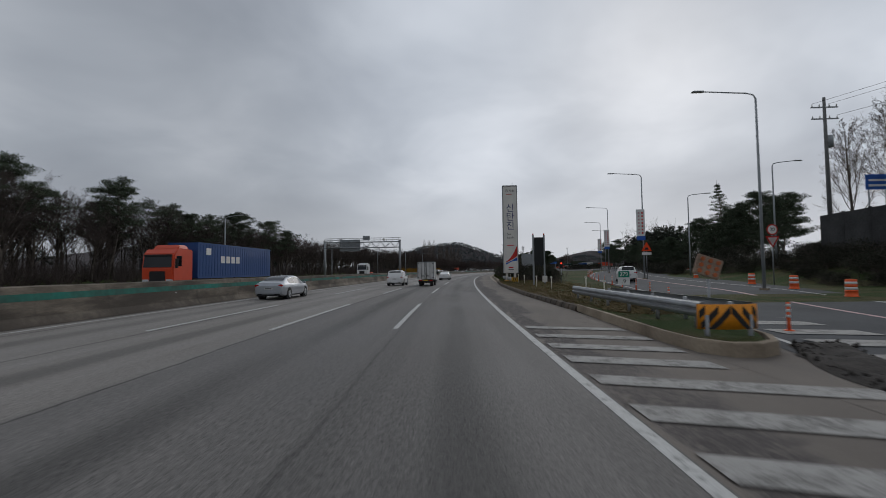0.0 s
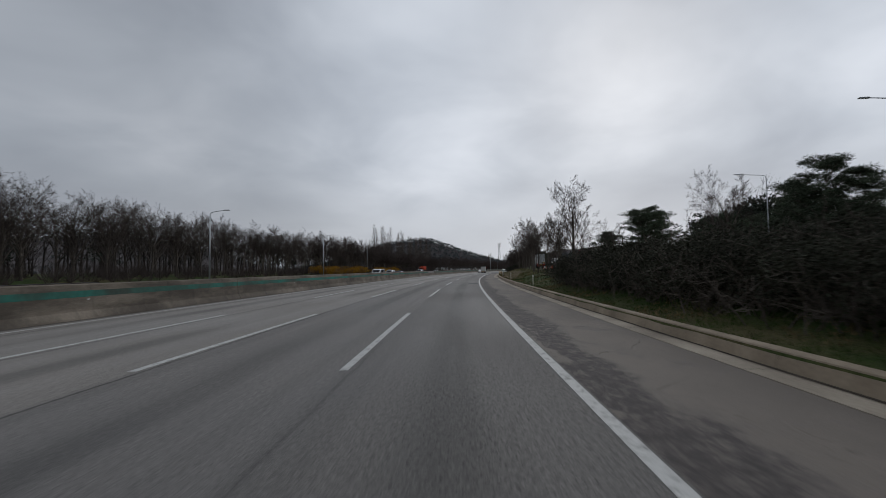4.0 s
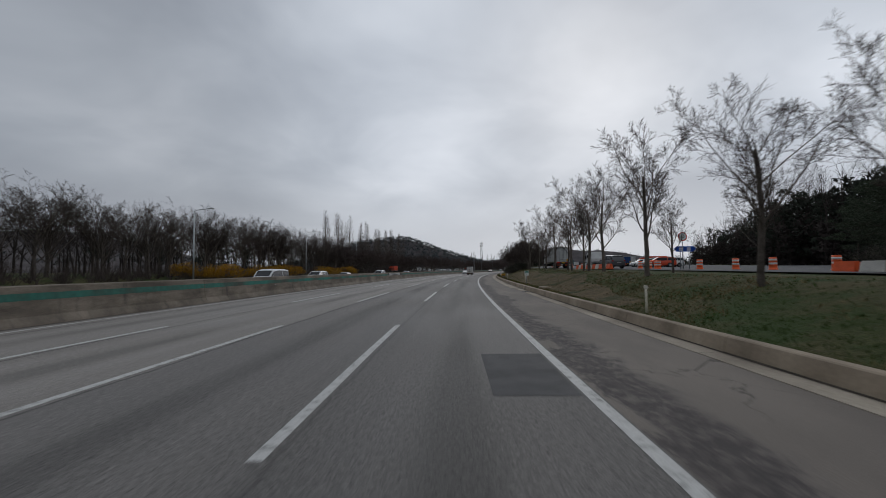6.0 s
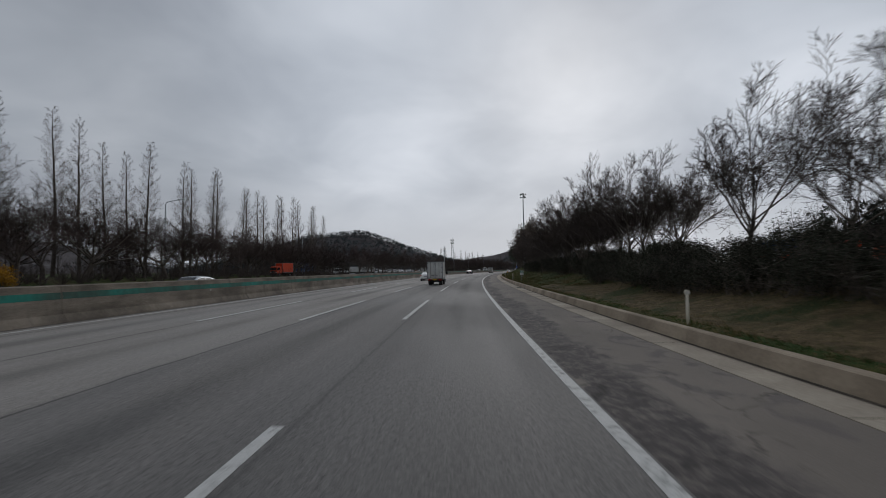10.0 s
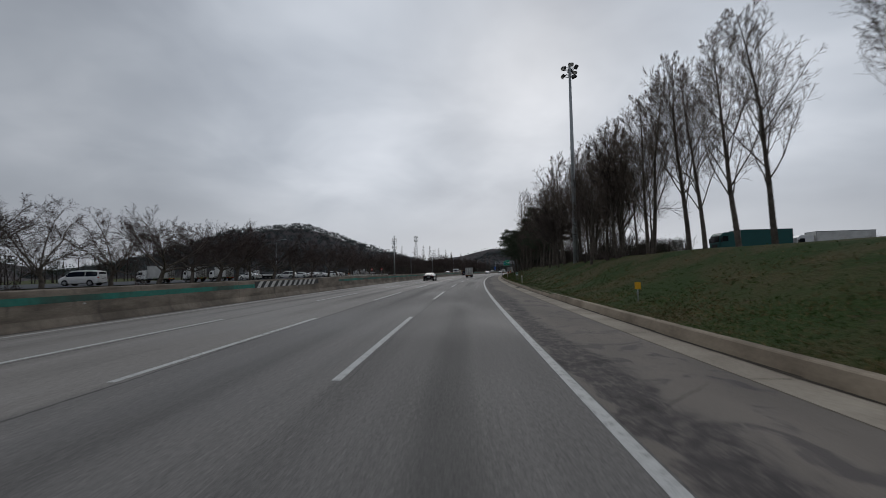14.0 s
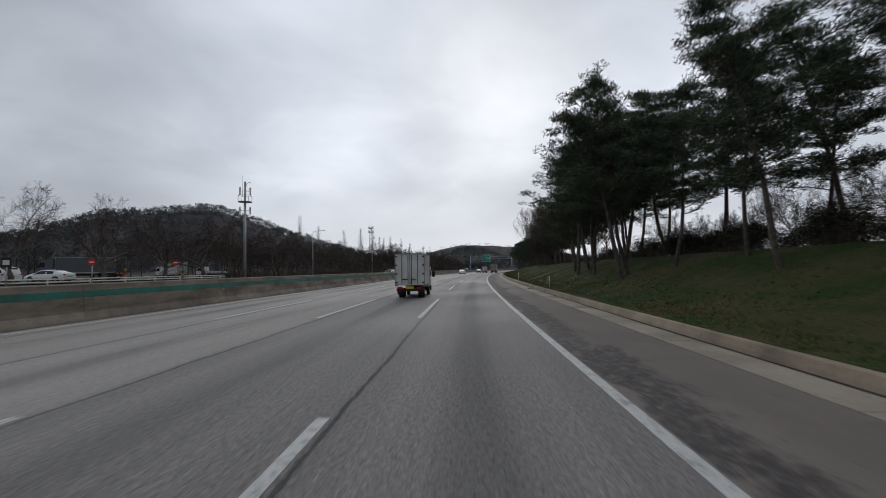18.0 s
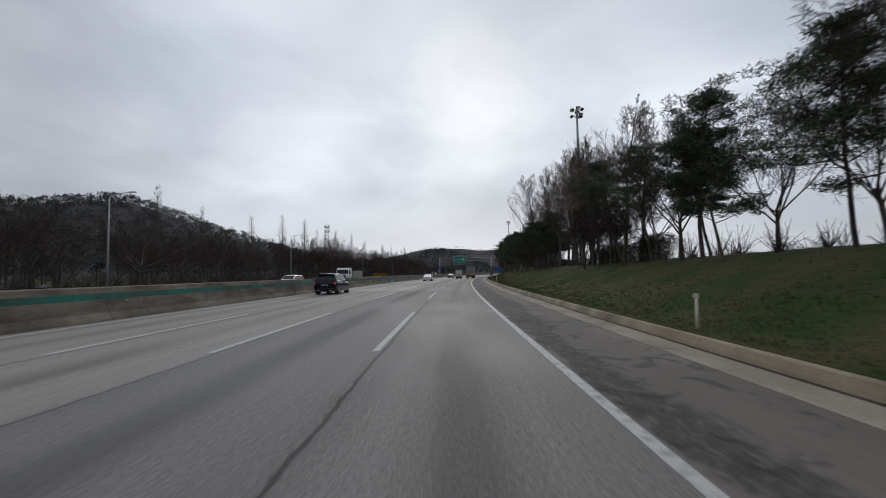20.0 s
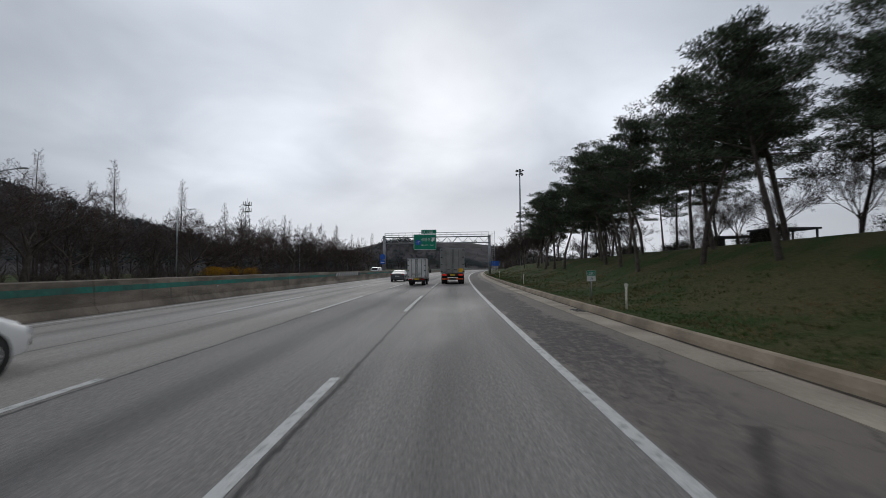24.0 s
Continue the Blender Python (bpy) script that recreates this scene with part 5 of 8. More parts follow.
def blocks(s0, s1, u, z, step=1.55):
    """Alternating white and orange water-filled blocks."""
    s, k = s0, 0
    while s < s1:
        ob = thing("barrier_block", ("white" if k % 2 else "orange") + " plastic water-filled road block", "road block", at(s, u, z), "plastic road blocks")
        part("body", boxed(-0.22, 0.22, -0.7, 0.7, 0, 0.62, 0.05, (0.10, 0.03)), M_DIRTYWHITE if k % 2 else M_ORANGE, ob)
        part("foot", boxed(-0.26, 0.26, -0.66, 0.66, 0.0, 0.12, 0.02), M_DIRTYWHITE if k % 2 else M_ORANGE, ob)
        s += step
        k += 1


blocks(137, 160, 17.5, plateau(140) + 0.05)
blocks(187, 203, 14.8, plateau(190) + 0.03)
blocks(243, 258, 18.0, plateau(248) + 0.05)


# ---- lamps ----
def street_lamp(height, arm, label="grey steel street lamp with one long arm", direction=-1):
    ob = thing("street_lamp", label, "street lamp", group="street lamps")
    part("base", boxed(-0.2, 0.2, -0.2, 0.2, -0.3, 0.12, 0.02), M_CONC, ob)
    part("pole", bar((0, 0, 0.1), (0, 0, height - 0.3), 0.10, 0.06, 10), M_GREYPAINT, ob)
    bm = bmesh.new()
    pts = [Vector((0, 0, height - 0.3)), Vector((direction * 0.15, 0, height - 0.05)), Vector((direction * 0.6, 0, height + 0.06)), Vector((direction * arm, 0, height + 0.22))]
    for a, b in zip(pts, pts[1:]):
        cyl(bm, a, b, 0.045, 0.04, 8)
    part("arm", bm, M_GREYPAINT, ob)
    h = part("lamp_head", boxed(-0.42, 0.42, -0.13, 0.13, -0.05, 0.05, 0.03, (0.08, 0.03)), M_GREYPAINT, ob, m=pose(direction * (arm + 0.3), 0, height + 0.23, 0, 0, 0))
    part("diffuser", boxed(-0.3, 0.3, -0.09, 0.09, -0.06, -0.045), M_DIRTYWHITE, h)
    return ob


lampR = street_lamp(12.5, 3.3)
lampR.matrix_basis = at(35.4, 17.5 + 5.6, ramp_z(35)) @ Matrix.Translation((-5.6, 0, 0))
for s, u in ((60.8, 20.2), (94, 25.6), (126, 31.7), (155, 39)):
    copy_thing(lampR, at(s, u, ramp_z(s)))
lampF = street_lamp(11.0, 2.3, "grey steel street lamp beyond the exit ramp", 1)
lampF.matrix_basis = at(54, 30.9, land(54, 30.9))
copy_thing(lampF, at(68, 28.9, land(68, 28.9)))
lampL = street_lamp(9.0, 1.9, "grey steel street lamp with a short arm", 1)
lampL.matrix_basis = at(146, -34.2, 0.4)
for s, u, k in ((108, -34.4, 1.0), (190, -36.5, 1.02), (235, -41, 1.1), (286, -47, 1.22), (338, -50, 1.25), (67.5, -35.5, 1.04), (430, -60, 1.2), (492, -36, 1.05), (540, -38, 1.05), (579, -41, 1.08), (602, -40.7, 1.05), (648, -42, 1.1), (691, -44, 1.1)):
    copy_thing(lampL, at(s, u, land(s, u)) @ Matrix.Scale(k, 4))


def flood_mast(height):
    ob = thing("floodlight_mast", "tall grey steel mast with a ring of floodlights", "floodlight mast", group="floodlight masts")
    part("pole", bar((0, 0, -0.3), (0, 0, height), 0.30, 0.13, 14), M_GREYPAINT, ob)
    ring = bmesh.new()
    for z in (height - 0.5, height - 1.3):
        n = 10
        pts = [Vector((0.55 * math.cos(2 * math.pi * i / n), 0.55 * math.sin(2 * math.pi * i / n), z)) for i in range(n)]
        for a, b in zip(pts, pts[1:] + pts[:1]):
            cyl(ring, a, b, 0.035, sides=5)
        for i in (0, 3, 5, 8):
            cyl(ring, (0, 0, z), pts[i], 0.03, sides=5)
    part("head_frame", ring, M_STEEL, ob)
    for i, (a, z) in enumerate(((0, -0.3), (75, -0.4), (140, -0.2), (200, -0.5), (270, -0.3), (40, -1.2), (170, -1.3), (300, -1.2))):
        f = part("floodlight", boxed(-0.32, 0.32, -0.16, 0.16, -0.2, 0.2, 0.04, (0.06, 0.03)), M_BLACK, ob, m=pose(0.75 * math.cos(radians(a)), 0.75 * math.sin(radians(a)), height + z, -50, 0, a + 90))
        part("glass", boxed(-0.27, 0.27, -0.13, 0.13, -0.215, -0.2), M_DIRTYWHITE, f)
    return ob


mast = flood_mast(23.0)
mast.matrix_basis = at(364, 10.4, land(364, 10.4))
copy_thing(mast, at(512, 15.2, land(512, 15.2)) @ Matrix.Scale(0.97, 4))
copy_thing(mast, at(643, 11.6, land(643, 11.6)) @ Matrix.Scale(0.95, 4))


# ---- gantries ----
def gantry(name, label, s, u0, u1, zb, zt, legs):
    ob = thing(name, label, "gantry", at(s, 0, 0))
    bm = bmesh.new()
    for y in (-0.45, 0.45):
        for z in (zb, zt):
            cyl(bm, (u0, y, z), (u1, y, z), 0.085, sides=8)
    part("chords", bm, M_STEEL, ob).name = "chord_frame"
    bm = bmesh.new()
    n = int((u1 - u0) / 1.05)
    for i in range(n):
        a, b = u0 + (u1 - u0) * i / n, u0 + (u1 - u0) * (i + 1) / n
        for y in (-0.45, 0.45):
            cyl(bm, (a, y, zb if i % 2 else zt), (b, y, zt if i % 2 else zb), 0.045, sides=6)
    part("truss_web", bm, M_STEEL, ob)
    walkw = part("catwalk", boxed(u0, u1, 0.5, 1.2, zt + 0.08, zt + 0.14), M_STEEL, ob)
    bm = bmesh.new()
    for z in (zt + 0.5, zt + 0.95):
        for y in (0.5, 1.2):
            cyl(bm, (u0, y, z), (u1, y, z), 0.025, sides=6)
    i = u0
    while i < u1:
        for y in (0.5, 1.2):
            cyl(bm, (i, y, zt + 0.1), (i, y, zt + 0.95), 0.022, sides=5)
        i += 1.4
    part("handrail", bm, M_STEEL, walkw)
    for u, z in legs:
        leg = part("leg", bar((u, 0, z), (u, 0, zt + 0.25), 0.26, 0.26, 14), M_STEEL, ob)
        part("cap", bar((u, 0, zt + 0.25), (u, 0, zt + 0.30), 0.29, sides=14), M_STEEL, leg)
        part("base_plate", boxed(u - 0.42, u + 0.42, -0.42, 0.42, z, z + 0.06, 0.01), M_STEEL, leg)
    return ob


g1 = gantry("sign_gantry", "grey steel truss gantry over the opposite carriageway", 103.2, -34.2, -16.95, 7.0, 8.25, ((-34.2, 0.2), (-16.95, 1.3)))
for a, b, z0, z1 in ((-31.0, -26.2, 6.3, 8.9), (-25.6, -24.0, 8.7, 9.7)):
    pnl = part("sign_back", boxed(a, b, 0.62, 0.70, z0, z1, 0.01), M_GREYPAINT, g1, "bare back of a sign panel")
    for x in np.arange(a + 0.4, b, 0.9):
        part("stiffener", boxed(x - 0.04, x + 0.04, 0.54, 0.62, z0 + 0.1, z1 - 0.1), M_STEEL, pnl)
part("camera_housing", bar((-20.6, -0.1, 8.75), (-20.6, 0.25, 8.75), 0.28, sides=16), M_DIRTYWHITE, g1, "round speed camera housing")
foot = thing("gantry_footing", "plain concrete block round the gantry leg in the wall", "footing", at(103.2, -16.95, 0))
part("block", boxed(-0.58, 0.58, -1.3, 1.3, 0, 1.32, 0.04, (0.12, 0.1)), M_CONC, foot)
g2 = gantry("sign_gantry", "grey steel truss gantry with a green direction sign", 630, -17.0, 4.1, 6.7, 7.9, ((-17.0, 1.3), (4.1, 0.2)))
sg = part("direction_sign", boxed(-10.95, -6.4, -0.75, -0.68, 5.3, 8.4, 0.02), M_SIGNGREEN, g2, "green direction sign with white writing")
fr = bmesh.new()
for a, b, c, d in ((-10.9, -6.45, 5.34, 5.40), (-10.9, -6.45, 8.30, 8.36), (-10.9, -10.84, 5.34, 8.36), (-6.51, -6.45, 5.34, 8.36)):
    box(fr, a, b, -0.765, -0.752, c, d)
part("border", fr, M_WHITE, sg)
text("lettering", "신탄진", 0.68, M_WHITE, pose(-8.5, -0.765, 7.3, 90), sg)
text("lettering", "Sintanjin  1km", 0.42, M_WHITE, pose(-8.2, -0.765, 6.25, 90), sg)
part("route_shield", bar((-10.05, -0.78, 6.8), (-10.05, -0.752, 6.8), 0.55, sides=20), M_BLUE, sg)
text("lettering", "17", 0.6, M_WHITE, pose(-10.05, -0.785, 6.8, 90), sg)
ar = bmesh.new()
V = [ar.verts.new((x, -0.765, z)) for x, z in ((-7.35, 7.0), (-7.2, 6.85), (-6.95, 7.15), (-6.8, 7.0), (-6.75, 7.75), (-7.45, 7.7), (-7.25, 7.5), (-7.5, 7.2))]
ar.faces.new(V)
part("arrow", ar, M_WHITE, sg)
ex = part("exit_number_sign", boxed(-9.4, -6.4, -0.75, -0.68, 8.5, 9.3, 0.01), M_SIGNGREEN, g2)
text("lettering", "32", 0.55, M_WHITE, pose(-8.95, -0.765, 8.9, 90), ex)
text("lettering", "신탄진", 0.5, M_WHITE, pose(-7.7, -0.765, 8.9, 90), ex)
ms = thing("median_sign", "round blue sign over a small blue plate on the median", "road sign", at(626, -16.5, 1.3))
part("post", bar((0, 0, -0.3), (0, 0, 3.0), 0.05, sides=8), M_STEEL, ms)
part("disc", bar((0, -0.07, 2.6), (0, -0.05, 2.6), 0.55, sides=24), M_BLUE, ms)
q = part("plate", boxed(-0.5, 0.5, -0.07, -0.05, 1.2, 1.95, 0.01), M_BLUE, ms)
part("text_bar", boxed(-0.35, 0.35, -0.076, -0.07, 1.5, 1.62), M_WHITE, q)
lad = bmesh.new()
for x in (4.6, 5.1):
    cyl(lad, (x, 0, 0.2), (x, 0, 9.0), 0.03, sides=6)
for k in range(22):
    cyl(lad, (4.6, 0, 0.5 + 0.38 * k), (5.1, 0, 0.5 + 0.38 * k), 0.02, sides=5)
part("ladder", lad, M_STEEL, g2)


# ---- service area pylon and boards ----
py = thing("pylon_sign", "tall pale grey service area pylon with navy lettering", "sign", at(60.6, 4.4, 0.3) @ Matrix.Scale(0.965, 4))
b = part("panel", boxed(-0.86, 0.86, -0.3, 0.3, 1.0, 11.9, 0.05), M_PYLON, py)
for x in (-0.89, 0.89):
    part("edge_trim", boxed(x - 0.035, x + 0.035, -0.33, 0.33, 1.0, 11.95, 0.01), M_STEEL, b)
part("cap", boxed(-0.92, 0.92, -0.34, 0.34, 11.92, 12.02, 0.02), M_STEEL, b)
part("antenna", bar((0.35, 0, 12.0), (0.35, 0, 12.45), 0.015, sides=5), M_STEEL, b)
for i, ch in enumerate("신탄진"):
    text("lettering", ch, 1.15, M_NAVY, pose(0.0, -0.305, 9.1 - 1.12 * i, 90), b)
text("lettering", "휴게소", 0.42, M_BLACK, pose(0, -0.305, 11.3, 90), b)
text("lettering", "Sin", 0.42, M_BLACK, pose(-0.42, -0.305, 5.85, 90), b, align="LEFT")
text("lettering", "tanjin", 0.42, M_BLACK, pose(-0.42, -0.305, 5.45, 90), b, align="LEFT")


def swoosh(lo, hi, material, name):
    V = []
    for i in range(11):
        t = i / 10
        x = -0.62 + 1.42 * t
        V += [(x, -0.306, lo(t)), (x, -0.306, hi(t))]
    part(name, mesh(name, V, [(2 * i, 2 * i + 2, 2 * i + 3, 2 * i + 1) for i in range(10)], material), parent=b)


swoosh(lambda t: 2.35 + 0.45 * t + 0.35 * t * t, lambda t: 2.45 + 0.65 * t + 1.35 * t * t, M_RED, "red_swoosh")
swoosh(lambda t: 2.05 + 0.55 * math.sin(2.2 * t) * 0.5 + 0.25 * t, lambda t: 2.28 + 0.42 * t + 0.30 * t * t, M_BLUE, "blue_swoosh")
part("logo_bar", boxed(-0.42, 0.42, -0.309, -0.3, 4.42, 4.52), M_RED, b)
part("logo_bar", boxed(-0.3, 0.3, -0.309, -0.3, 1.62, 1.78), M_RED, b)
part("logo_bar", boxed(-0.33, 0.33, -0.309, -0.3, 1.40, 1.47), M_BLACK, b)
part("logo_bar", boxed(-0.45, 0.25, -0.309, -0.3, 10.85, 10.92), M_RED, b)
for x in (-0.5, 0.5):
    part("leg", boxed(x - 0.14, x + 0.14, -0.14, 0.14, -0.3, 1.05, 0.01), M_PYLON, py)
part("footing", boxed(-0.8, 0.8, -0.4, 0.4, -0.35, 0.12, 0.03), M_YEL, py, "yellow painted footing")
cab = thing("metal_cabinet", "grey metal board with vertical ribs behind the pylon", "sign", at(63.5, 6.8, 0.35))
p = part("board", boxed(-0.75, 0.75, -0.06, 0.06, 1.2, 3.3, 0.02), M_GREYPAINT, cab)
for x in (-0.5, 0, 0.5):
    part("rib", boxed(x - 0.04, x + 0.04, -0.1, -0.06, 1.25, 3.25), M_STEEL, p)
for x in (-0.5, 0.5):
    part("post", bar((x, 0.1, -0.4), (x, 0.1, 3.2), 0.05, sides=8), M_STEEL, cab)
vm = thing("message_board", "switched-off dark message board between two steel posts", "sign", at(43.4, 4.95, 0.3))
p = part("display", boxed(-0.36, 0.36, -0.15, 0.15, 1.75, 4.0, 0.02), M_DARKPANEL, vm)
for x in (-0.44, 0.44):
    q = part("post", boxed(x - 0.06, x + 0.06, -0.08, 0.08, -0.3, 4.2, 0.01), M_GREYPAINT, vm)
    part("red_cap", bar((x, 0, 4.2), (x, 0, 4.32), 0.05, sides=8), M_RED, q)
part("control_box", boxed(0.25, 0.62, -0.2, 0.0, 0.35, 0.85, 0.02), M_DIRTYWHITE, vm)
sig = thing("traffic_signal", "black traffic signal showing red on a low pole", "traffic light", at(52.0, 8.6, land(52, 8.6)))
part("pole", bar((0, 0, -0.3), (0, 0, 1.5), 0.05, sides=8), M_GREYPAINT, sig)
h = part("housing", boxed(-0.17, 0.17, -0.14, 0.14, 1.45, 2.4, 0.04), M_BLACK, sig)
for z, m in ((2.2, M_DARKPANEL), (1.93, M_SIGNAL), (1.66, M_DARKPANEL)):
    part("lens", bar((0, -0.15, z), (0, -0.14, z), 0.1, sides=14), m, h)


def km_sign(s, u, top, low, z=None, size=0.8):
    """Distance post: green head over a white field, on a thin post."""
    z = land(s, u) if z is None else z
    ob = thing("distance_sign", "small green and white distance sign on a thin post", "road sign", at(s, u, z, 0, size), "distance signs")
    part("post", bar((0, 0, -0.2), (0, 0, 1.35), 0.028, sides=8), M_STEEL, ob)
    p = part("plate", boxed(-0.24, 0.24, -0.035, -0.02, 0.95, 1.52, 0.006), M_WHITE, ob)
    q = part("green_field", boxed(-0.22, 0.22, -0.041, -0.035, 1.25, 1.50), M_SIGNGREEN, p)
    text("lettering", top, 0.22, M_WHITE, pose(0, -0.044, 1.37, 90), q)
    text("lettering", low, 0.24, M_BLACK, pose(0, -0.038, 1.09, 90), p)


km_sign(28.6, 6.3, "279", ".9", -0.25, 1.2)
km_sign(177.8, 4.35, "280", "1")
km_sign(274, 4.3, "280", ".2")
km_sign(374, 4.5, "280", ".3", None, 0.7)
km_sign(562.1, 4.3, "280", ".5")
for s, u in ((96.2, 4.75), (330.3, 5.0)):
    ob = thing("marker_sign", "tiny yellow marker plate on a thin stake", "road sign", at(s, u, land(s, u)))
    part("stake", bar((0, 0, -0.2), (0, 0, 0.6), 0.02, sides=6), M_STEEL, ob)
    part("plate", boxed(-0.11, 0.11, -0.03, -0.015, 0.45, 0.72, 0.004), M_YEL, ob)


def round_sign(s, u, z, number, height=2.9, triangle=False):
    ob = thing("speed_sign", "round red-rimmed speed limit sign on a steel post", "road sign", at(s, u, z))
    part("post", bar((0, 0, -0.2), (0, 0, height + 0.2), 0.045, sides=10), M_STEEL, ob)
    rim = part("rim", bar((0, -0.06, height), (0, -0.05, height), 0.42, sides=28), M_RED, ob)
    disc = part("disc", bar((0, -0.066, height), (0, -0.06, height), 0.33, sides=28), M_WHITE, rim)
    text("lettering", number, 0.40, M_BLACK, pose(0, -0.069, height, 90), disc)
    if triangle:
        for k, (w, y, m) in enumerate(((0.52, -0.05, M_RED), (0.36, -0.058, M_WHITE))):
            bm = bmesh.new()
            c = height - 0.82
            v = [bm.verts.new((x, y, c + z2)) for x, z2 in ((-w, w * 0.58), (0, -w * 1.15), (w, w * 0.58))]
            f = bm.faces.new(v)
            bmesh.ops.solidify(bm, geom=[f], thickness=0.006)
            part("yield_plate", bm, m, ob)
    return ob


round_sign(42.0, 22.6, land(42, 22.6), "30", 4.3, True)
round_sign(178.5, 19.0, plateau(178), "30", 3.1)
pp = thing("direction_board", "blue pointed direction board on two posts", "road sign", at(179, 19.4, plateau(179)))
bm = bmesh.new()
v = [bm.verts.new((x, -0.05, 1.95 + z)) for x, z in ((-1.05, 0), (-0.75, -0.25), (0.75, -0.25), (1.05, 0), (0.75, 0.25), (-0.75, 0.25))]
bmesh.ops.solidify(bm, geom=[bm.faces.new(v)], thickness=0.03)
q = part("board", bm, M_BLUE, pp)
for x, w in ((-0.35, 0.35), (0.35, 0.35)):
    for z in (0.08, -0.1):
        part("text_bar", boxed(x - w / 2, x + w / 2, -0.056, -0.05, 1.95 + z - 0.05, 1.95 + z + 0.05), M_WHITE, q)
for x in (-0.4, 0.4):
    part("post", bar((x, 0, -0.2), (x, 0, 2.15), 0.04, sides=8), M_STEEL, pp)
bs = thing("direction_board", "small blue board above the hedge", "road sign", at(126, 19, plateau(126)))
part("board", boxed(-1.4, 1.4, -0.05, 0.0, 2.0, 2.5, 0.02), M_BLUE, bs)
for x in (-1, 1):
    part("post", bar((x, 0.05, -0.2), (x, 0.05, 2.4), 0.04, sides=8), M_STEEL, bs)
bs = thing("direction_board", "blue service board on tall posts behind the dark wall", "road sign", at(46, 34.2, land(46, 34.2)))
q = part("board", boxed(-1.0, 1.0, -0.05, 0.0, 5.5, 6.8, 0.02), M_BLUE, bs)
for z in (5.85, 6.3):
    part("text_bar", boxed(-0.75, 0.7, -0.056, -0.05, z - 0.09, z + 0.09), M_WHITE, q)
for x in (-0.7, 0.7):
    part("post", bar((x, 0.05, -0.2), (x, 0.05, 6.7), 0.06, sides=8), M_STEEL, bs)
bs = thing("direction_board", "blue board beside the far shoulder", "road sign", at(668, 6.2, land(668, 6.2)))
part("board", boxed(-1.6, 1.6, -0.05, 0.0, 1.6, 3.0, 0.02), M_BLUE, bs)
for x in (-1, 1):
    part("post", bar((x, 0.05, -0.2), (x, 0.05, 2.9), 0.05, sides=8), M_STEEL, bs)
# banner lamps' banners, warning triangle
for s, u in ((60.8, 19.9), (94, 25.3), (126, 31.4)):
    ob = thing("banner", "tall white street banner with red and blue writing", "banner", at(s, u, ramp_z(s)))
    c = part("cloth", boxed(-0.5, 0.5, -0.12, -0.11, 4.6, 8.3), M_WHITE, ob)
    for x, m in ((-0.2, M_PINK), (0.2, M_RED)):
        for k in range(7):
            part("text_bar", boxed(x - 0.10, x + 0.10, -0.126, -0.12, 5.37 + 0.4 * k, 5.58 + 0.4 * k), m, c)
    part("foot_band", boxed(-0.5, 0.5, -0.126, -0.12, 4.6, 5.1), M_BLUE, c)
    for z in (4.65, 8.25):
        part("bracket", bar((-0.5, -0.1, z), (0.3, 0.0, z), 0.02, sides=6), M_STEEL, ob)
tri = thing("hump_sign", "orange triangular hump warning sign with a white plate", "road sign", at(60.5, 20.4, ramp_z(60)))
part("post", bar((0, 0, -0.2), (0, 0, 4.2), 0.045, sides=8), M_STEEL, tri)
bm = bmesh.new()
bmesh.ops.solidify(bm, geom=[bm.faces.new([bm.verts.new(p) for p in ((-0.62, -0.06, 3.3), (0.62, -0.06, 3.3), (0, -0.06, 4.4))])], thickness=0.02)
q = part("plate", bm, M_ORANGE, tri)
bm = bmesh.new()
bm.faces.new([bm.verts.new((x, -0.085, z)) for x, z in ((-0.26, 3.45), (0.26, 3.45), (0.12, 3.72), (-0.12, 3.72))])
part("hump_symbol", bm, M_BLACK, q)
part("white_plate", boxed(-0.55, 0.55, -0.07, -0.05, 2.85, 3.15, 0.01), M_WHITE, tri)


# ---- dark boundary wall and poles beyond the ramp ----
bw = thing("boundary_wall", "dark weathered panel wall between steel posts", "wall", kind="structure")
for k in range(11):
    s = 16 + 3.0 * k
    u = 30.5 + max(0, s - 40) * 0.13
    u2 = 30.5 + max(0, s + 3 - 40) * 0.13
    a, b2 = W(s, u, 0), W(s + 3.0, u2, 0)
    z = min(land(s, u), land(s + 3, u2)) - 0.3
    d = (b2 - a).normalized()
    n = Vector((d.y, -d.x, 0)) * 0.05
    top = z + 4.6
    V = [a + n, b2 + n, b2 - n, a - n]
    V = [Vector((v.x, v.y, z)) for v in V] + [Vector((v.x, v.y, top)) for v in V]
    part("panel", mesh("panel", V, [(0, 1, 5, 4), (1, 2, 6, 5), (2, 3, 7, 6), (3, 0, 4, 7), (4, 5, 6, 7)], M_DARKWALL), parent=bw)
    part("post", boxed(-0.09, 0.09, -0.09, 0.09, 0, 4.7), M_DARKWALL, bw, m=Matrix.Translation((a.x, a.y, z)))
up = thing("utility_pole", "concrete utility pole with cross arms and wires", "utility pole", at(54, 36.4, land(54, 36.4)) @ Matrix.Scale(1.22, 4))
part("pole", bar((0, 0, -0.3), (0, 0, 13.5), 0.19, 0.11, 12), mat("grey_pole_concrete", (0.15, 0.15, 0.145), 0.9, var=0.2, fine=12, bump=0.2), up)
for z in (12.6, 11.6):
    ca = part("cross_arm", boxed(-1.1, 1.1, -0.05, 0.05, z, z + 0.1, 0.01), M_STEEL, up)
    for x in (-1.0, -0.4, 0.4, 1.0):
        part("insulator", bar((x, 0, z + 0.1), (x, 0, z + 0.32), 0.05, 0.03, 8), M_DIRTYWHITE, ca)
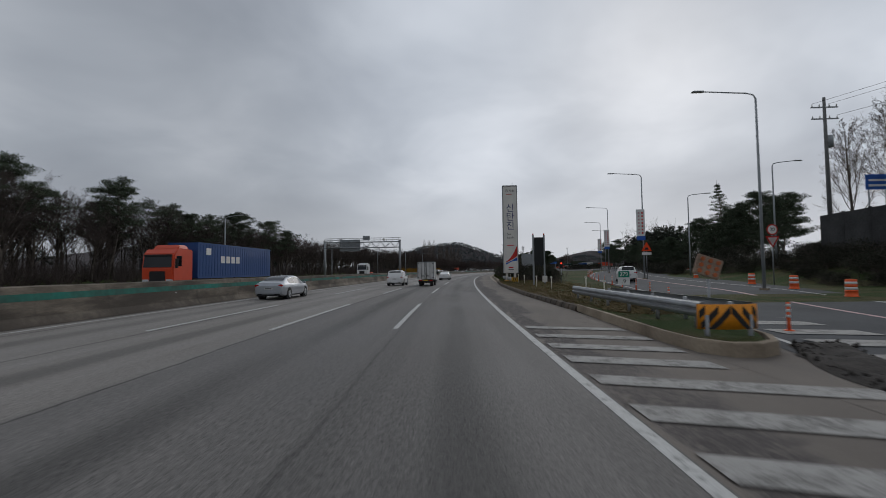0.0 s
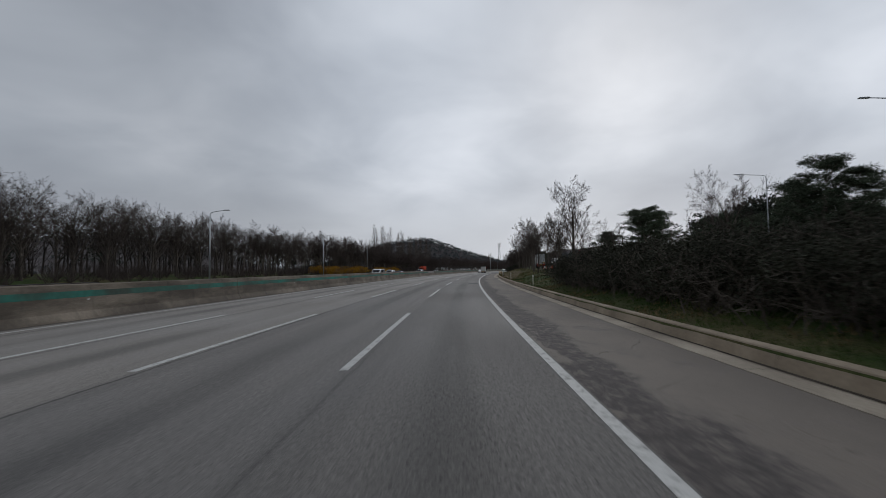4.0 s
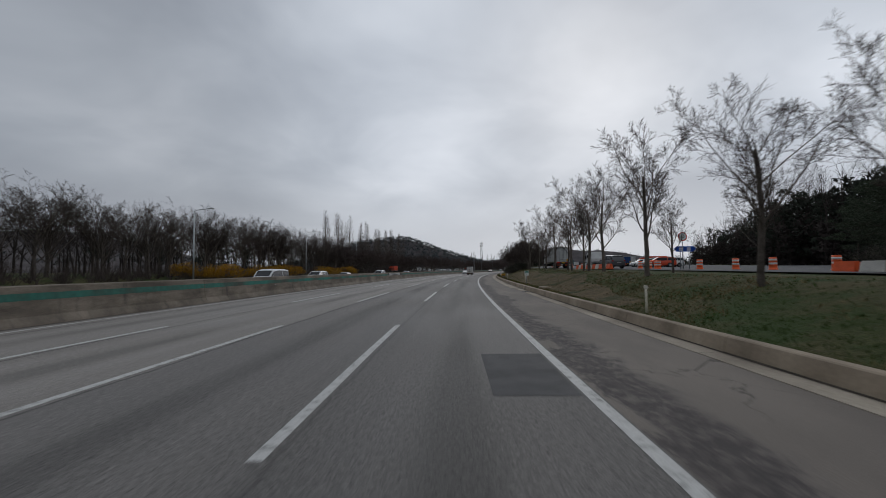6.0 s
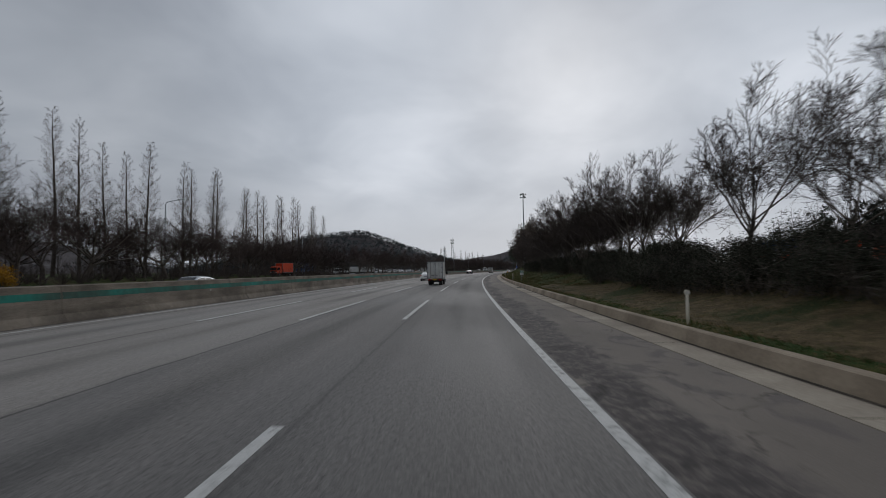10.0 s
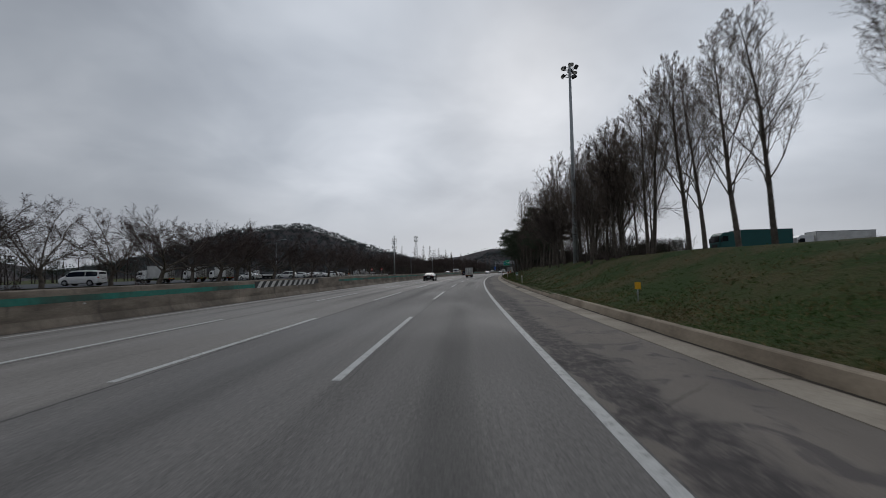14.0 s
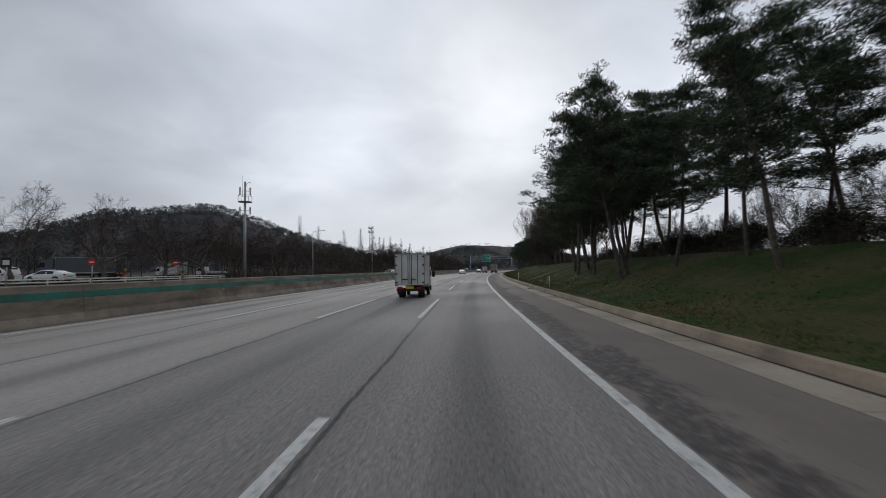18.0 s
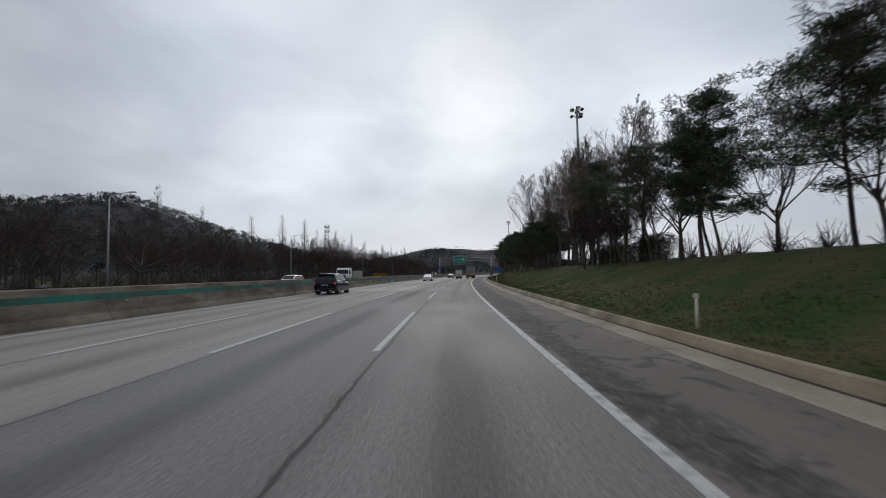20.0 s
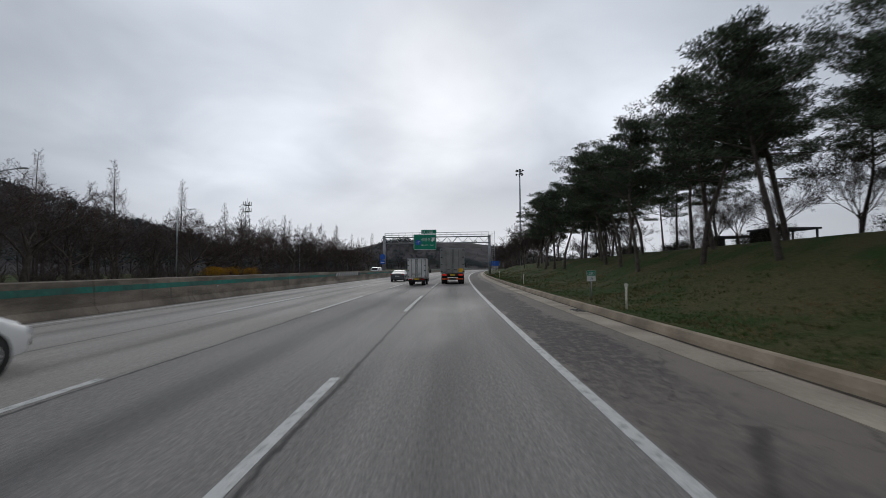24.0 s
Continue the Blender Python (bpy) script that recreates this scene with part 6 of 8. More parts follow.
for x, z in ((-1.0, 12.95), (0.4, 12.95), (1.0, 11.95)):
    wire = bmesh.new()
    pts = [Vector((x + 1.2 * k, -5.0 * k, z - 0.9 * math.sin(math.pi * k / 8))) for k in range(9)]
    for a, c in zip(pts, pts[1:]):
        cyl(wire, a, c, 0.014, sides=4, cap=False)
    part("wire", wire, M_BLACK, up)
part("transformer", bar((0.32, 0, 9.2), (0.32, 0, 10.2), 0.24, sides=12), M_GREYPAINT, up)


# ---- towers ----
def antenna_pole(s, u, z, h, rings):
    ob = thing("antenna_pole", "slim steel antenna pole with panel antennas", "antenna mast", at(s, u, z))
    part("pole", bar((0, 0, -0.5), (0, 0, h), 0.28, 0.14, 12), M_STEEL, ob)
    ring = bmesh.new()
    for z in (h - 3.0, h - 2.1):
        pts = [Vector((0.95 * math.cos(2 * math.pi * i / 12), 0.95 * math.sin(2 * math.pi * i / 12), z)) for i in range(12)]
        for c, d in zip(pts, pts[1:] + pts[:1]):
            cyl(ring, c, d, 0.03, sides=5)
    for i in range(12):
        x, y = 0.95 * math.cos(2 * math.pi * i / 12), 0.95 * math.sin(2 * math.pi * i / 12)
        cyl(ring, (x, y, h - 3.0), (x, y, h - 2.1), 0.02, sides=5)
    part("platform_rail", ring, M_STEEL, ob)
    part("platform", bar((0, 0, h - 3.06), (0, 0, h - 3.0), 0.95, sides=16), M_STEEL, ob)
    for k in range(rings):
        zz = h - 1.4 - 2.9 * k
        for i in range(4):
            a = 2 * math.pi * i / 4 + 0.4
            x, y = 0.70 * math.cos(a), 0.70 * math.sin(a)
            part("panel_antenna", boxed(-0.12, 0.12, -0.07, 0.07, -0.55, 0.55, 0.02), M_DIRTYWHITE, ob, m=pose(x, y, zz, 0, 0, math.degrees(a)))
            part("arm", bar((0, 0, zz), (x, y, zz), 0.035, sides=6), M_STEEL, ob)
    hook = bmesh.new()
    pts = [Vector((0.2 + 0.42 - 0.42 * math.cos(x), 0, h - 0.6 + 0.5 * math.sin(x))) for x in (0, 0.6, 1.2, 1.8, 2.4)]
    for c, d in zip(pts, pts[1:]):
        cyl(hook, c, d, 0.03, sides=6)
    part("curved_arm", hook, M_STEEL, ob)
    part("rod", bar((-0.4, 0, h - 2.1), (-0.4, 0, h + 0.9), 0.03, 0.015, 6), M_STEEL, ob)
    return ob


antenna_pole(466, -35.4, 0.4, 14.6, 2)
tw = thing("lattice_tower", "red and white lattice telecom tower", "antenna mast", pose(149, 824, 14))
bm = bmesh.new()
H, n = 30.0, 10
for i in range(n):
    a, b = 2.0 - 1.3 * i / n, 2.0 - 1.3 * (i + 1) / n
    z0, z1 = H * i / n, H * (i + 1) / n
    c = [(-1, -1), (1, -1), (1, 1), (-1, 1)]
    for j in range(4):
        p, q = c[j], c[(j + 1) % 4]
        cyl(bm, (p[0] * a, p[1] * a, z0), (p[0] * b, p[1] * b, z1), 0.12, sides=5)
        cyl(bm, (p[0] * a, p[1] * a, z0), (q[0] * b, q[1] * b, z1), 0.07, sides=4)
        cyl(bm, (p[0] * b, p[1] * b, z1), (q[0] * b, q[1] * b, z1), 0.07, sides=4)
part("lattice", bm, M_GREYPAINT, tw)
for z in (H - 1.5, H - 5.5):
    part("platform", bar((0, 0, z), (0, 0, z + 0.2), 2.3, sides=12), M_GREYPAINT, tw)
    for i in range(6):
        a = 2 * math.pi * i / 6
        part("panel_antenna", boxed(-0.2, 0.2, -0.15, 0.15, -0.2, 2.2), M_DIRTYWHITE, tw, m=pose(2.3 * math.cos(a), 2.3 * math.sin(a), z, 0, 0, math.degrees(a)))
part("spike", bar((0, 0, H), (0, 0, H + 3), 0.08, sides=5), M_GREYPAINT, tw)


# ---- hills and far woods ----
def hill(name, label, cx, cy, rx, ry, h, turnz=0.0, trees=900, seed=1, green=0.5, base=0.6):
    rng = random.Random(seed)
    ob = thing(name, label, "hill", kind="structure")
    ca, sa = math.cos(turnz), math.sin(turnz)

    def z(x, y):
        a, b = (x * ca + y * sa) / rx, (-x * sa + y * ca) / ry
        g = math.exp(-(a * a + b * b) * 1.6)
        return h * g * (1 + 0.18 * noise.noise((x * 0.02, y * 0.02, seed))) - base + 1.2 * g * noise.noise((x * 0.09, y * 0.09, seed + 4))

    n = 36
    V = [(cx + (i / n - 0.5) * 3.4 * rx, cy + (j / n - 0.5) * 3.4 * ry, 0) for i in range(n + 1) for j in range(n + 1)]
    V = [(x, y, z(x - cx, y - cy)) for x, y, _ in V]
    F = [(i * (n + 1) + j, (i + 1) * (n + 1) + j, (i + 1) * (n + 1) + j + 1, i * (n + 1) + j + 1) for i in range(n) for j in range(n)]
    part("slope", mesh("slope", V, F, M_HAZESLOPE, True), parent=ob)
    A, B, C, D = [], [], [], []
    for _ in range(trees):
        x, y = rng.uniform(-1.25, 1.25) * rx, rng.uniform(-1.25, 1.25) * ry
        zz = z(x, y)
        if zz < 0.8:
            continue
        k = rng.uniform(0.6, 1.0)
        c = Vector((cx + x, cy + y, zz + 3.2 * k))
        if rng.random() < green:
            for _ in range(3):
                blades(rng, A, B, c + Vector((rng.gauss(0, 1.1), rng.gauss(0, 1.1), rng.uniform(-1.5, 1.7))), (1.8 * k, 1.8 * k, 1.2 * k), 15, 0.8, 0.26, 0.3)
        else:
            for _ in range(8):
                tube(C, D, path(rng, c + Vector((0, 0, -2.8)), Vector((rng.gauss(0, 0.5), rng.gauss(0, 0.5), 1)), 6.0 * k * rng.uniform(0.5, 1.1), 2, 0.2, 0.1), 0.09, 0.03, 3)
    tagged(part("pine_cover", mesh("pine_cover", A, B, M_HAZELEAF), parent=ob), kind="stuff")
    tagged(part("bare_cover", mesh("bare_cover", C, D, M_HAZETWIG), parent=ob), kind="stuff")
    return ob


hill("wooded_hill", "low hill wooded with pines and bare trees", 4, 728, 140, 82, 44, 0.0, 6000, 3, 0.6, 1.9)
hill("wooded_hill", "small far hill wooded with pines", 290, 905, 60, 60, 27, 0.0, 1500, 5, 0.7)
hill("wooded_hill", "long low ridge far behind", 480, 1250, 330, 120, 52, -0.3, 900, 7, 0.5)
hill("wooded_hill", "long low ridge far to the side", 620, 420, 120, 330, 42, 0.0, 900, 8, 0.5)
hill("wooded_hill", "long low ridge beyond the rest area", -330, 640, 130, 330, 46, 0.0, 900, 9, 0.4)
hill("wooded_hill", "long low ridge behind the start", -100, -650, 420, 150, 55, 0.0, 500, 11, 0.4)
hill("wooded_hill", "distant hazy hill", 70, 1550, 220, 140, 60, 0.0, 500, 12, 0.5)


def far_wood(label, rows, seed, height=8.5, green=0.25):
    """A joined belt of far trees, too many to count."""
    rng = random.Random(seed)
    A, B, C, D = [], [], [], []
    for s0, s1, u0, u1, n in rows:
        for _ in range(n):
            s, u = rng.uniform(s0, s1), rng.uniform(u0, u1)
            p = W(s, u, land(s, u))
            k = rng.uniform(0.7, 1.25) * height / 8.5
            if rng.random() < green:
                tube(C, D, [p, p + Vector((0, 0, 5 * k))], 0.16, 0.08, 4)
                for _ in range(4):
                    blades(rng, A, B, p + Vector((rng.gauss(0, 1.0), rng.gauss(0, 1.0), rng.uniform(2.2, 7) * k)), (1.6 * k, 1.6 * k, 1.0 * k), 46, 0.42, 0.11, 0.3)
            else:
                q = path(rng, p, Vector((0, 0, 1)), 4.5 * k, 3, 0.06, 0.05)
                tube(C, D, q, 0.15, 0.07, 4)
                for _ in range(7):
                    r = path(rng, q[rng.randint(1, 3)], Vector((rng.gauss(0, 0.7), rng.gauss(0, 0.7), 1)), 4.5 * k * rng.uniform(0.6, 1.1), 3, 0.15, 0.1)
                    tube(C, D, r, 0.05, 0.015, 3)
                    for _ in range(5):
                        tube(C, D, path(rng, r[rng.randint(1, 3)], Vector((rng.gauss(0, 0.8), rng.gauss(0, 0.8), 1)), 1.9 * k, 1, 0.2, 0.1), 0.02, 0.007, 3)
    ob = thing("far_woods", label, "woods", kind="stuff")
    if A:
        tagged(part("needle_mass", mesh("needle_mass", A, B, M_FARLEAF), parent=ob), kind="stuff")
    tagged(part("twig_mass", mesh("twig_mass", C, D, M_FARTWIG), parent=ob), kind="stuff")


def thick_wood(label, rows, seed):
    """A belt of tall trees that closes to the ground with undergrowth."""
    rng = random.Random(seed)
    A, B, C, D, E, F = [], [], [], [], [], []
    for s0, s1, u0, u1, n, green in rows:
        for _ in range(n):
            s, u = rng.uniform(s0, s1), rng.uniform(u0, u1)
            p = W(s, u, land(s, u) - 0.1)
            h = rng.uniform(12.5, 17.5)
            q = path(rng, p, Vector((0, 0, 1)), h * 0.85, 4, 0.05, 0.04)
            tube(C, D, q, 0.2, 0.05, 4)
            if rng.random() < green:
                for k in range(11):
                    f = 0.2 + 0.8 * k / 10
                    r = h * (0.16 - 0.09 * f)
                    blades(rng, A, B, p + Vector((rng.gauss(0, r * 0.7), rng.gauss(0, r * 0.7), h * f * 0.95)), (r * 1.1, r * 1.1, h * 0.06), 30, 0.8, 0.26, 0.3)
            else:
                for _ in range(8):
                    r = path(rng, q[rng.randint(1, 4)], Vector((rng.gauss(0, 0.55), rng.gauss(0, 0.55), 1)), h * rng.uniform(0.2, 0.38), 3, 0.12, 0.1)
                    tube(C, D, r, 0.05, 0.015, 3)
                    for _ in range(7):
                        tube(C, D, path(rng, r[rng.randint(1, 3)], Vector((rng.gauss(0, 0.6), rng.gauss(0, 0.6), 1)), h * rng.uniform(0.08, 0.16), 1, 0.2, 0.1), 0.022, 0.008, 3)
            for _ in range(6):
                blades(rng, E, F, p + Vector((rng.gauss(0, 1.6), rng.gauss(0, 1.6), rng.uniform(0.4, h * 0.52))), (1.7, 1.7, 1.3), 34, 1.0, 0.16, 0.6)
    ob = thing("thick_woods", label, "woods", kind="stuff")
    tagged(part("needle_mass", mesh("needle_mass", A, B, M_FARLEAF), parent=ob), kind="stuff")
    tagged(part("twig_mass", mesh("twig_mass", C, D, M_FARTWIG), parent=ob), kind="stuff")
    tagged(part("undergrowth", mesh("undergrowth", E, F, M_FARTWIG), parent=ob), kind="stuff")


far_wood("bare woods behind the first trees on the far side", [(-20, 270, -72, -54, 420), (480, 760, -85, -60, 190), (760, 1000, -75, -38, 120)], 21)
far_wood("low mixed woods beyond the service area", [(120, 700, 95, 130, 210), (680, 900, 14, 60, 90), (-60, 120, 60, 110, 90)], 22, 7.5, 0.5)
thick_wood("dense dark woods of pines and bare trees beyond the service yard",
           [(188, 214, 60, 76, 40, 0.75), (212, 236, 61, 78, 42, 0.55), (234, 256, 68, 85, 40, 0.3), (254, 276, 75, 92, 40, 0.2),
            (274, 300, 81, 98, 46, 0.15), (298, 330, 88, 105, 52, 0.15), (328, 366, 92, 109, 50, 0.2), (364, 410, 98, 116, 40, 0.3)], 24)
far_wood("bare woods behind the rest area", [(300, 500, -115, -88, 130)], 23, 9.0, 0.35)

# ---- vehicles ----
def paint(name, col, rough=0.28, metal=0.0):
    return mat(name, col, rough, metal, var=0.05, scale=2.0, fine=30, bump=0.0, spec=0.45, coat=0.22)


P_SILVER, P_NAVY, P_BLACK = paint("silver_car_paint", (0.42, 0.44, 0.47), 0.3, 0.5), mat("navy_car_paint", (0.006, 0.008, 0.018), 0.15, var=0.05, bump=0, spec=0.30), mat("black_car_paint", (0.005, 0.006, 0.009), 0.14, var=0.05, bump=0, spec=0.30)
P_WHITE, P_GREY, P_RED = paint("white_car_paint", (0.72, 0.72, 0.71)), paint("dark_grey_car_paint", (0.06, 0.065, 0.07)), paint("orange_red_truck_paint", (0.62, 0.06, 0.015), 0.4)
P_BLUE, P_GREEN = paint("blue_container_paint", (0.008, 0.060, 0.21), 0.6), paint("dark_green_canvas", (0.01, 0.08, 0.075), 0.7)
M_GLASS = mat("tinted_glass", (0.012, 0.014, 0.017), 0.06, var=0.05, bump=0, spec=0.42)
M_TYRE = mat("tyre_rubber", (0.018, 0.018, 0.018), 0.85, var=0.2, bump=0.1)
M_RIM = mat("alloy_rim", (0.40, 0.41, 0.42), 0.35, 0.8, var=0.1, bump=0)
M_LENSRED = mat("red_lamp_lens", (0.35, 0.012, 0.012), 0.2, var=0.15, bump=0)
M_LENSCLR = mat("clear_lamp_lens", (0.55, 0.56, 0.58), 0.12, var=0.1, bump=0)
M_PLASTIC = mat("black_plastic_trim", (0.016, 0.016, 0.017), 0.6, var=0.15, bump=0.03)
M_CHROME = mat("chrome_trim", (0.62, 0.63, 0.65), 0.15, 0.95, var=0.03, bump=0)
M_BOXWHITE = mat("white_truck_panel", (0.60, 0.60, 0.58), 0.45, var=0.12, scale=0.8, bump=0.03, dirt=(0.46, 0.45, 0.43))
M_BOXGREY = mat("grey_aluminium_panel", (0.30, 0.30, 0.285), 0.5, 0.3, var=0.15, scale=0.8, bump=0.05, dirt=(0.2, 0.195, 0.185))
M_BOXPALE = mat("pale_trailer_panel", (0.46, 0.47, 0.46), 0.5, var=0.1, scale=0.6, bump=0.03, dirt=(0.36, 0.36, 0.35))
M_FRAME = mat("dark_chassis", (0.022, 0.021, 0.02), 0.8, var=0.3, bump=0.1)
M_PLATE = mat("number_plate", (0.6, 0.6, 0.58), 0.5, var=0.05, bump=0)
M_PLATEY = mat("yellow_number_plate", (0.55, 0.36, 0.03), 0.5, var=0.05, bump=0)


def lamp_on():
    m = bpy.data.materials.new("lit_tail_lamp")
    m.use_nodes = True
    b = m.node_tree.nodes["Principled BSDF"]
    b.inputs["Base Color"].default_value = (0.5, 0.015, 0.01, 1)
    b.inputs["Emission Color"].default_value = (1.0, 0.05, 0.02, 1)
    b.inputs["Emission Strength"].default_value = 0.15
    return m


M_TAILON = lamp_on()
#        y,    zlow, zbelt, ztop,  w,    wt
SEDAN = ((-2.42, 0.40, 0.80, 0.84, 0.76, 0.70), (-2.37, 0.32, 0.97, 1.03, 0.84, 0.78), (-2.05, 0.25, 1.00, 1.10, 0.90, 0.78), (-1.72, 0.22, 0.99, 1.17, 0.92, 0.74), (-1.25, 0.20, 0.98, 1.33, 0.925, 0.70), (-0.62, 0.20, 0.96, 1.44, 0.925, 0.67), (0.10, 0.20, 0.95, 1.46, 0.925, 0.66), (0.55, 0.20, 0.94, 1.40, 0.925, 0.68), (1.25, 0.21, 0.93, 1.04, 0.92, 0.78), (1.75, 0.22, 0.88, 0.96, 0.90, 0.78), (2.2, 0.26, 0.74, 0.82, 0.82, 0.68), (2.40, 0.36, 0.60, 0.66, 0.66, 0.50))
SUV = ((-2.40, 0.42, 0.84, 0.90, 0.82, 0.76), (-2.35, 0.34, 1.05, 1.14, 0.89, 0.80), (-2.20, 0.30, 1.10, 1.42, 0.93, 0.78), (-2.02, 0.28, 1.12, 1.66, 0.945, 0.76), (-1.3, 0.26, 1.08, 1.72, 0.95, 0.745), (-0.3, 0.26, 1.05, 1.73, 0.95, 0.74), (0.30, 0.26, 1.04, 1.66, 0.95, 0.74), (1.10, 0.26, 1.03, 1.18, 0.95, 0.80), (1.75, 0.28, 1.00, 1.08, 0.93, 0.80), (2.2, 0.32, 0.88, 0.98, 0.86, 0.72), (2.38, 0.42, 0.72, 0.80, 0.70, 0.56))
HATCH = ((-1.78, 0.40, 0.78, 0.82, 0.72, 0.66), (-1.74, 0.32, 0.98, 1.05, 0.78, 0.69), (-1.62, 0.26, 1.00, 1.28, 0.795, 0.66), (-1.42, 0.22, 1.00, 1.46, 0.80, 0.64), (-0.6, 0.20, 0.96, 1.50, 0.80, 0.63), (0.1, 0.20, 0.93, 1.46, 0.80, 0.64), (0.95, 0.20, 0.92, 1.05, 0.80, 0.69), (1.4, 0.24, 0.84, 0.92, 0.76, 0.64), (1.72, 0.34, 0.62, 0.68, 0.62, 0.48))
VAN = ((-2.5, 0.46, 0.9, 0.95, 0.86, 0.8), (-2.46, 0.34, 1.12, 1.3, 0.92, 0.82), (-2.35, 0.28, 1.15, 1.85, 0.95, 0.82), (-1.6, 0.25, 1.14, 1.93, 0.96, 0.82), (0.2, 0.25, 1.12, 1.94, 0.96, 0.82), (1.0, 0.25, 1.10, 1.82, 0.96, 0.81), (1.75, 0.26, 1.08, 1.22, 0.95, 0.83), (2.2, 0.30, 0.92, 1.02, 0.88, 0.76), (2.45, 0.42, 0.70, 0.78, 0.74, 0.6))


def hull(st, n=34):
    y = np.linspace(st[0][0], st[-1][0], n)
    y = np.unique(np.concatenate([y, [r[0] for r in st]]))
    ys = [r[0] for r in st]
    return y, [np.interp(y, ys, [r[k] for r in st]) for k in range(1, 6)]


def wheel(parent, x, y, r, w, spokes=5, rim=True):
    sgn = 1 if x > 0 else -1
    wh = part("wheel", None, None, parent) if False else new("wheel")
    wh.parent = parent
    wh.matrix_basis = pose(x, y, r)
    bm = bmesh.new()
    prof = [(-w / 2, r * 0.62), (-w / 2, r * 0.93), (-w / 2 + 0.03, r), (w / 2 - 0.03, r), (w / 2, r * 0.93), (w / 2, r * 0.62)]
    N = 22
    rings = [[bm.verts.new((sgn * a, b * math.cos(2 * math.pi * i / N), b * math.sin(2 * math.pi * i / N))) for i in range(N)] for a, b in prof]
    for a, b in zip(rings, rings[1:]):
        for i in range(N):
            bm.faces.new((a[i], a[(i + 1) % N], b[(i + 1) % N], b[i])).smooth = True
    cyl(bm, (sgn * (w / 2 - 0.05), 0, 0), (sgn * (w / 2 - 0.03), 0, 0), r * 0.64, sides=N)
    part("tyre", bm, M_TYRE, wh)
    bm = bmesh.new()
    for k in range(spokes * 2):
        a = math.pi * k / spokes
        cyl(bm, (sgn * (w / 2 - 0.012), 0, 0), (sgn * (w / 2 - 0.02), r * 0.62 * math.cos(a), r * 0.62 * math.sin(a)), 0.022, 0.03, 5)
    for k in range(N):
        a, b = 2 * math.pi * k / N, 2 * math.pi * (k + 1) / N
        cyl(bm, (sgn * (w / 2 - 0.01), r * 0.63 * math.cos(a), r * 0.63 * math.sin(a)), (sgn * (w / 2 - 0.01), r * 0.63 * math.cos(b), r * 0.63 * math.sin(b)), 0.02, sides=5)
    cyl(bm, (sgn * (w / 2 - 0.03), 0, 0), (sgn * (w / 2), 0, 0), 0.05, sides=8)
    part("rim", bm, M_RIM if rim else M_BOXGREY, wh)
    return wh


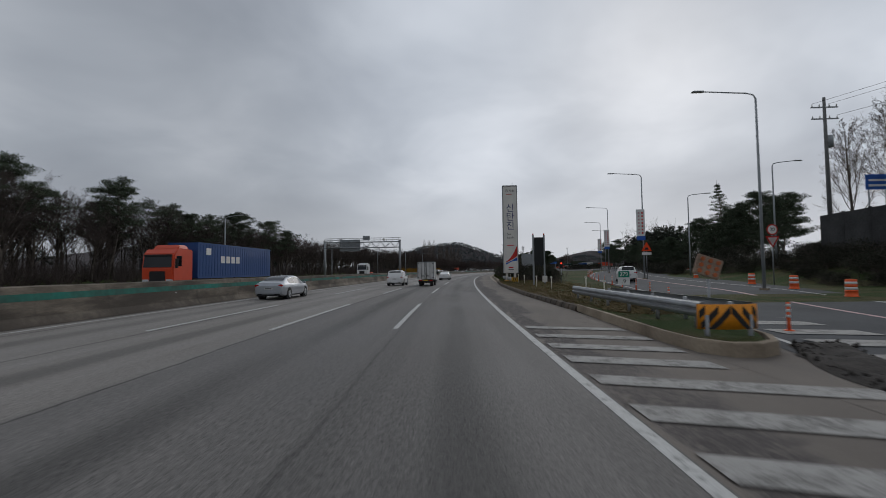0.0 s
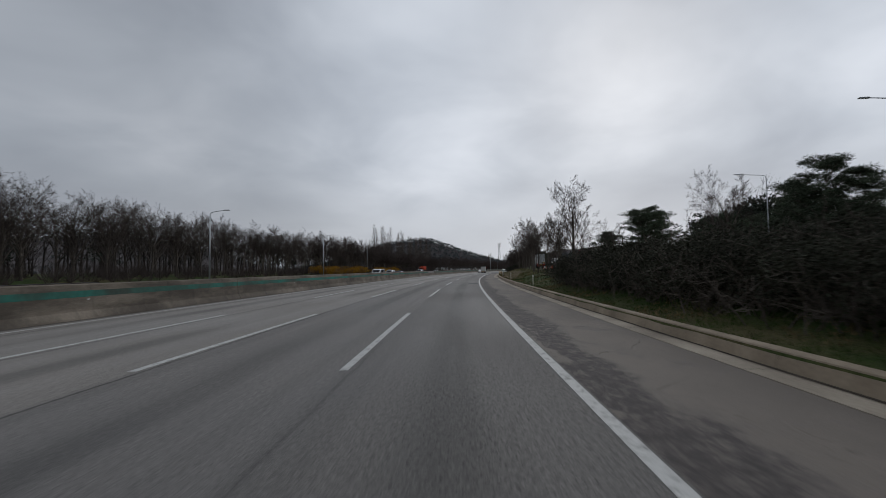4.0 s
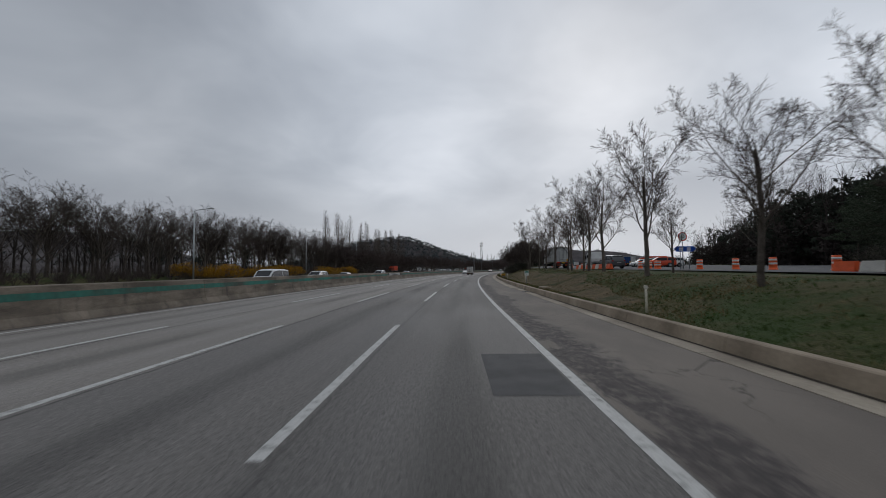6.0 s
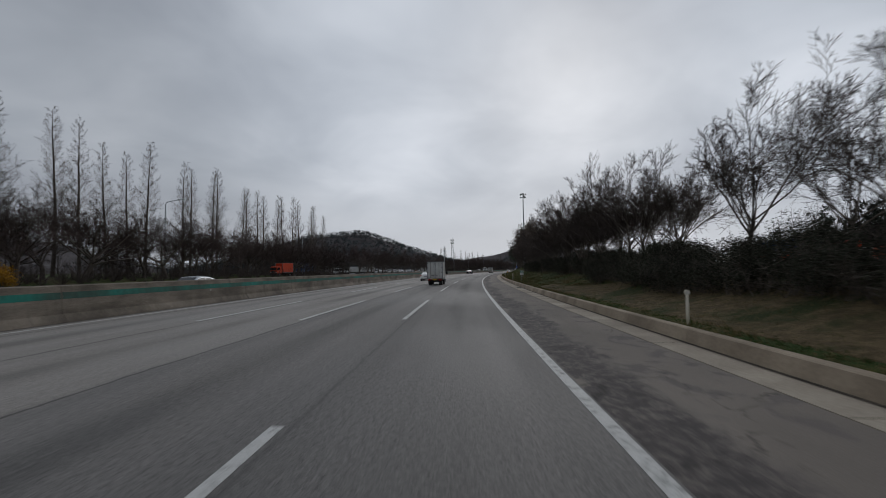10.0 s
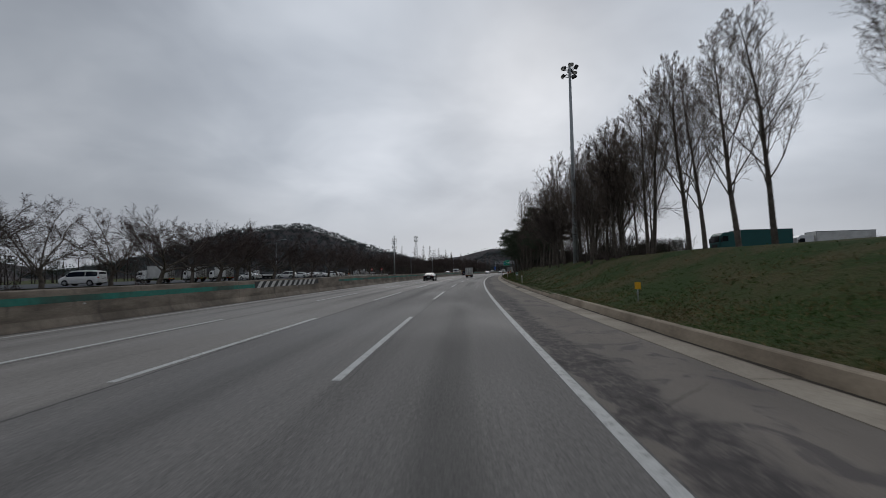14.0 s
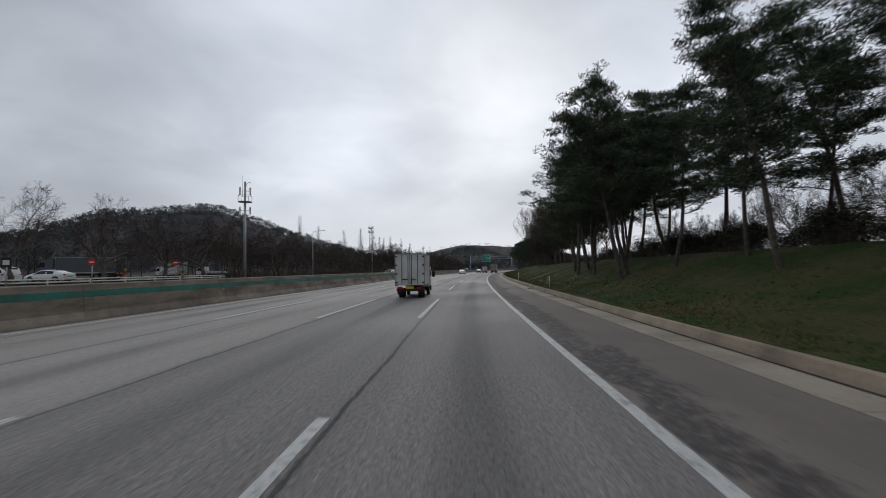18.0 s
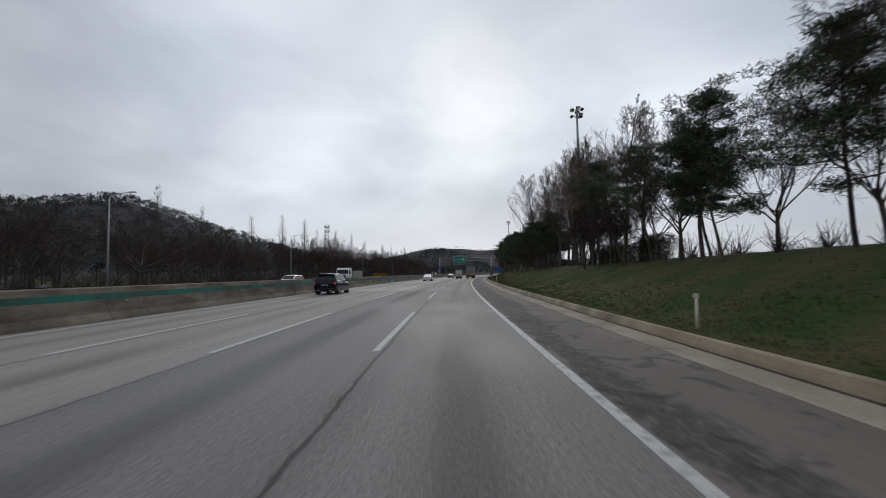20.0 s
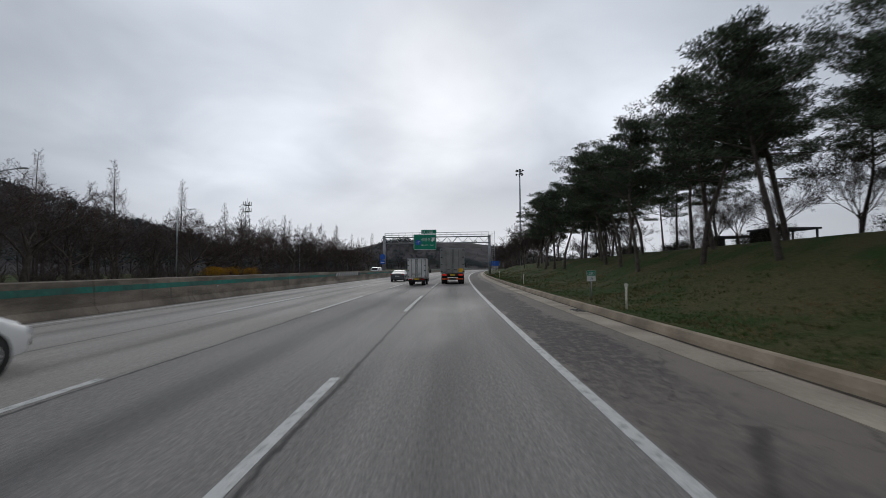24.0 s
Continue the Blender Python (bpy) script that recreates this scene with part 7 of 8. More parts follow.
def car(st, name, label, body, m, wheels, r=0.33, lit=False, wins=None, bright=False, group="", lamps="box", rear=None, suv=False):
    """A car lofted from its stations, with glass, lamps, wheels, mirrors and plate."""
    ob = thing(name, label, "car", m, group)
    y, (zl, zb, zt, w, wt) = hull(st)
    V, F = [], []
    K = 17
    for i in range(len(y)):
        mid = (zl[i] + zb[i]) / 2
        half = [(w[i] * 0.86, zl[i]), (w[i] * 0.965, zl[i] + 0.05), (w[i], zl[i] + 0.18), (w[i] * 1.0, mid + 0.08), (w[i] * 0.975, zb[i] - 0.05), (w[i] * 0.945, zb[i]), (wt[i], max(zb[i] + 0.01, zt[i] - 0.055)), (wt[i] * 0.88, zt[i])]
        row = half + [(0, zt[i] + 0.02)] + [(-a, b) for a, b in half[::-1]]
        V += [(a, y[i], b) for a, b in row]
    for i in range(len(y) - 1):
        for j in range(K - 1):
            F.append((i * K + j, i * K + j + 1, (i + 1) * K + j + 1, (i + 1) * K + j))
        F.append((i * K + K - 1, i * K, (i + 1) * K, (i + 1) * K + K - 1))
    n = len(y) - 1
    for k in (0, n):
        e = len(V)
        V += V[k * K:(k + 1) * K]
        F.append(tuple(range(e, e + K)) if k == 0 else tuple(range(e + K - 1, e - 1, -1)))
    me = mesh("body", V, F, body, True)
    me.set_sharp_from_angle(angle=radians(26))
    b = part("body", me, parent=ob)

    def at_y(v, q):
        return float(np.interp(q, y, v))

    def side(y0, y1, sgn, name="side_window"):
        q = [v for v in np.linspace(y0, y1, 9) if at_y(zt, v) - at_y(zb, v) > 0.16]
        if len(q) < 2:
            return
        A = []
        for v in q:
            wb, wr, z0, z1 = at_y(w, v) * 0.945, at_y(wt, v), at_y(zb, v), at_y(zt, v) - 0.055
            for f in (0.06, 0.90):
                A.append((sgn * (wb + (wr - wb) * f + 0.008), v, z0 + (z1 - z0) * f))
        part(name, mesh(name, A, [(2 * i, 2 * i + 2, 2 * i + 3, 2 * i + 1) for i in range(len(q) - 1)], M_GLASS, True), parent=ob)
        if bright:
            for k in (0, 1):
                bm = bmesh.new()
                for i in range(len(q) - 1):
                    cyl(bm, A[2 * i + k], A[2 * i + 2 + k], 0.019, sides=5)
                part("window_trim", bm, M_CHROME, ob)

    ys = [r0[0] for r0 in st]
    roof = [r0 for r0 in st if r0[3] - r0[2] > 0.4]
    ra, rb = roof[0][0], roof[-1][0]
    for sgn in (-1, 1):
        for a, c in (wins or ((ra - 0.45, (ra + rb) / 2 - 0.25), ((ra + rb) / 2 - 0.18, rb + 0.62))):
            side(a, c, sgn)

    def top(y0, y1, name, inset=0.84):
        A = []
        q = np.linspace(y0, y1, 8)
        for v in q:
            x = at_y(wt, v) * inset
            A += [(-x, v, at_y(zt, v) + 0.022), (0, v, at_y(zt, v) + 0.034), (x, v, at_y(zt, v) + 0.022)]
        G = [(3 * i + j, 3 * i + j + 1, 3 * i + 4 + j, 3 * i + 3 + j) for i in range(7) for j in range(2)]
        part(name, mesh(name, A, G, M_GLASS, True), parent=ob)

    pre = max(r0[0] for r0 in st if r0[0] < ra and r0[3] - r0[2] < 0.36)
    post = min(r0[0] for r0 in st if r0[0] > rb and r0[3] - r0[2] < 0.2)
    top(*(rear or (pre + 0.03, ra - 0.03)), "rear_window")
    top(rb + 0.04, post - 0.06, "windscreen")
    L0, L1 = st[0][0], st[-1][0]
    zr = st[1][2]
    for sgn in (-1, 1):
        we = st[1][4]
        if lamps == "lines":
            for z in (zr - 0.055, zr - 0.135):
                part("tail_lamp", boxed(*sorted((sgn * 0.34, sgn * (we + 0.012))), L0 + 0.005, L0 + 0.12, z - 0.016, z + 0.016, 0.006), M_LENSRED, ob)
                part("tail_lamp", boxed(*sorted((sgn * (we - 0.03), sgn * (we + 0.045))), L0 + 0.06, L0 + 0.34, z - 0.016, z + 0.016, 0.006), M_LENSRED, ob)
        elif lamps == "upright":
            for x0, x1 in ((we - 0.13, we - 0.075), (we - 0.055, we + 0.012)):
                part("tail_lamp", boxed(*sorted((sgn * x0, sgn * x1)), L0 + 0.01, L0 + 0.2, zr - 0.24, zr + 0.0, 0.012), M_TAILON if lit else M_LENSRED, ob)
        else:
            part("tail_lamp", boxed(*sorted((sgn * (we - 0.27), sgn * (we + 0.006))), L0 + 0.01, L0 + 0.2, zr - 0.16, zr - 0.02, 0.02), M_TAILON if lit else M_LENSRED, ob)
        part("head_lamp", boxed(*sorted((sgn * 0.40, sgn * st[-2][4] * 0.97)), L1 - 0.34, L1 - 0.08, st[-2][2] - 0.16, st[-2][2] - 0.03, 0.03), M_LENSCLR, ob)
        mz = st[0][3] if False else float(np.interp(rb + 0.35, ys, [r0[2] for r0 in st]))
        part("wing_mirror", boxed(*sorted((sgn * st[4][4] * 0.95, sgn * (st[4][4] + 0.18))), rb + 0.38, rb + 0.52, mz + 0.0, mz + 0.14, 0.03), body, ob)
        for q in ((ra + rb) / 2 + 0.25, (ra + rb) / 2 - 0.75):
            part("door_handle", boxed(*sorted((sgn * (at_y(w, q) * 0.97), sgn * (at_y(w, q) + 0.02))), q - 0.1, q + 0.1, mz - 0.13, mz - 0.10, 0.006), M_CHROME if bright else body, ob)
        part("sill_trim", boxed(*sorted((sgn * at_y(w, 0) * 0.93, sgn * (at_y(w, 0) + 0.012))), wheels[0] + r + 0.08, wheels[1] - r - 0.08, 0.25, 0.30, 0.01), M_CHROME if bright else M_PLASTIC, ob)
        for q in wheels:
            x = at_y(w, q)
            part("wheel_arch", bar((sgn * (x - 0.25), q, r + 0.02), (sgn * (x + 0.006), q, r + 0.02), r + 0.065, sides=22), M_PLASTIC, ob)
            wheel(ob, sgn * (x - 0.09), q, r, 0.22)
    bp = part("rear_bumper", boxed(-st[1][4] * 0.93, st[1][4] * 0.93, L0 - 0.03, L0 + 0.2, 0.33, 0.56, 0.06), body, ob)
    part("lower_valance", boxed(-st[1][4] * 0.86, st[1][4] * 0.86, L0 - 0.02, L0 + 0.2, 0.24, 0.345, 0.02), M_PLASTIC, bp)
    for sgn in (-1, 1):
        part("exhaust_trim", boxed(*sorted((sgn * 0.38, sgn * 0.68)), L0 - 0.045, L0, 0.335, 0.385, 0.012), M_CHROME if bright else M_PLASTIC, bp)
    if bright:
        part("rear_trim", boxed(-st[1][4] * 0.86, st[1][4] * 0.86, L0 - 0.036, L0, 0.47, 0.488, 0.004), M_CHROME, bp)
    if suv:
        part("spoiler", boxed(-0.66, 0.66, st[2][0] - 0.06, st[3][0] + 0.12, st[3][3] - 0.03, st[3][3] + 0.035, 0.02), body, ob)
        for sgn in (-1, 1):
            part("roof_rail", boxed(*sorted((sgn * 0.66, sgn * 0.70)), -1.75, 0.2, 1.74, 1.78, 0.012), M_CHROME if bright else M_PLASTIC, ob)
    pl = part("number_plate", boxed(-0.26, 0.26, L0 - 0.012, L0 + 0.05, zr - 0.33, zr - 0.22, 0.005), M_PLATE, ob)
    part("plate_bar", boxed(-0.2, 0.2, L0 - 0.016, L0 - 0.012, zr - 0.30, zr - 0.25), M_BLACK, pl)
    part("front_bumper", boxed(-st[-2][4] * 0.85, st[-2][4] * 0.85, L1 - 0.15, L1 + 0.02, 0.34, 0.56, 0.05), M_PLASTIC, ob)
    part("aerial", boxed(-0.015, 0.015, ra + 0.1, ra + 0.24, float(np.interp(ra + 0.1, y, zt)), float(np.interp(ra + 0.2, y, zt)) + 0.08, 0.0, (0.005, 0.04)), body, ob)
    return ob


def cabin(ob, y0, y1, w, z0, z1, material, front=1, slope=0.35, name="cab"):
    """A truck's cab between y0 and y1; front: +1 faces +y."""
    f, bk = (y1, y0) if front > 0 else (y0, y1)
    d = 1 if front > 0 else -1
    prof = [(bk, z0), (f, z0), (f + d * 0.04, z0 + (z1 - z0) * 0.45), (f - d * slope * 0.35, z0 + (z1 - z0) * 0.86), (f - d * (slope * 0.35 + 0.35), z1), (bk, z1 + 0.03)]
    bm = bmesh.new()
    a = [bm.verts.new((-w, y, z)) for y, z in prof]
    b = [bm.verts.new((w, y, z)) for y, z in prof]
    bm.faces.new(a)
    bm.faces.new(b[::-1])
    for i in range(len(prof)):
        j = (i + 1) % len(prof)
        bm.faces.new((a[i], b[i], b[j], a[j]))
    bmesh.ops.recalc_face_normals(bm, faces=bm.faces)
    bmesh.ops.bevel(bm, geom=list(bm.edges), offset=0.07, segments=2, affect="EDGES", clamp_overlap=True)
    c = part(name, bm, material, ob)
    H = z1 - z0
    y_a, y_b = f + d * 0.05, f - d * slope * 0.30
    V = [(-w * 0.9, y_a, z0 + H * 0.47), (w * 0.9, y_a, z0 + H * 0.47), (w * 0.86, y_b + d * 0.04, z0 + H * 0.83), (-w * 0.86, y_b + d * 0.04, z0 + H * 0.83)]
    part("windscreen", mesh("windscreen", V, [(0, 1, 2, 3)], M_GLASS), parent=ob)
    for sgn in (-1, 1):
        x = sgn * (w + 0.008)
        V = [(x, f - d * 0.18, z0 + H * 0.50), (x, f - d * 0.95, z0 + H * 0.50), (x, f - d * 0.95, z0 + H * 0.80), (x, f - d * 0.36, z0 + H * 0.80)]
        part("side_window", mesh("side_window", V, [(0, 1, 2, 3)], M_GLASS), parent=ob)
        part("head_lamp", boxed(*sorted((sgn * w * 0.55, sgn * w * 0.95)), *sorted((f - d * 0.05, f + d * 0.05)), z0 + 0.12, z0 + 0.32, 0.03), M_LENSCLR, ob)
        part("wing_mirror", boxed(*sorted((sgn * (w + 0.05), sgn * (w + 0.27))), f - d * 0.12 - 0.06, f - d * 0.12 + 0.06, z0 + H * 0.45, z0 + H * 0.72, 0.03), M_PLASTIC, ob)
    part("grille", boxed(-w * 0.5, w * 0.5, *sorted((f, f + d * 0.055)), z0 + 0.16, z0 + H * 0.36, 0.02), M_PLASTIC, ob)
    part("front_bumper", boxed(-w, w, *sorted((f - d * 0.2, f + d * 0.07)), z0 - 0.32, z0 + 0.08, 0.05), M_PLASTIC, ob)
    return c


def axle(ob, y, half, r, w=0.3, dual=False):
    for sgn in (-1, 1):
        wheel(ob, sgn * (half - w / 2), y, r, w, 5, False)
        if dual:
            wheel(ob, sgn * (half - w * 1.6), y, r, w * 0.9, 5, False)


def rear_doors(bd, w, y, z0, z1, rod=M_STEEL, front=1):
    d = -front
    for x in (-w * 0.55, -w * 0.12, w * 0.12, w * 0.55):
        part("lock_rod", bar((x, y + d * 0.045, z0 + 0.05), (x, y + d * 0.045, z1 - 0.05), 0.018, sides=6), M_FRAME, bd)
    for x in (-w * 0.34, w * 0.26):
        part("door_lever", boxed(x - 0.16, x + 0.16, *sorted((y + d * 0.03, y + d * 0.07)), z0 + 0.32, z0 + 0.37), M_FRAME, bd)
    part("door_gap", boxed(-0.012, 0.012, *sorted((y + d * 0.004, y + d * 0.012)), z0 + 0.03, z1 - 0.03), M_FRAME, bd)
    for sgn in (-1, 1):
        for k in range(4):
            z = z0 + 0.15 + (z1 - z0 - 0.3) * k / 3
            part("hinge", boxed(*sorted((sgn * w * 0.86, sgn * w * 1.005)), *sorted((y, y + d * 0.035)), z - 0.04, z + 0.04), M_FRAME, bd)


def box_body(ob, w, y0, y1, z0, z1, panel, frame=M_STEEL, name="box_body"):
    bd = part(name, boxed(-w, w, y0, y1, z0, z1, 0.015), panel, ob)
    for x in (-w, w):
        for y in (y0, y1):
            part("corner_post", boxed(x - 0.035, x + 0.035, y - 0.02, y + 0.02, z0 - 0.01, z1 + 0.01, 0.004), frame, bd)
        part("roof_rail", boxed(x - 0.03, x + 0.03, y0, y1, z1 - 0.03, z1 + 0.025, 0.004), frame, bd)
        part("floor_rail", boxed(x - 0.03, x + 0.03, y0, y1, z0 - 0.06, z0 + 0.04, 0.004), frame, bd)
    for y in (y0, y1):
        part("header_rail", boxed(-w, w, y - 0.022, y + 0.022, z1 - 0.05, z1 + 0.022, 0.004), frame, bd)
    return bd


def small_truck(m, label, panel=M_BOXWHITE, cabm=P_WHITE, group="", picture=False, open_bed=False):
    ob = thing("box_truck", label, "truck", m, group)
    w = 0.86
    part("chassis", boxed(-0.36, 0.36, -2.5, 2.3, 0.42, 0.62, 0.01), M_FRAME, ob)
    if not open_bed:
        bd = box_body(ob, w, -2.5, 0.72, 0.78, 2.62, panel)
        rear_doors(bd, w, -2.5, 0.78, 2.62)
        if picture:
            for k, c in enumerate((M_BLUE, M_ORANGE, M_SIGNGREEN, M_RED, M_YEL, M_BLUE)):
                part("colour_panel", boxed(w + 0.002, w + 0.008, -2.2 + 0.44 * k, -1.76 + 0.44 * k, 1.1, 2.2), c, bd)
    else:
        bd = part("bed", boxed(-w, w, -2.5, 0.72, 0.72, 0.80, 0.01), M_BOXGREY, ob)
        for a in ((-w, -w + 0.04, -2.5, 0.72), (w - 0.04, w, -2.5, 0.72), (-w, w, -2.5, -2.46), (-w, w, 0.68, 0.72)):
            part("bed_side", boxed(*a, 0.80, 1.15, 0.006), cabm, bd)
    cabin(ob, 0.85, 2.42, 0.82, 0.55, 1.95, cabm)
    part("rear_bumper", boxed(-0.8, 0.8, -2.56, -2.46, 0.42, 0.60, 0.015), M_FRAME, ob)
    for sgn in (-1, 1):
        part("tail_lamp", boxed(*sorted((sgn * 0.42, sgn * 0.74)), -2.60, -2.55, 0.56, 0.68, 0.01), M_LENSRED, ob)
        part("mud_flap", boxed(*sorted((sgn * 0.45, sgn * 0.8)), -2.18, -2.16, 0.2, 0.6), M_FRAME, ob)
    part("number_plate", boxed(-0.24, 0.24, -2.6, -2.56, 0.57, 0.70, 0.004), M_PLATEY, ob)
    axle(ob, -1.62, 0.78, 0.28, 0.18, True)
    axle(ob, 1.55, 0.78, 0.31, 0.20)
    return ob


def large_truck(m, label, panel, cabm, L=9.5, top=3.7, group="", front=1, frame=M_STEEL):
    ob = thing("box_truck", label, "truck", m, group)
    w, h = 1.22, L / 2
    part("chassis", boxed(-0.45, 0.45, -h, h, 0.70, 0.98, 0.01), M_FRAME, ob)
    b0, b1 = (-h, h - 2.3) if front > 0 else (-h + 2.3, h)
    bd = box_body(ob, w, b0, b1, 1.15, top, panel, frame)
    rear = b0 if front > 0 else b1
    rear_doors(bd, w, rear, 1.15, top, front=front)
    f0, f1 = (h - 2.05, h) if front > 0 else (-h, -h + 2.05)
    cabin(ob, f0, f1, 1.18, 0.85, 2.95, cabm, front)
    d = -front
    y = rear + d * 0.02
    part("under_bumper", boxed(-1.1, 1.1, *sorted((y, y + d * 0.1)), 0.45, 0.62, 0.01), M_FRAME, ob)
    band = part("lamp_panel", boxed(-1.15, 1.15, *sorted((y, y + d * 0.05)), 0.80, 1.10, 0.01), M_FRAME, ob)
    for sgn in (-1, 1):
        part("tail_lamp", boxed(*sorted((sgn * 0.62, sgn * 1.08)), *sorted((y + d * 0.05, y + d * 0.09)), 0.88, 1.04, 0.01), M_TAILON, ob)
        part("reflector", boxed(*sorted((sgn * 0.35, sgn * 1.1)), *sorted((y + d * 0.1, y + d * 0.115)), 0.48, 0.60), M_ORANGE, ob)
        part("mud_flap", boxed(*sorted((sgn * 0.55, sgn * 1.15)), *sorted((rear - d * 0.5, rear - d * 0.52)), 0.18, 0.75), M_FRAME, ob)
        part("caution_sheet", boxed(*sorted((sgn * 0.62, sgn * 1.1)), *sorted((rear + d * 0.02, rear + d * 0.03)), 1.25, 1.62), M_YEL if sgn > 0 else panel, bd)
    part("number_plate", boxed(-0.27, 0.27, *sorted((y + d * 0.05, y + d * 0.08)), 0.86, 1.06, 0.005), M_PLATEY, ob)
    for q in ((-h + 1.2, -h + 2.5) if front > 0 else (h - 1.2, h - 2.5)):
        axle(ob, q, 1.2, 0.5, 0.28, True)
    axle(ob, (h - 1.35) * front, 1.2, 0.5, 0.3)
    return ob


def articulated(m, label, cabm, boxm, logo=True, L=16.0, corr=True, flat=False, group=""):
    """Tractor and semi-trailer, cab towards -y."""
    ob = thing("articulated_truck", label, "truck", m, group)
    h = L / 2
    cb = cabin(ob, -h, -h + 2.3, 1.2, 0.95, 3.5 if not flat else 3.3, cabm, -1)
    part("roof_fairing", boxed(-1.0, 1.0, -h + 0.75, -h + 2.25, 3.5 if not flat else 3.3, 3.85 if not flat else 3.6, 0.08, (0.08, 0.3)), cabm, ob)
    part("sun_visor", boxed(-1.05, 1.05, -h - 0.02, -h + 0.12, 2.95, 3.1, 0.02), M_PLASTIC, ob)
    part("chassis", boxed(-0.45, 0.45, -h + 0.3, h, 0.85, 1.15, 0.01), M_FRAME, ob)
    if flat:
        bd = part("low_deck", boxed(-1.22, 1.22, -h + 5.0, h, 0.9, 1.1, 0.02), boxm, ob)
        part("gooseneck", boxed(-1.1, 1.1, -h + 2.9, -h + 5.4, 1.2, 1.5, 0.02), boxm, ob)
    else:
        bd = part("container", boxed(-1.22, 1.22, -h + 2.9, h, 1.3, 4.15, 0.012), boxm, ob)
        if corr:
            for sgn in (-1, 1):
                for k in range(30):
                    q = -h + 3.15 + (L - 3.3) * k / 30
                    part("corrugation", boxed(*sorted((sgn * 1.222, sgn * 1.245)), q, q + 0.15, 1.45, 4.0, 0.0, (0.0, 0.02)), boxm, bd)
        for x in (-1.22, 1.22):
            for z in (1.33, 4.11):
                part("side_rail", boxed(x - 0.04, x + 0.04, -h + 2.9, h, z - 0.06, z + 0.06, 0.008), boxm, bd)
        if logo:
            y0 = -h + 6.2
            for k in range(4):
                part("logo_shape", boxed(1.246, 1.252, y0 + 0.85 * k, y0 + 0.85 * k + 0.62, 2.55, 3.15, 0.0), M_WHITE, bd)
            part("logo_shape", boxed(1.246, 1.252, -h + 4.0, -h + 4.7, 3.2, 3.75), M_WHITE, bd)
    for q in (-h + 1.35, -h + 4.6, h - 1.2, h - 2.5, h - 3.8):
        axle(ob, q, 1.22, 0.5, 0.3)
    for sgn in (-1, 1):
        part("side_skirt", boxed(*sorted((sgn * 1.1, sgn * 1.16)), -h + 6.0, h - 4.8, 0.5, 1.1, 0.01), M_FRAME, ob)
    return ob


# on the carriageway of the drive
car(SEDAN, "sedan", "silver sedan with red tail lamps in the far lane", P_SILVER, at(36.0, -13.2), (-1.40, 1.42), wins=((-1.35, -0.42), (-0.36, 0.98)), rear=(-1.75, -0.72))
car(SUV, "suv", "white sport utility car driving ahead", P_WHITE, at(59, -9.1), (-1.42, 1.42), 0.36)
car(SEDAN, "sedan", "white sedan driving far ahead", P_WHITE, at(87, -5.4), (-1.40, 1.42))
car(SEDAN, "sedan", "black executive sedan with chrome window trim", P_BLACK, at(395.75, -10.35) @ Matrix.Diagonal((1.07, 1.12, 1.03, 1)), (-1.48, 1.48), 0.345, wins=((-1.45, -0.42), (-0.36, 0.98)), bright=True, lamps="lines", rear=(-1.85, -0.70))
car(SUV, "suv", "dark navy sport utility car with chrome trim", P_NAVY, at(489.8, -12.95) @ Matrix.Scale(1.04, 4), (-1.44, 1.42), 0.365, lit=True, bright=True, lamps="upright", rear=(-2.33, -2.03), suv=True, wins=((-1.75, -0.75), (-0.68, 0.75)))
car(SEDAN, "sedan", "white sedan overtaking in the next lane", P_WHITE, at(548.3, -9.95), (-1.40, 1.42), rear=(-1.75, -0.72))
car(SEDAN, "sedan", "white sedan driving ahead in the middle lane", P_WHITE, at(297, -9.1), (-1.40, 1.42))
car(SEDAN, "sedan", "dark sedan driving beside the white box truck", P_GREY, at(600, -9.1), (-1.40, 1.42))
car(HATCH, "hatchback", "small white hatchback on the exit ramp", P_WHITE, at(51.8, 14.9, ramp_z(52), -12), (-1.16, 1.18), 0.29, rear=(-1.70, -1.44))
for s in (57, 276.5, 433, 587.5):
    small_truck(at(s, -5.35), "small white box truck with two rear doors", group="white box trucks")
large_truck(at(593.5, -1.95), "tall grey box lorry with orange rear reflectors", M_BOXGREY, P_WHITE)
# the other carriageway
articulated(at(46.3, -23.6), "orange red tractor with a long blue container", P_RED, P_BLUE)
articulated(at(113, -26.2), "white tractor with a red low loader", P_WHITE, P_RED, flat=True)
opp = 180
car(SUV, "suv", "white sport utility car on the opposite carriageway", P_WHITE, at(194.5, -22, 0, opp), (-1.42, 1.42), 0.36)
car(VAN, "van", "white van on the opposite carriageway", P_WHITE, at(177.3, -20.2, 0, opp), (-1.5, 1.5), 0.34)
car(SEDAN, "sedan", "dark grey sedan on the opposite carriageway", P_GREY, at(213, -24, 0, opp), (-1.4, 1.42))
car(SUV, "suv", "silver sport utility car on the opposite carriageway", P_SILVER, at(226, -21, 0, opp), (-1.42, 1.42), 0.36)
car(SEDAN, "sedan", "silver sedan on the opposite carriageway", P_SILVER, at(256, -21.5, 0, opp), (-1.4, 1.42))
car(SUV, "suv", "white sport utility car coming the other way", P_WHITE, at(505, -23, 0, opp), (-1.42, 1.42), 0.36)
large_truck(at(534.8, -23.8, 0, opp), "white flat lorry with a grey load on the opposite side", M_BOXGREY, P_WHITE, 9.6, 2.4)
car(VAN, "van", "white van far down the opposite carriageway", P_WHITE, at(640, -21, 0, opp), (-1.5, 1.5), 0.34)
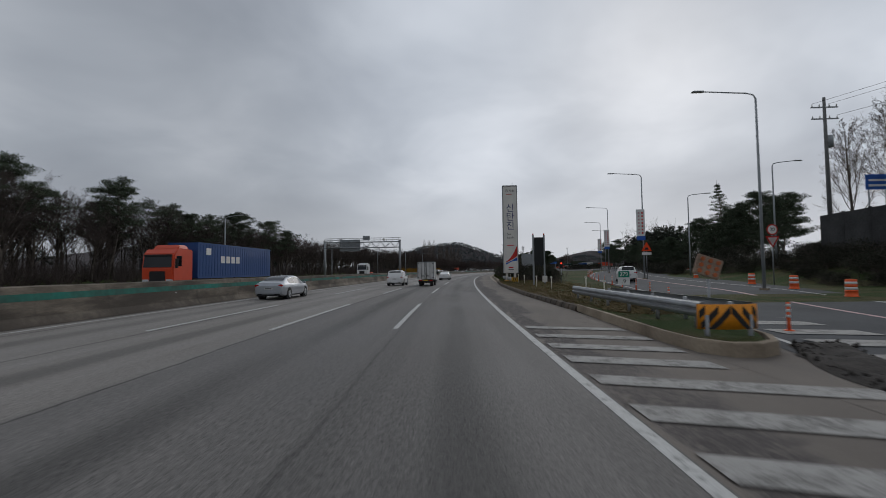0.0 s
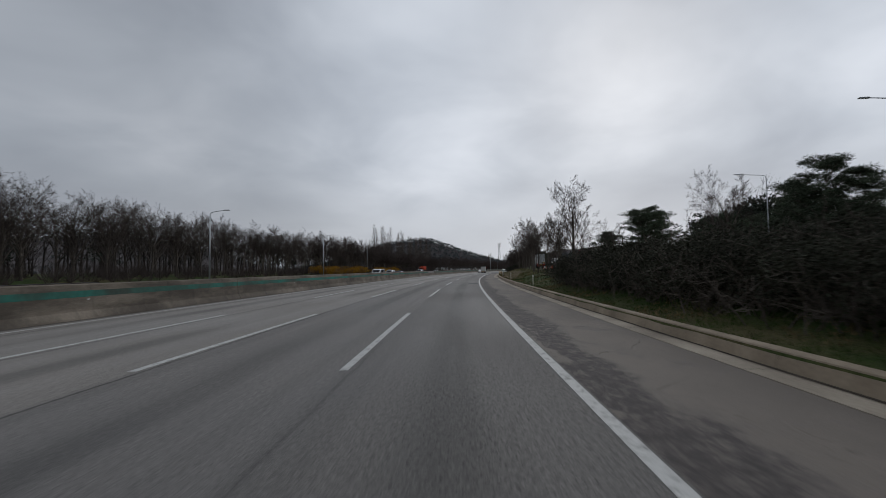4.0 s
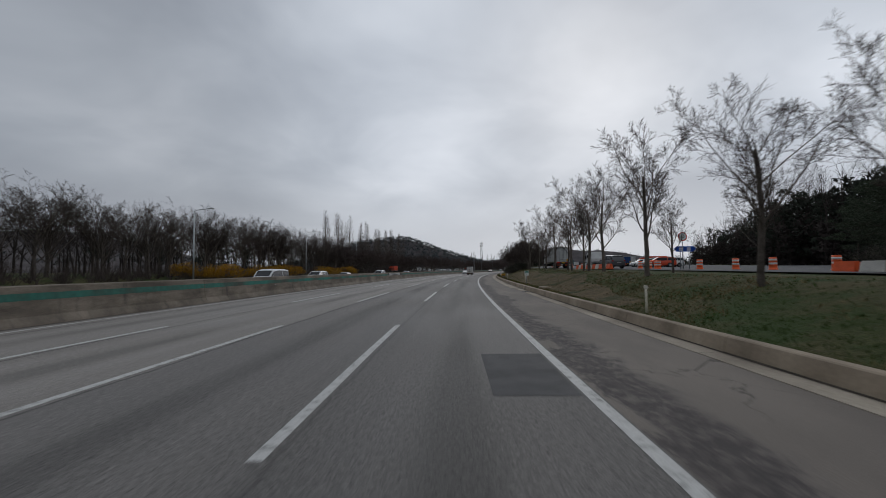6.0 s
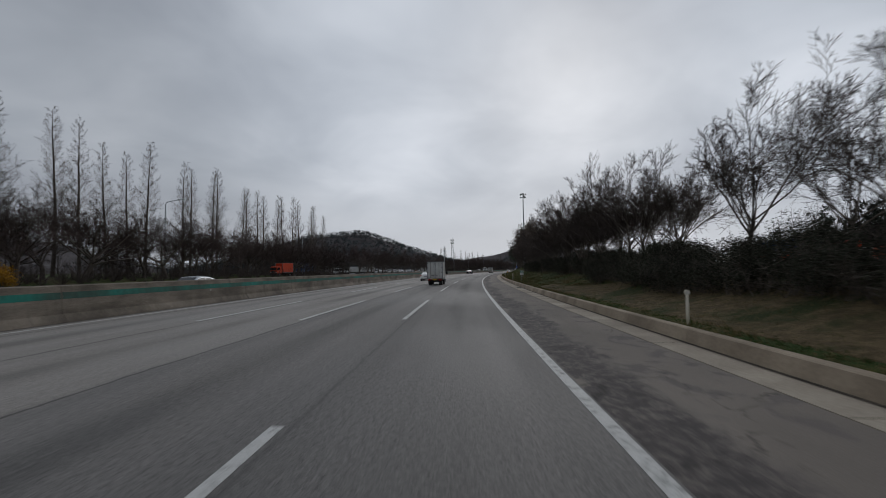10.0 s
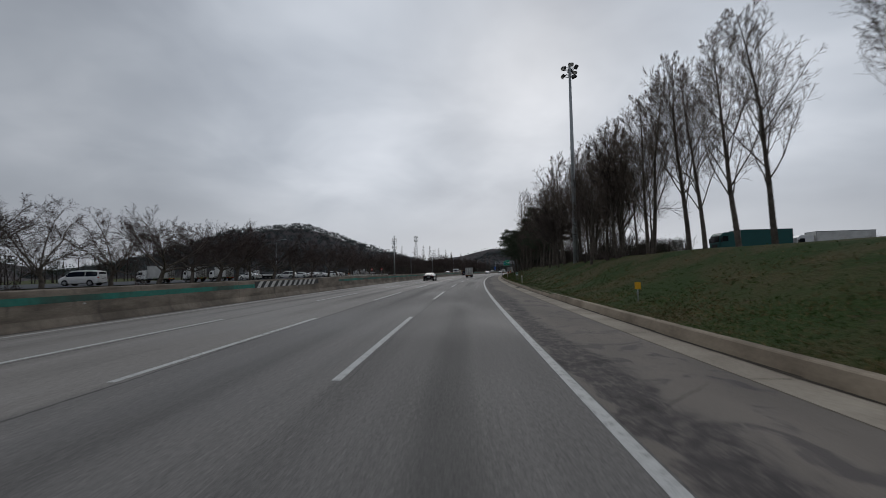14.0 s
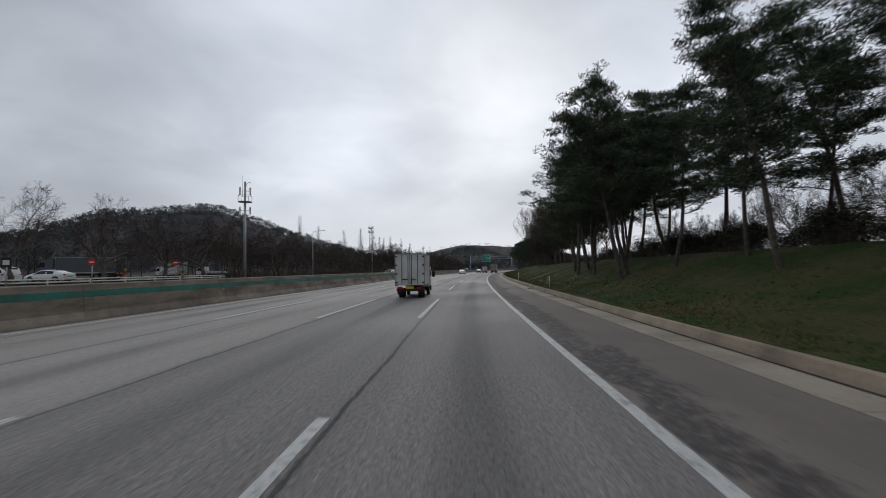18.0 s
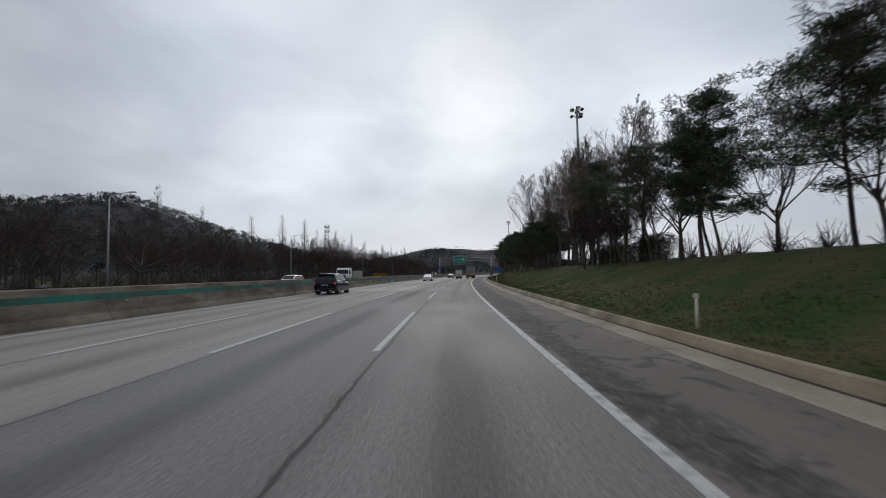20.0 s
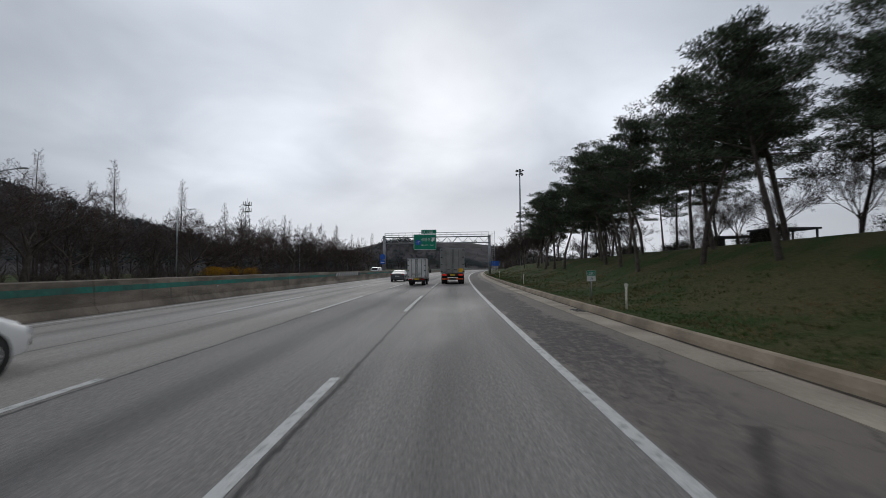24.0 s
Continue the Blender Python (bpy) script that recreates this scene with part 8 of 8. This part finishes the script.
# rest area opposite
RZ = 0.725
small_truck(at(309, -40.5, land(309, -40.5), 168), "red box truck waiting by the rest area exit", P_RED, P_RED)
articulated(at(352, -56, RZ, 10), "blue container lorry parked in the rest area", P_BLUE, P_BLUE, False, 14.5)
for s, u, r, kind in ((366, -52, 100, "v"), (377, -51, 95, "t"), (384.5, -50, 60, "t"), (392.5, -50.5, 70, "b"), (401.5, -50, 80, "c"), (406.5, -50, 110, "o"), (434, -51, 80, "c"), (440, -51.5, 95, "c"), (425, -50, 85, "c"), (446, -50.5, 80, "s"), (452, -51, 95, "c"), (470, -50, 75, "p"), (480, -50, 100, "o"), (419, -51, 100, "s")):
    m = at(s, u, RZ, r)
    if kind == "v":
        car(VAN, "van", "white van parked in the rest area", P_WHITE, m, (-1.5, 1.5), 0.34, group="parked cars")
    elif kind == "c":
        car(SEDAN, "sedan", "white sedan parked in the rest area", P_WHITE, m, (-1.4, 1.42), group="parked cars")
    elif kind == "s":
        car(SUV, "suv", "white sport utility car parked in the rest area", P_WHITE, m, (-1.42, 1.42), 0.36, group="parked cars")
    elif kind == "o":
        small_truck(m, "white pickup truck with an open bed", cabm=P_WHITE, open_bed=True, group="parked trucks")
    elif kind == "p":
        small_truck(m, "white box truck with a colourful printed side", picture=True, group="parked trucks")
    else:
        small_truck(m, "white box truck parked in the rest area", group="parked trucks")
large_truck(at(414, -57, RZ, 95), "dark flat lorry parked in the rest area", P_GREY, P_GREY, 10, 1.6)
large_truck(at(461, -56, RZ, 100), "dark coach-like lorry parked in the rest area", P_GREY, P_GREY, 10, 3.2)
# service area on the bank
car(SUV, "suv", "dark grey estate parked behind the bank trees", P_GREY, at(196, 17.6, plateau(196) + 0.055, 8), (-1.42, 1.42), 0.36)
rec = small_truck(at(204, 18.4, plateau(204) + 0.055, 6) @ Matrix.Scale(1.28, 4), "white recovery truck with an open bed", cabm=P_WHITE, open_bed=True)
large_truck(at(223.6, 14.9, plateau(224) + 0.055, 3), "long pale lorry with white doors in a brown frame", M_BOXPALE, P_WHITE, 12.5, 3.85, frame=mat("rust_brown_frame", (0.10, 0.05, 0.035), 0.7))
large_truck(at(368, 31.5, plateau(368) + 0.055, 90), "dark green canvas lorry on the bank", P_GREEN, P_GREEN, 8.0, 3.2)
large_truck(at(376, 46, plateau(376) + 0.055, 85), "white lorry parked in the service area", M_BOXWHITE, P_WHITE, 9.0, 3.4)
large_truck(at(306, 58, plateau(306) + 0.055, 80), "orange lorry parked in the service area", P_RED, P_RED, 9.0, 3.4)
large_truck(at(292, 44, plateau(292) + 0.055, 20), "blue tarpaulin lorry parked in the service area", P_BLUE, P_BLUE, 8.0, 3.2)
for s, u, r in ((212, 30, 80), (216, 33, 95), (222, 32, 85), (240, 36, 90), (283, 38, 85), (290, 37, 95), (277, 36, 90), (405, 28, 85), (412, 27, 80), (424, 30, 90)):
    car(SEDAN if s % 2 else SUV, "car", ("red" if s == 212 else "white") + " car parked in the service area", P_RED if s == 212 else P_WHITE, at(s, u, plateau(s) + 0.055, r), (-1.4, 1.42), 0.34, group="parked cars")
large_truck(at(300, 46, plateau(300) + 0.055, 85), "white lorry parked far in the service area", M_BOXWHITE, P_WHITE, 9.0, 3.4)
large_truck(at(420, 36, plateau(420) + 0.055, 88), "white lorry parked beyond the pines", M_BOXWHITE, P_WHITE, 9.0, 3.2)
large_truck(at(580, 44, plateau(572) + 0.055, 88), "long white lorry beyond the pines", M_BOXWHITE, P_WHITE, 11.0, 3.0)

# no-entry signs, a marker board and a low white rail by the rest area's exit
for s, u in ((441.5, -35.6), (452.5, -35.9)):
    ob = thing("no_entry_sign", "round red no-entry sign with a white bar", "road sign", at(s, u, land(s, u)), "no-entry signs")
    part("post", bar((0, 0, -0.2), (0, 0, 2.7), 0.04, sides=8), M_STEEL, ob)
    disc = part("disc", bar((0, -0.06, 2.4), (0, -0.045, 2.4), 0.34, sides=24), M_RED, ob)
    part("white_bar", boxed(-0.22, 0.22, -0.07, -0.06, 2.34, 2.46), M_WHITE, disc)
ob = thing("marker_board", "small black board with a white mark on a post", "road sign", at(434.5, -35.6, land(434.5, -35.6)))
part("post", bar((0, 0, -0.2), (0, 0, 2.5), 0.04, sides=8), M_STEEL, ob)
q = part("board", boxed(-0.4, 0.4, -0.05, -0.02, 1.9, 2.6, 0.01), M_BLACK, ob)
part("white_mark", boxed(-0.26, 0.26, -0.058, -0.05, 2.08, 2.42), M_WHITE, q)
lr = thing("low_rail", "low white metal rail along the rest area", "guard rail")
for k in range(13):
    s = 415 + 4.0 * k
    part("post", boxed(-0.05, 0.05, -0.05, 0.05, -0.2, 0.75), M_DIRTYWHITE, lr, m=at(s, -37.2, land(s, -37.2)))
for z in (0.42, 0.66):
    V, F, T = ribbon([(-37.15, 0.55 + z), (-37.12, 0.55 + z), (-37.12, 0.65 + z), (-37.15, 0.65 + z)], 414, 464, 4, True, True)
    part("beam", mesh("beam", V, F, M_DIRTYWHITE), parent=lr)

# small flat-roofed shelters beyond the pines
for s, u in ((592, 34), (604, 35)):
    ob = thing("shelter", "dark flat-roofed shelter on posts", "shelter", at(s, u, plateau(s)))
    part("roof", boxed(-2.6, 2.6, -2.0, 2.0, 2.7, 2.9, 0.03), M_DARKWALL, ob)
    for x in (-2.3, 2.3):
        for y in (-1.7, 1.7):
            part("post", boxed(x - 0.08, x + 0.08, y - 0.08, y + 0.08, -0.1, 2.72), M_DARKWALL, ob)
    part("back_wall", boxed(-2.3, 0.6, 1.6, 1.7, 0, 2.7), M_DARKWALL, ob)

# ---- undergrowth and grass ----
def thicket(label, rows, seed):
    """Dense low winter undergrowth, too many stems to count."""
    rng = random.Random(seed)
    V, F = [], []
    for s0, s1, u0, u1, n, h in rows:
        for _ in range(n):
            s, u = rng.uniform(s0, s1), rng.uniform(u0, u1)
            p = W(s, u, land(s, u) - 0.1)
            k = h * rng.uniform(0.5, 1.15)
            for _ in range(14):
                tube(V, F, path(rng, p, Vector((rng.gauss(0, 0.5), rng.gauss(0, 0.5), 1)), k * rng.uniform(0.6, 1.1), 2, 0.25, 0.05), 0.019, 0.007, 3)
    ob = thing("undergrowth", label, "undergrowth", kind="stuff")
    tagged(part("stem_mass", mesh("stem_mass", V, F, M_TWIG), parent=ob), kind="stuff")


thicket("dark leafless undergrowth below the woodland edge", [(10, 345, -46, -38.5, 1400, 2.6), (470, 700, -48, -37, 800, 2.6), (25, 70, -42, -36, 160, 3.2)], 31)
thicket("dark leafless undergrowth under the bank trees", [(380, 470, 12, 19, 120, 1.6), (345, 392, 10, 15, 90, 1.6), (450, 530, 11, 18, 130, 1.6), (640, 720, 8, 14, 90, 2.0)], 32)


def turf(name, label, material, seed, n, length, s0=24, s1=640, flat=0.5, gap=-0.12):
    """Blades of winter grass on the bank, denser towards the kerb."""
    rng = random.Random(seed)
    V, F = [], []
    while len(F) < n:
        s = rng.uniform(s0, s1)
        u = max(kerb_foot(s) + 0.27, 2.9) + abs(rng.gauss(0, 2.6))
        if u > 13 or noise.noise((s * 0.35, u * 0.35, seed)) < gap:
            continue
        if s < 60 and (u > ramp_near(s) - 0.6 or (name == "grass" and rng.random() < 0.6)):
            continue
        p = W(s, u, (max(land(s, u), verge_z(s, u)) if s < 79 else land(s, u)) - 0.015)
        b = len(V)
        h = length * rng.uniform(0.5, 1.4)
        for k in range(3):
            a = rng.uniform(0, 6.28)
            w = Vector((math.cos(a), math.sin(a), 0)) * 0.014
            q = p + Vector((rng.gauss(0, 0.05), rng.gauss(0, 0.05), 0))
            tip = q + Vector((rng.gauss(0, flat) * h, rng.gauss(0, flat) * h, h * min(1.0, 0.5 / flat)))
            b = len(V)
            V.extend((q - w, q + w, tip))
            F.append((b, b + 1, b + 2))
    tagged(part(name, mesh(name, V, F, material)), label, "grass", kind="stuff")


M_GRASS = mat("green_grass", (0.050, 0.080, 0.020), 0.9, var=0.35, scale=0.8, fine=5, bump=0, spec=0.1)
M_STRAW = mat("dry_grass", (0.185, 0.138, 0.068), 0.9, var=0.3, scale=0.8, fine=5, bump=0, spec=0.1)
turf("grass", "short green winter grass on the bank", M_GRASS, 41, 240000, 0.075, gap=-0.6)
turf("dry_grass", "tufts of straw coloured dry grass", M_STRAW, 42, 60000, 0.11, gap=0.05)
turf("brown_grass", "flattened brown winter grass on the bank", M_STRAW, 44, 130000, 0.08, 150, 330, 0.8, -0.35)
turf("straw_verge", "trampled straw coloured grass by the island", M_STRAW, 43, 60000, 0.14, 17, 62, 1.3, -0.45)

# straw-coloured dry turf on the bank before the trees, with green left in it
dry = thing("dry_turf", "dry straw brown turf on the bank with green remains", "ground", kind="structure")
V, F = [], []
ss, nu = np.arange(150, 262, 1.0), 9
for s in ss:
    e = smooth01(s, 150, 176) * smooth01(s, 262, 240)
    for j in range(nu):
        u = 4.0 + (3.9 + 2.2 * noise.noise((s * 0.12, 7, 1))) * (0.35 + 0.65 * e) * j / (nu - 1)
        V.append(W(s, u, land(s, u) + (0.045 if 0 < j < nu - 1 and e > 0.02 else -0.06)))
F = [(nu * i + j, nu * i + j + 1, nu * i + j + nu + 1, nu * i + j + nu) for i in range(len(ss) - 1) for j in range(nu - 1)]
nd = Nodes("dry_straw_turf")
pos = nd.t.nodes.new("ShaderNodeNewGeometry").outputs["Position"]
na, nb, nc = nd.noise(pos, 0.45, 4, 0.65), nd.noise(pos, 3.0, 4, 0.7), nd.noise(pos, 26.0, 4, 0.75)
cold = nd.mix(nd.step(nb, 0.35, 0.68), (0.082, 0.062, 0.034), (0.155, 0.115, 0.062))
cold = nd.mix(nd.step(na, 0.50, 0.66), cold, (0.040, 0.050, 0.018))
M_DRYTURF = nd.done(nd.scale(cold, nd.step(nc, 0.25, 0.75, 0.5, 1.5)), 0.95, nd.math("ADD", nc, nb), 0.8, 0.05, 0.15)
part("turf", mesh("turf", V, F, M_DRYTURF, True), parent=dry)

# bare sandy patch beside the kerb
soil = thing("soil_patch", "bare pale sandy soil on the bank beside the kerb", "ground", kind="structure")
V, F = [], []
for i in range(19):
    s = 525.6 + 0.45 * i
    for j in range(6):
        wide = 1.15 * math.sin(math.pi * (i + 0.5) / 19.5) ** 0.6 * (1 + 0.35 * noise.noise((s * 0.9, 1, 2)))
        u = 3.68 + wide * j / 5
        V.append(W(s, u, land(s, u) + (0.03 if 0 < j < 5 and 0 < i < 18 else -0.03) + 0.02 * noise.noise((s * 2, u * 3, 5))))
F = [(6 * i + j, 6 * i + j + 1, 6 * i + j + 7, 6 * i + j + 6) for i in range(18) for j in range(5)]
part("sand", mesh("sand", V, F, mat("pale_sandy_soil", (0.36, 0.27, 0.18), 0.95, var=0.5, scale=2.4, fine=14, bump=0.6, dirt=(0.075, 0.070, 0.034)), True), parent=soil)
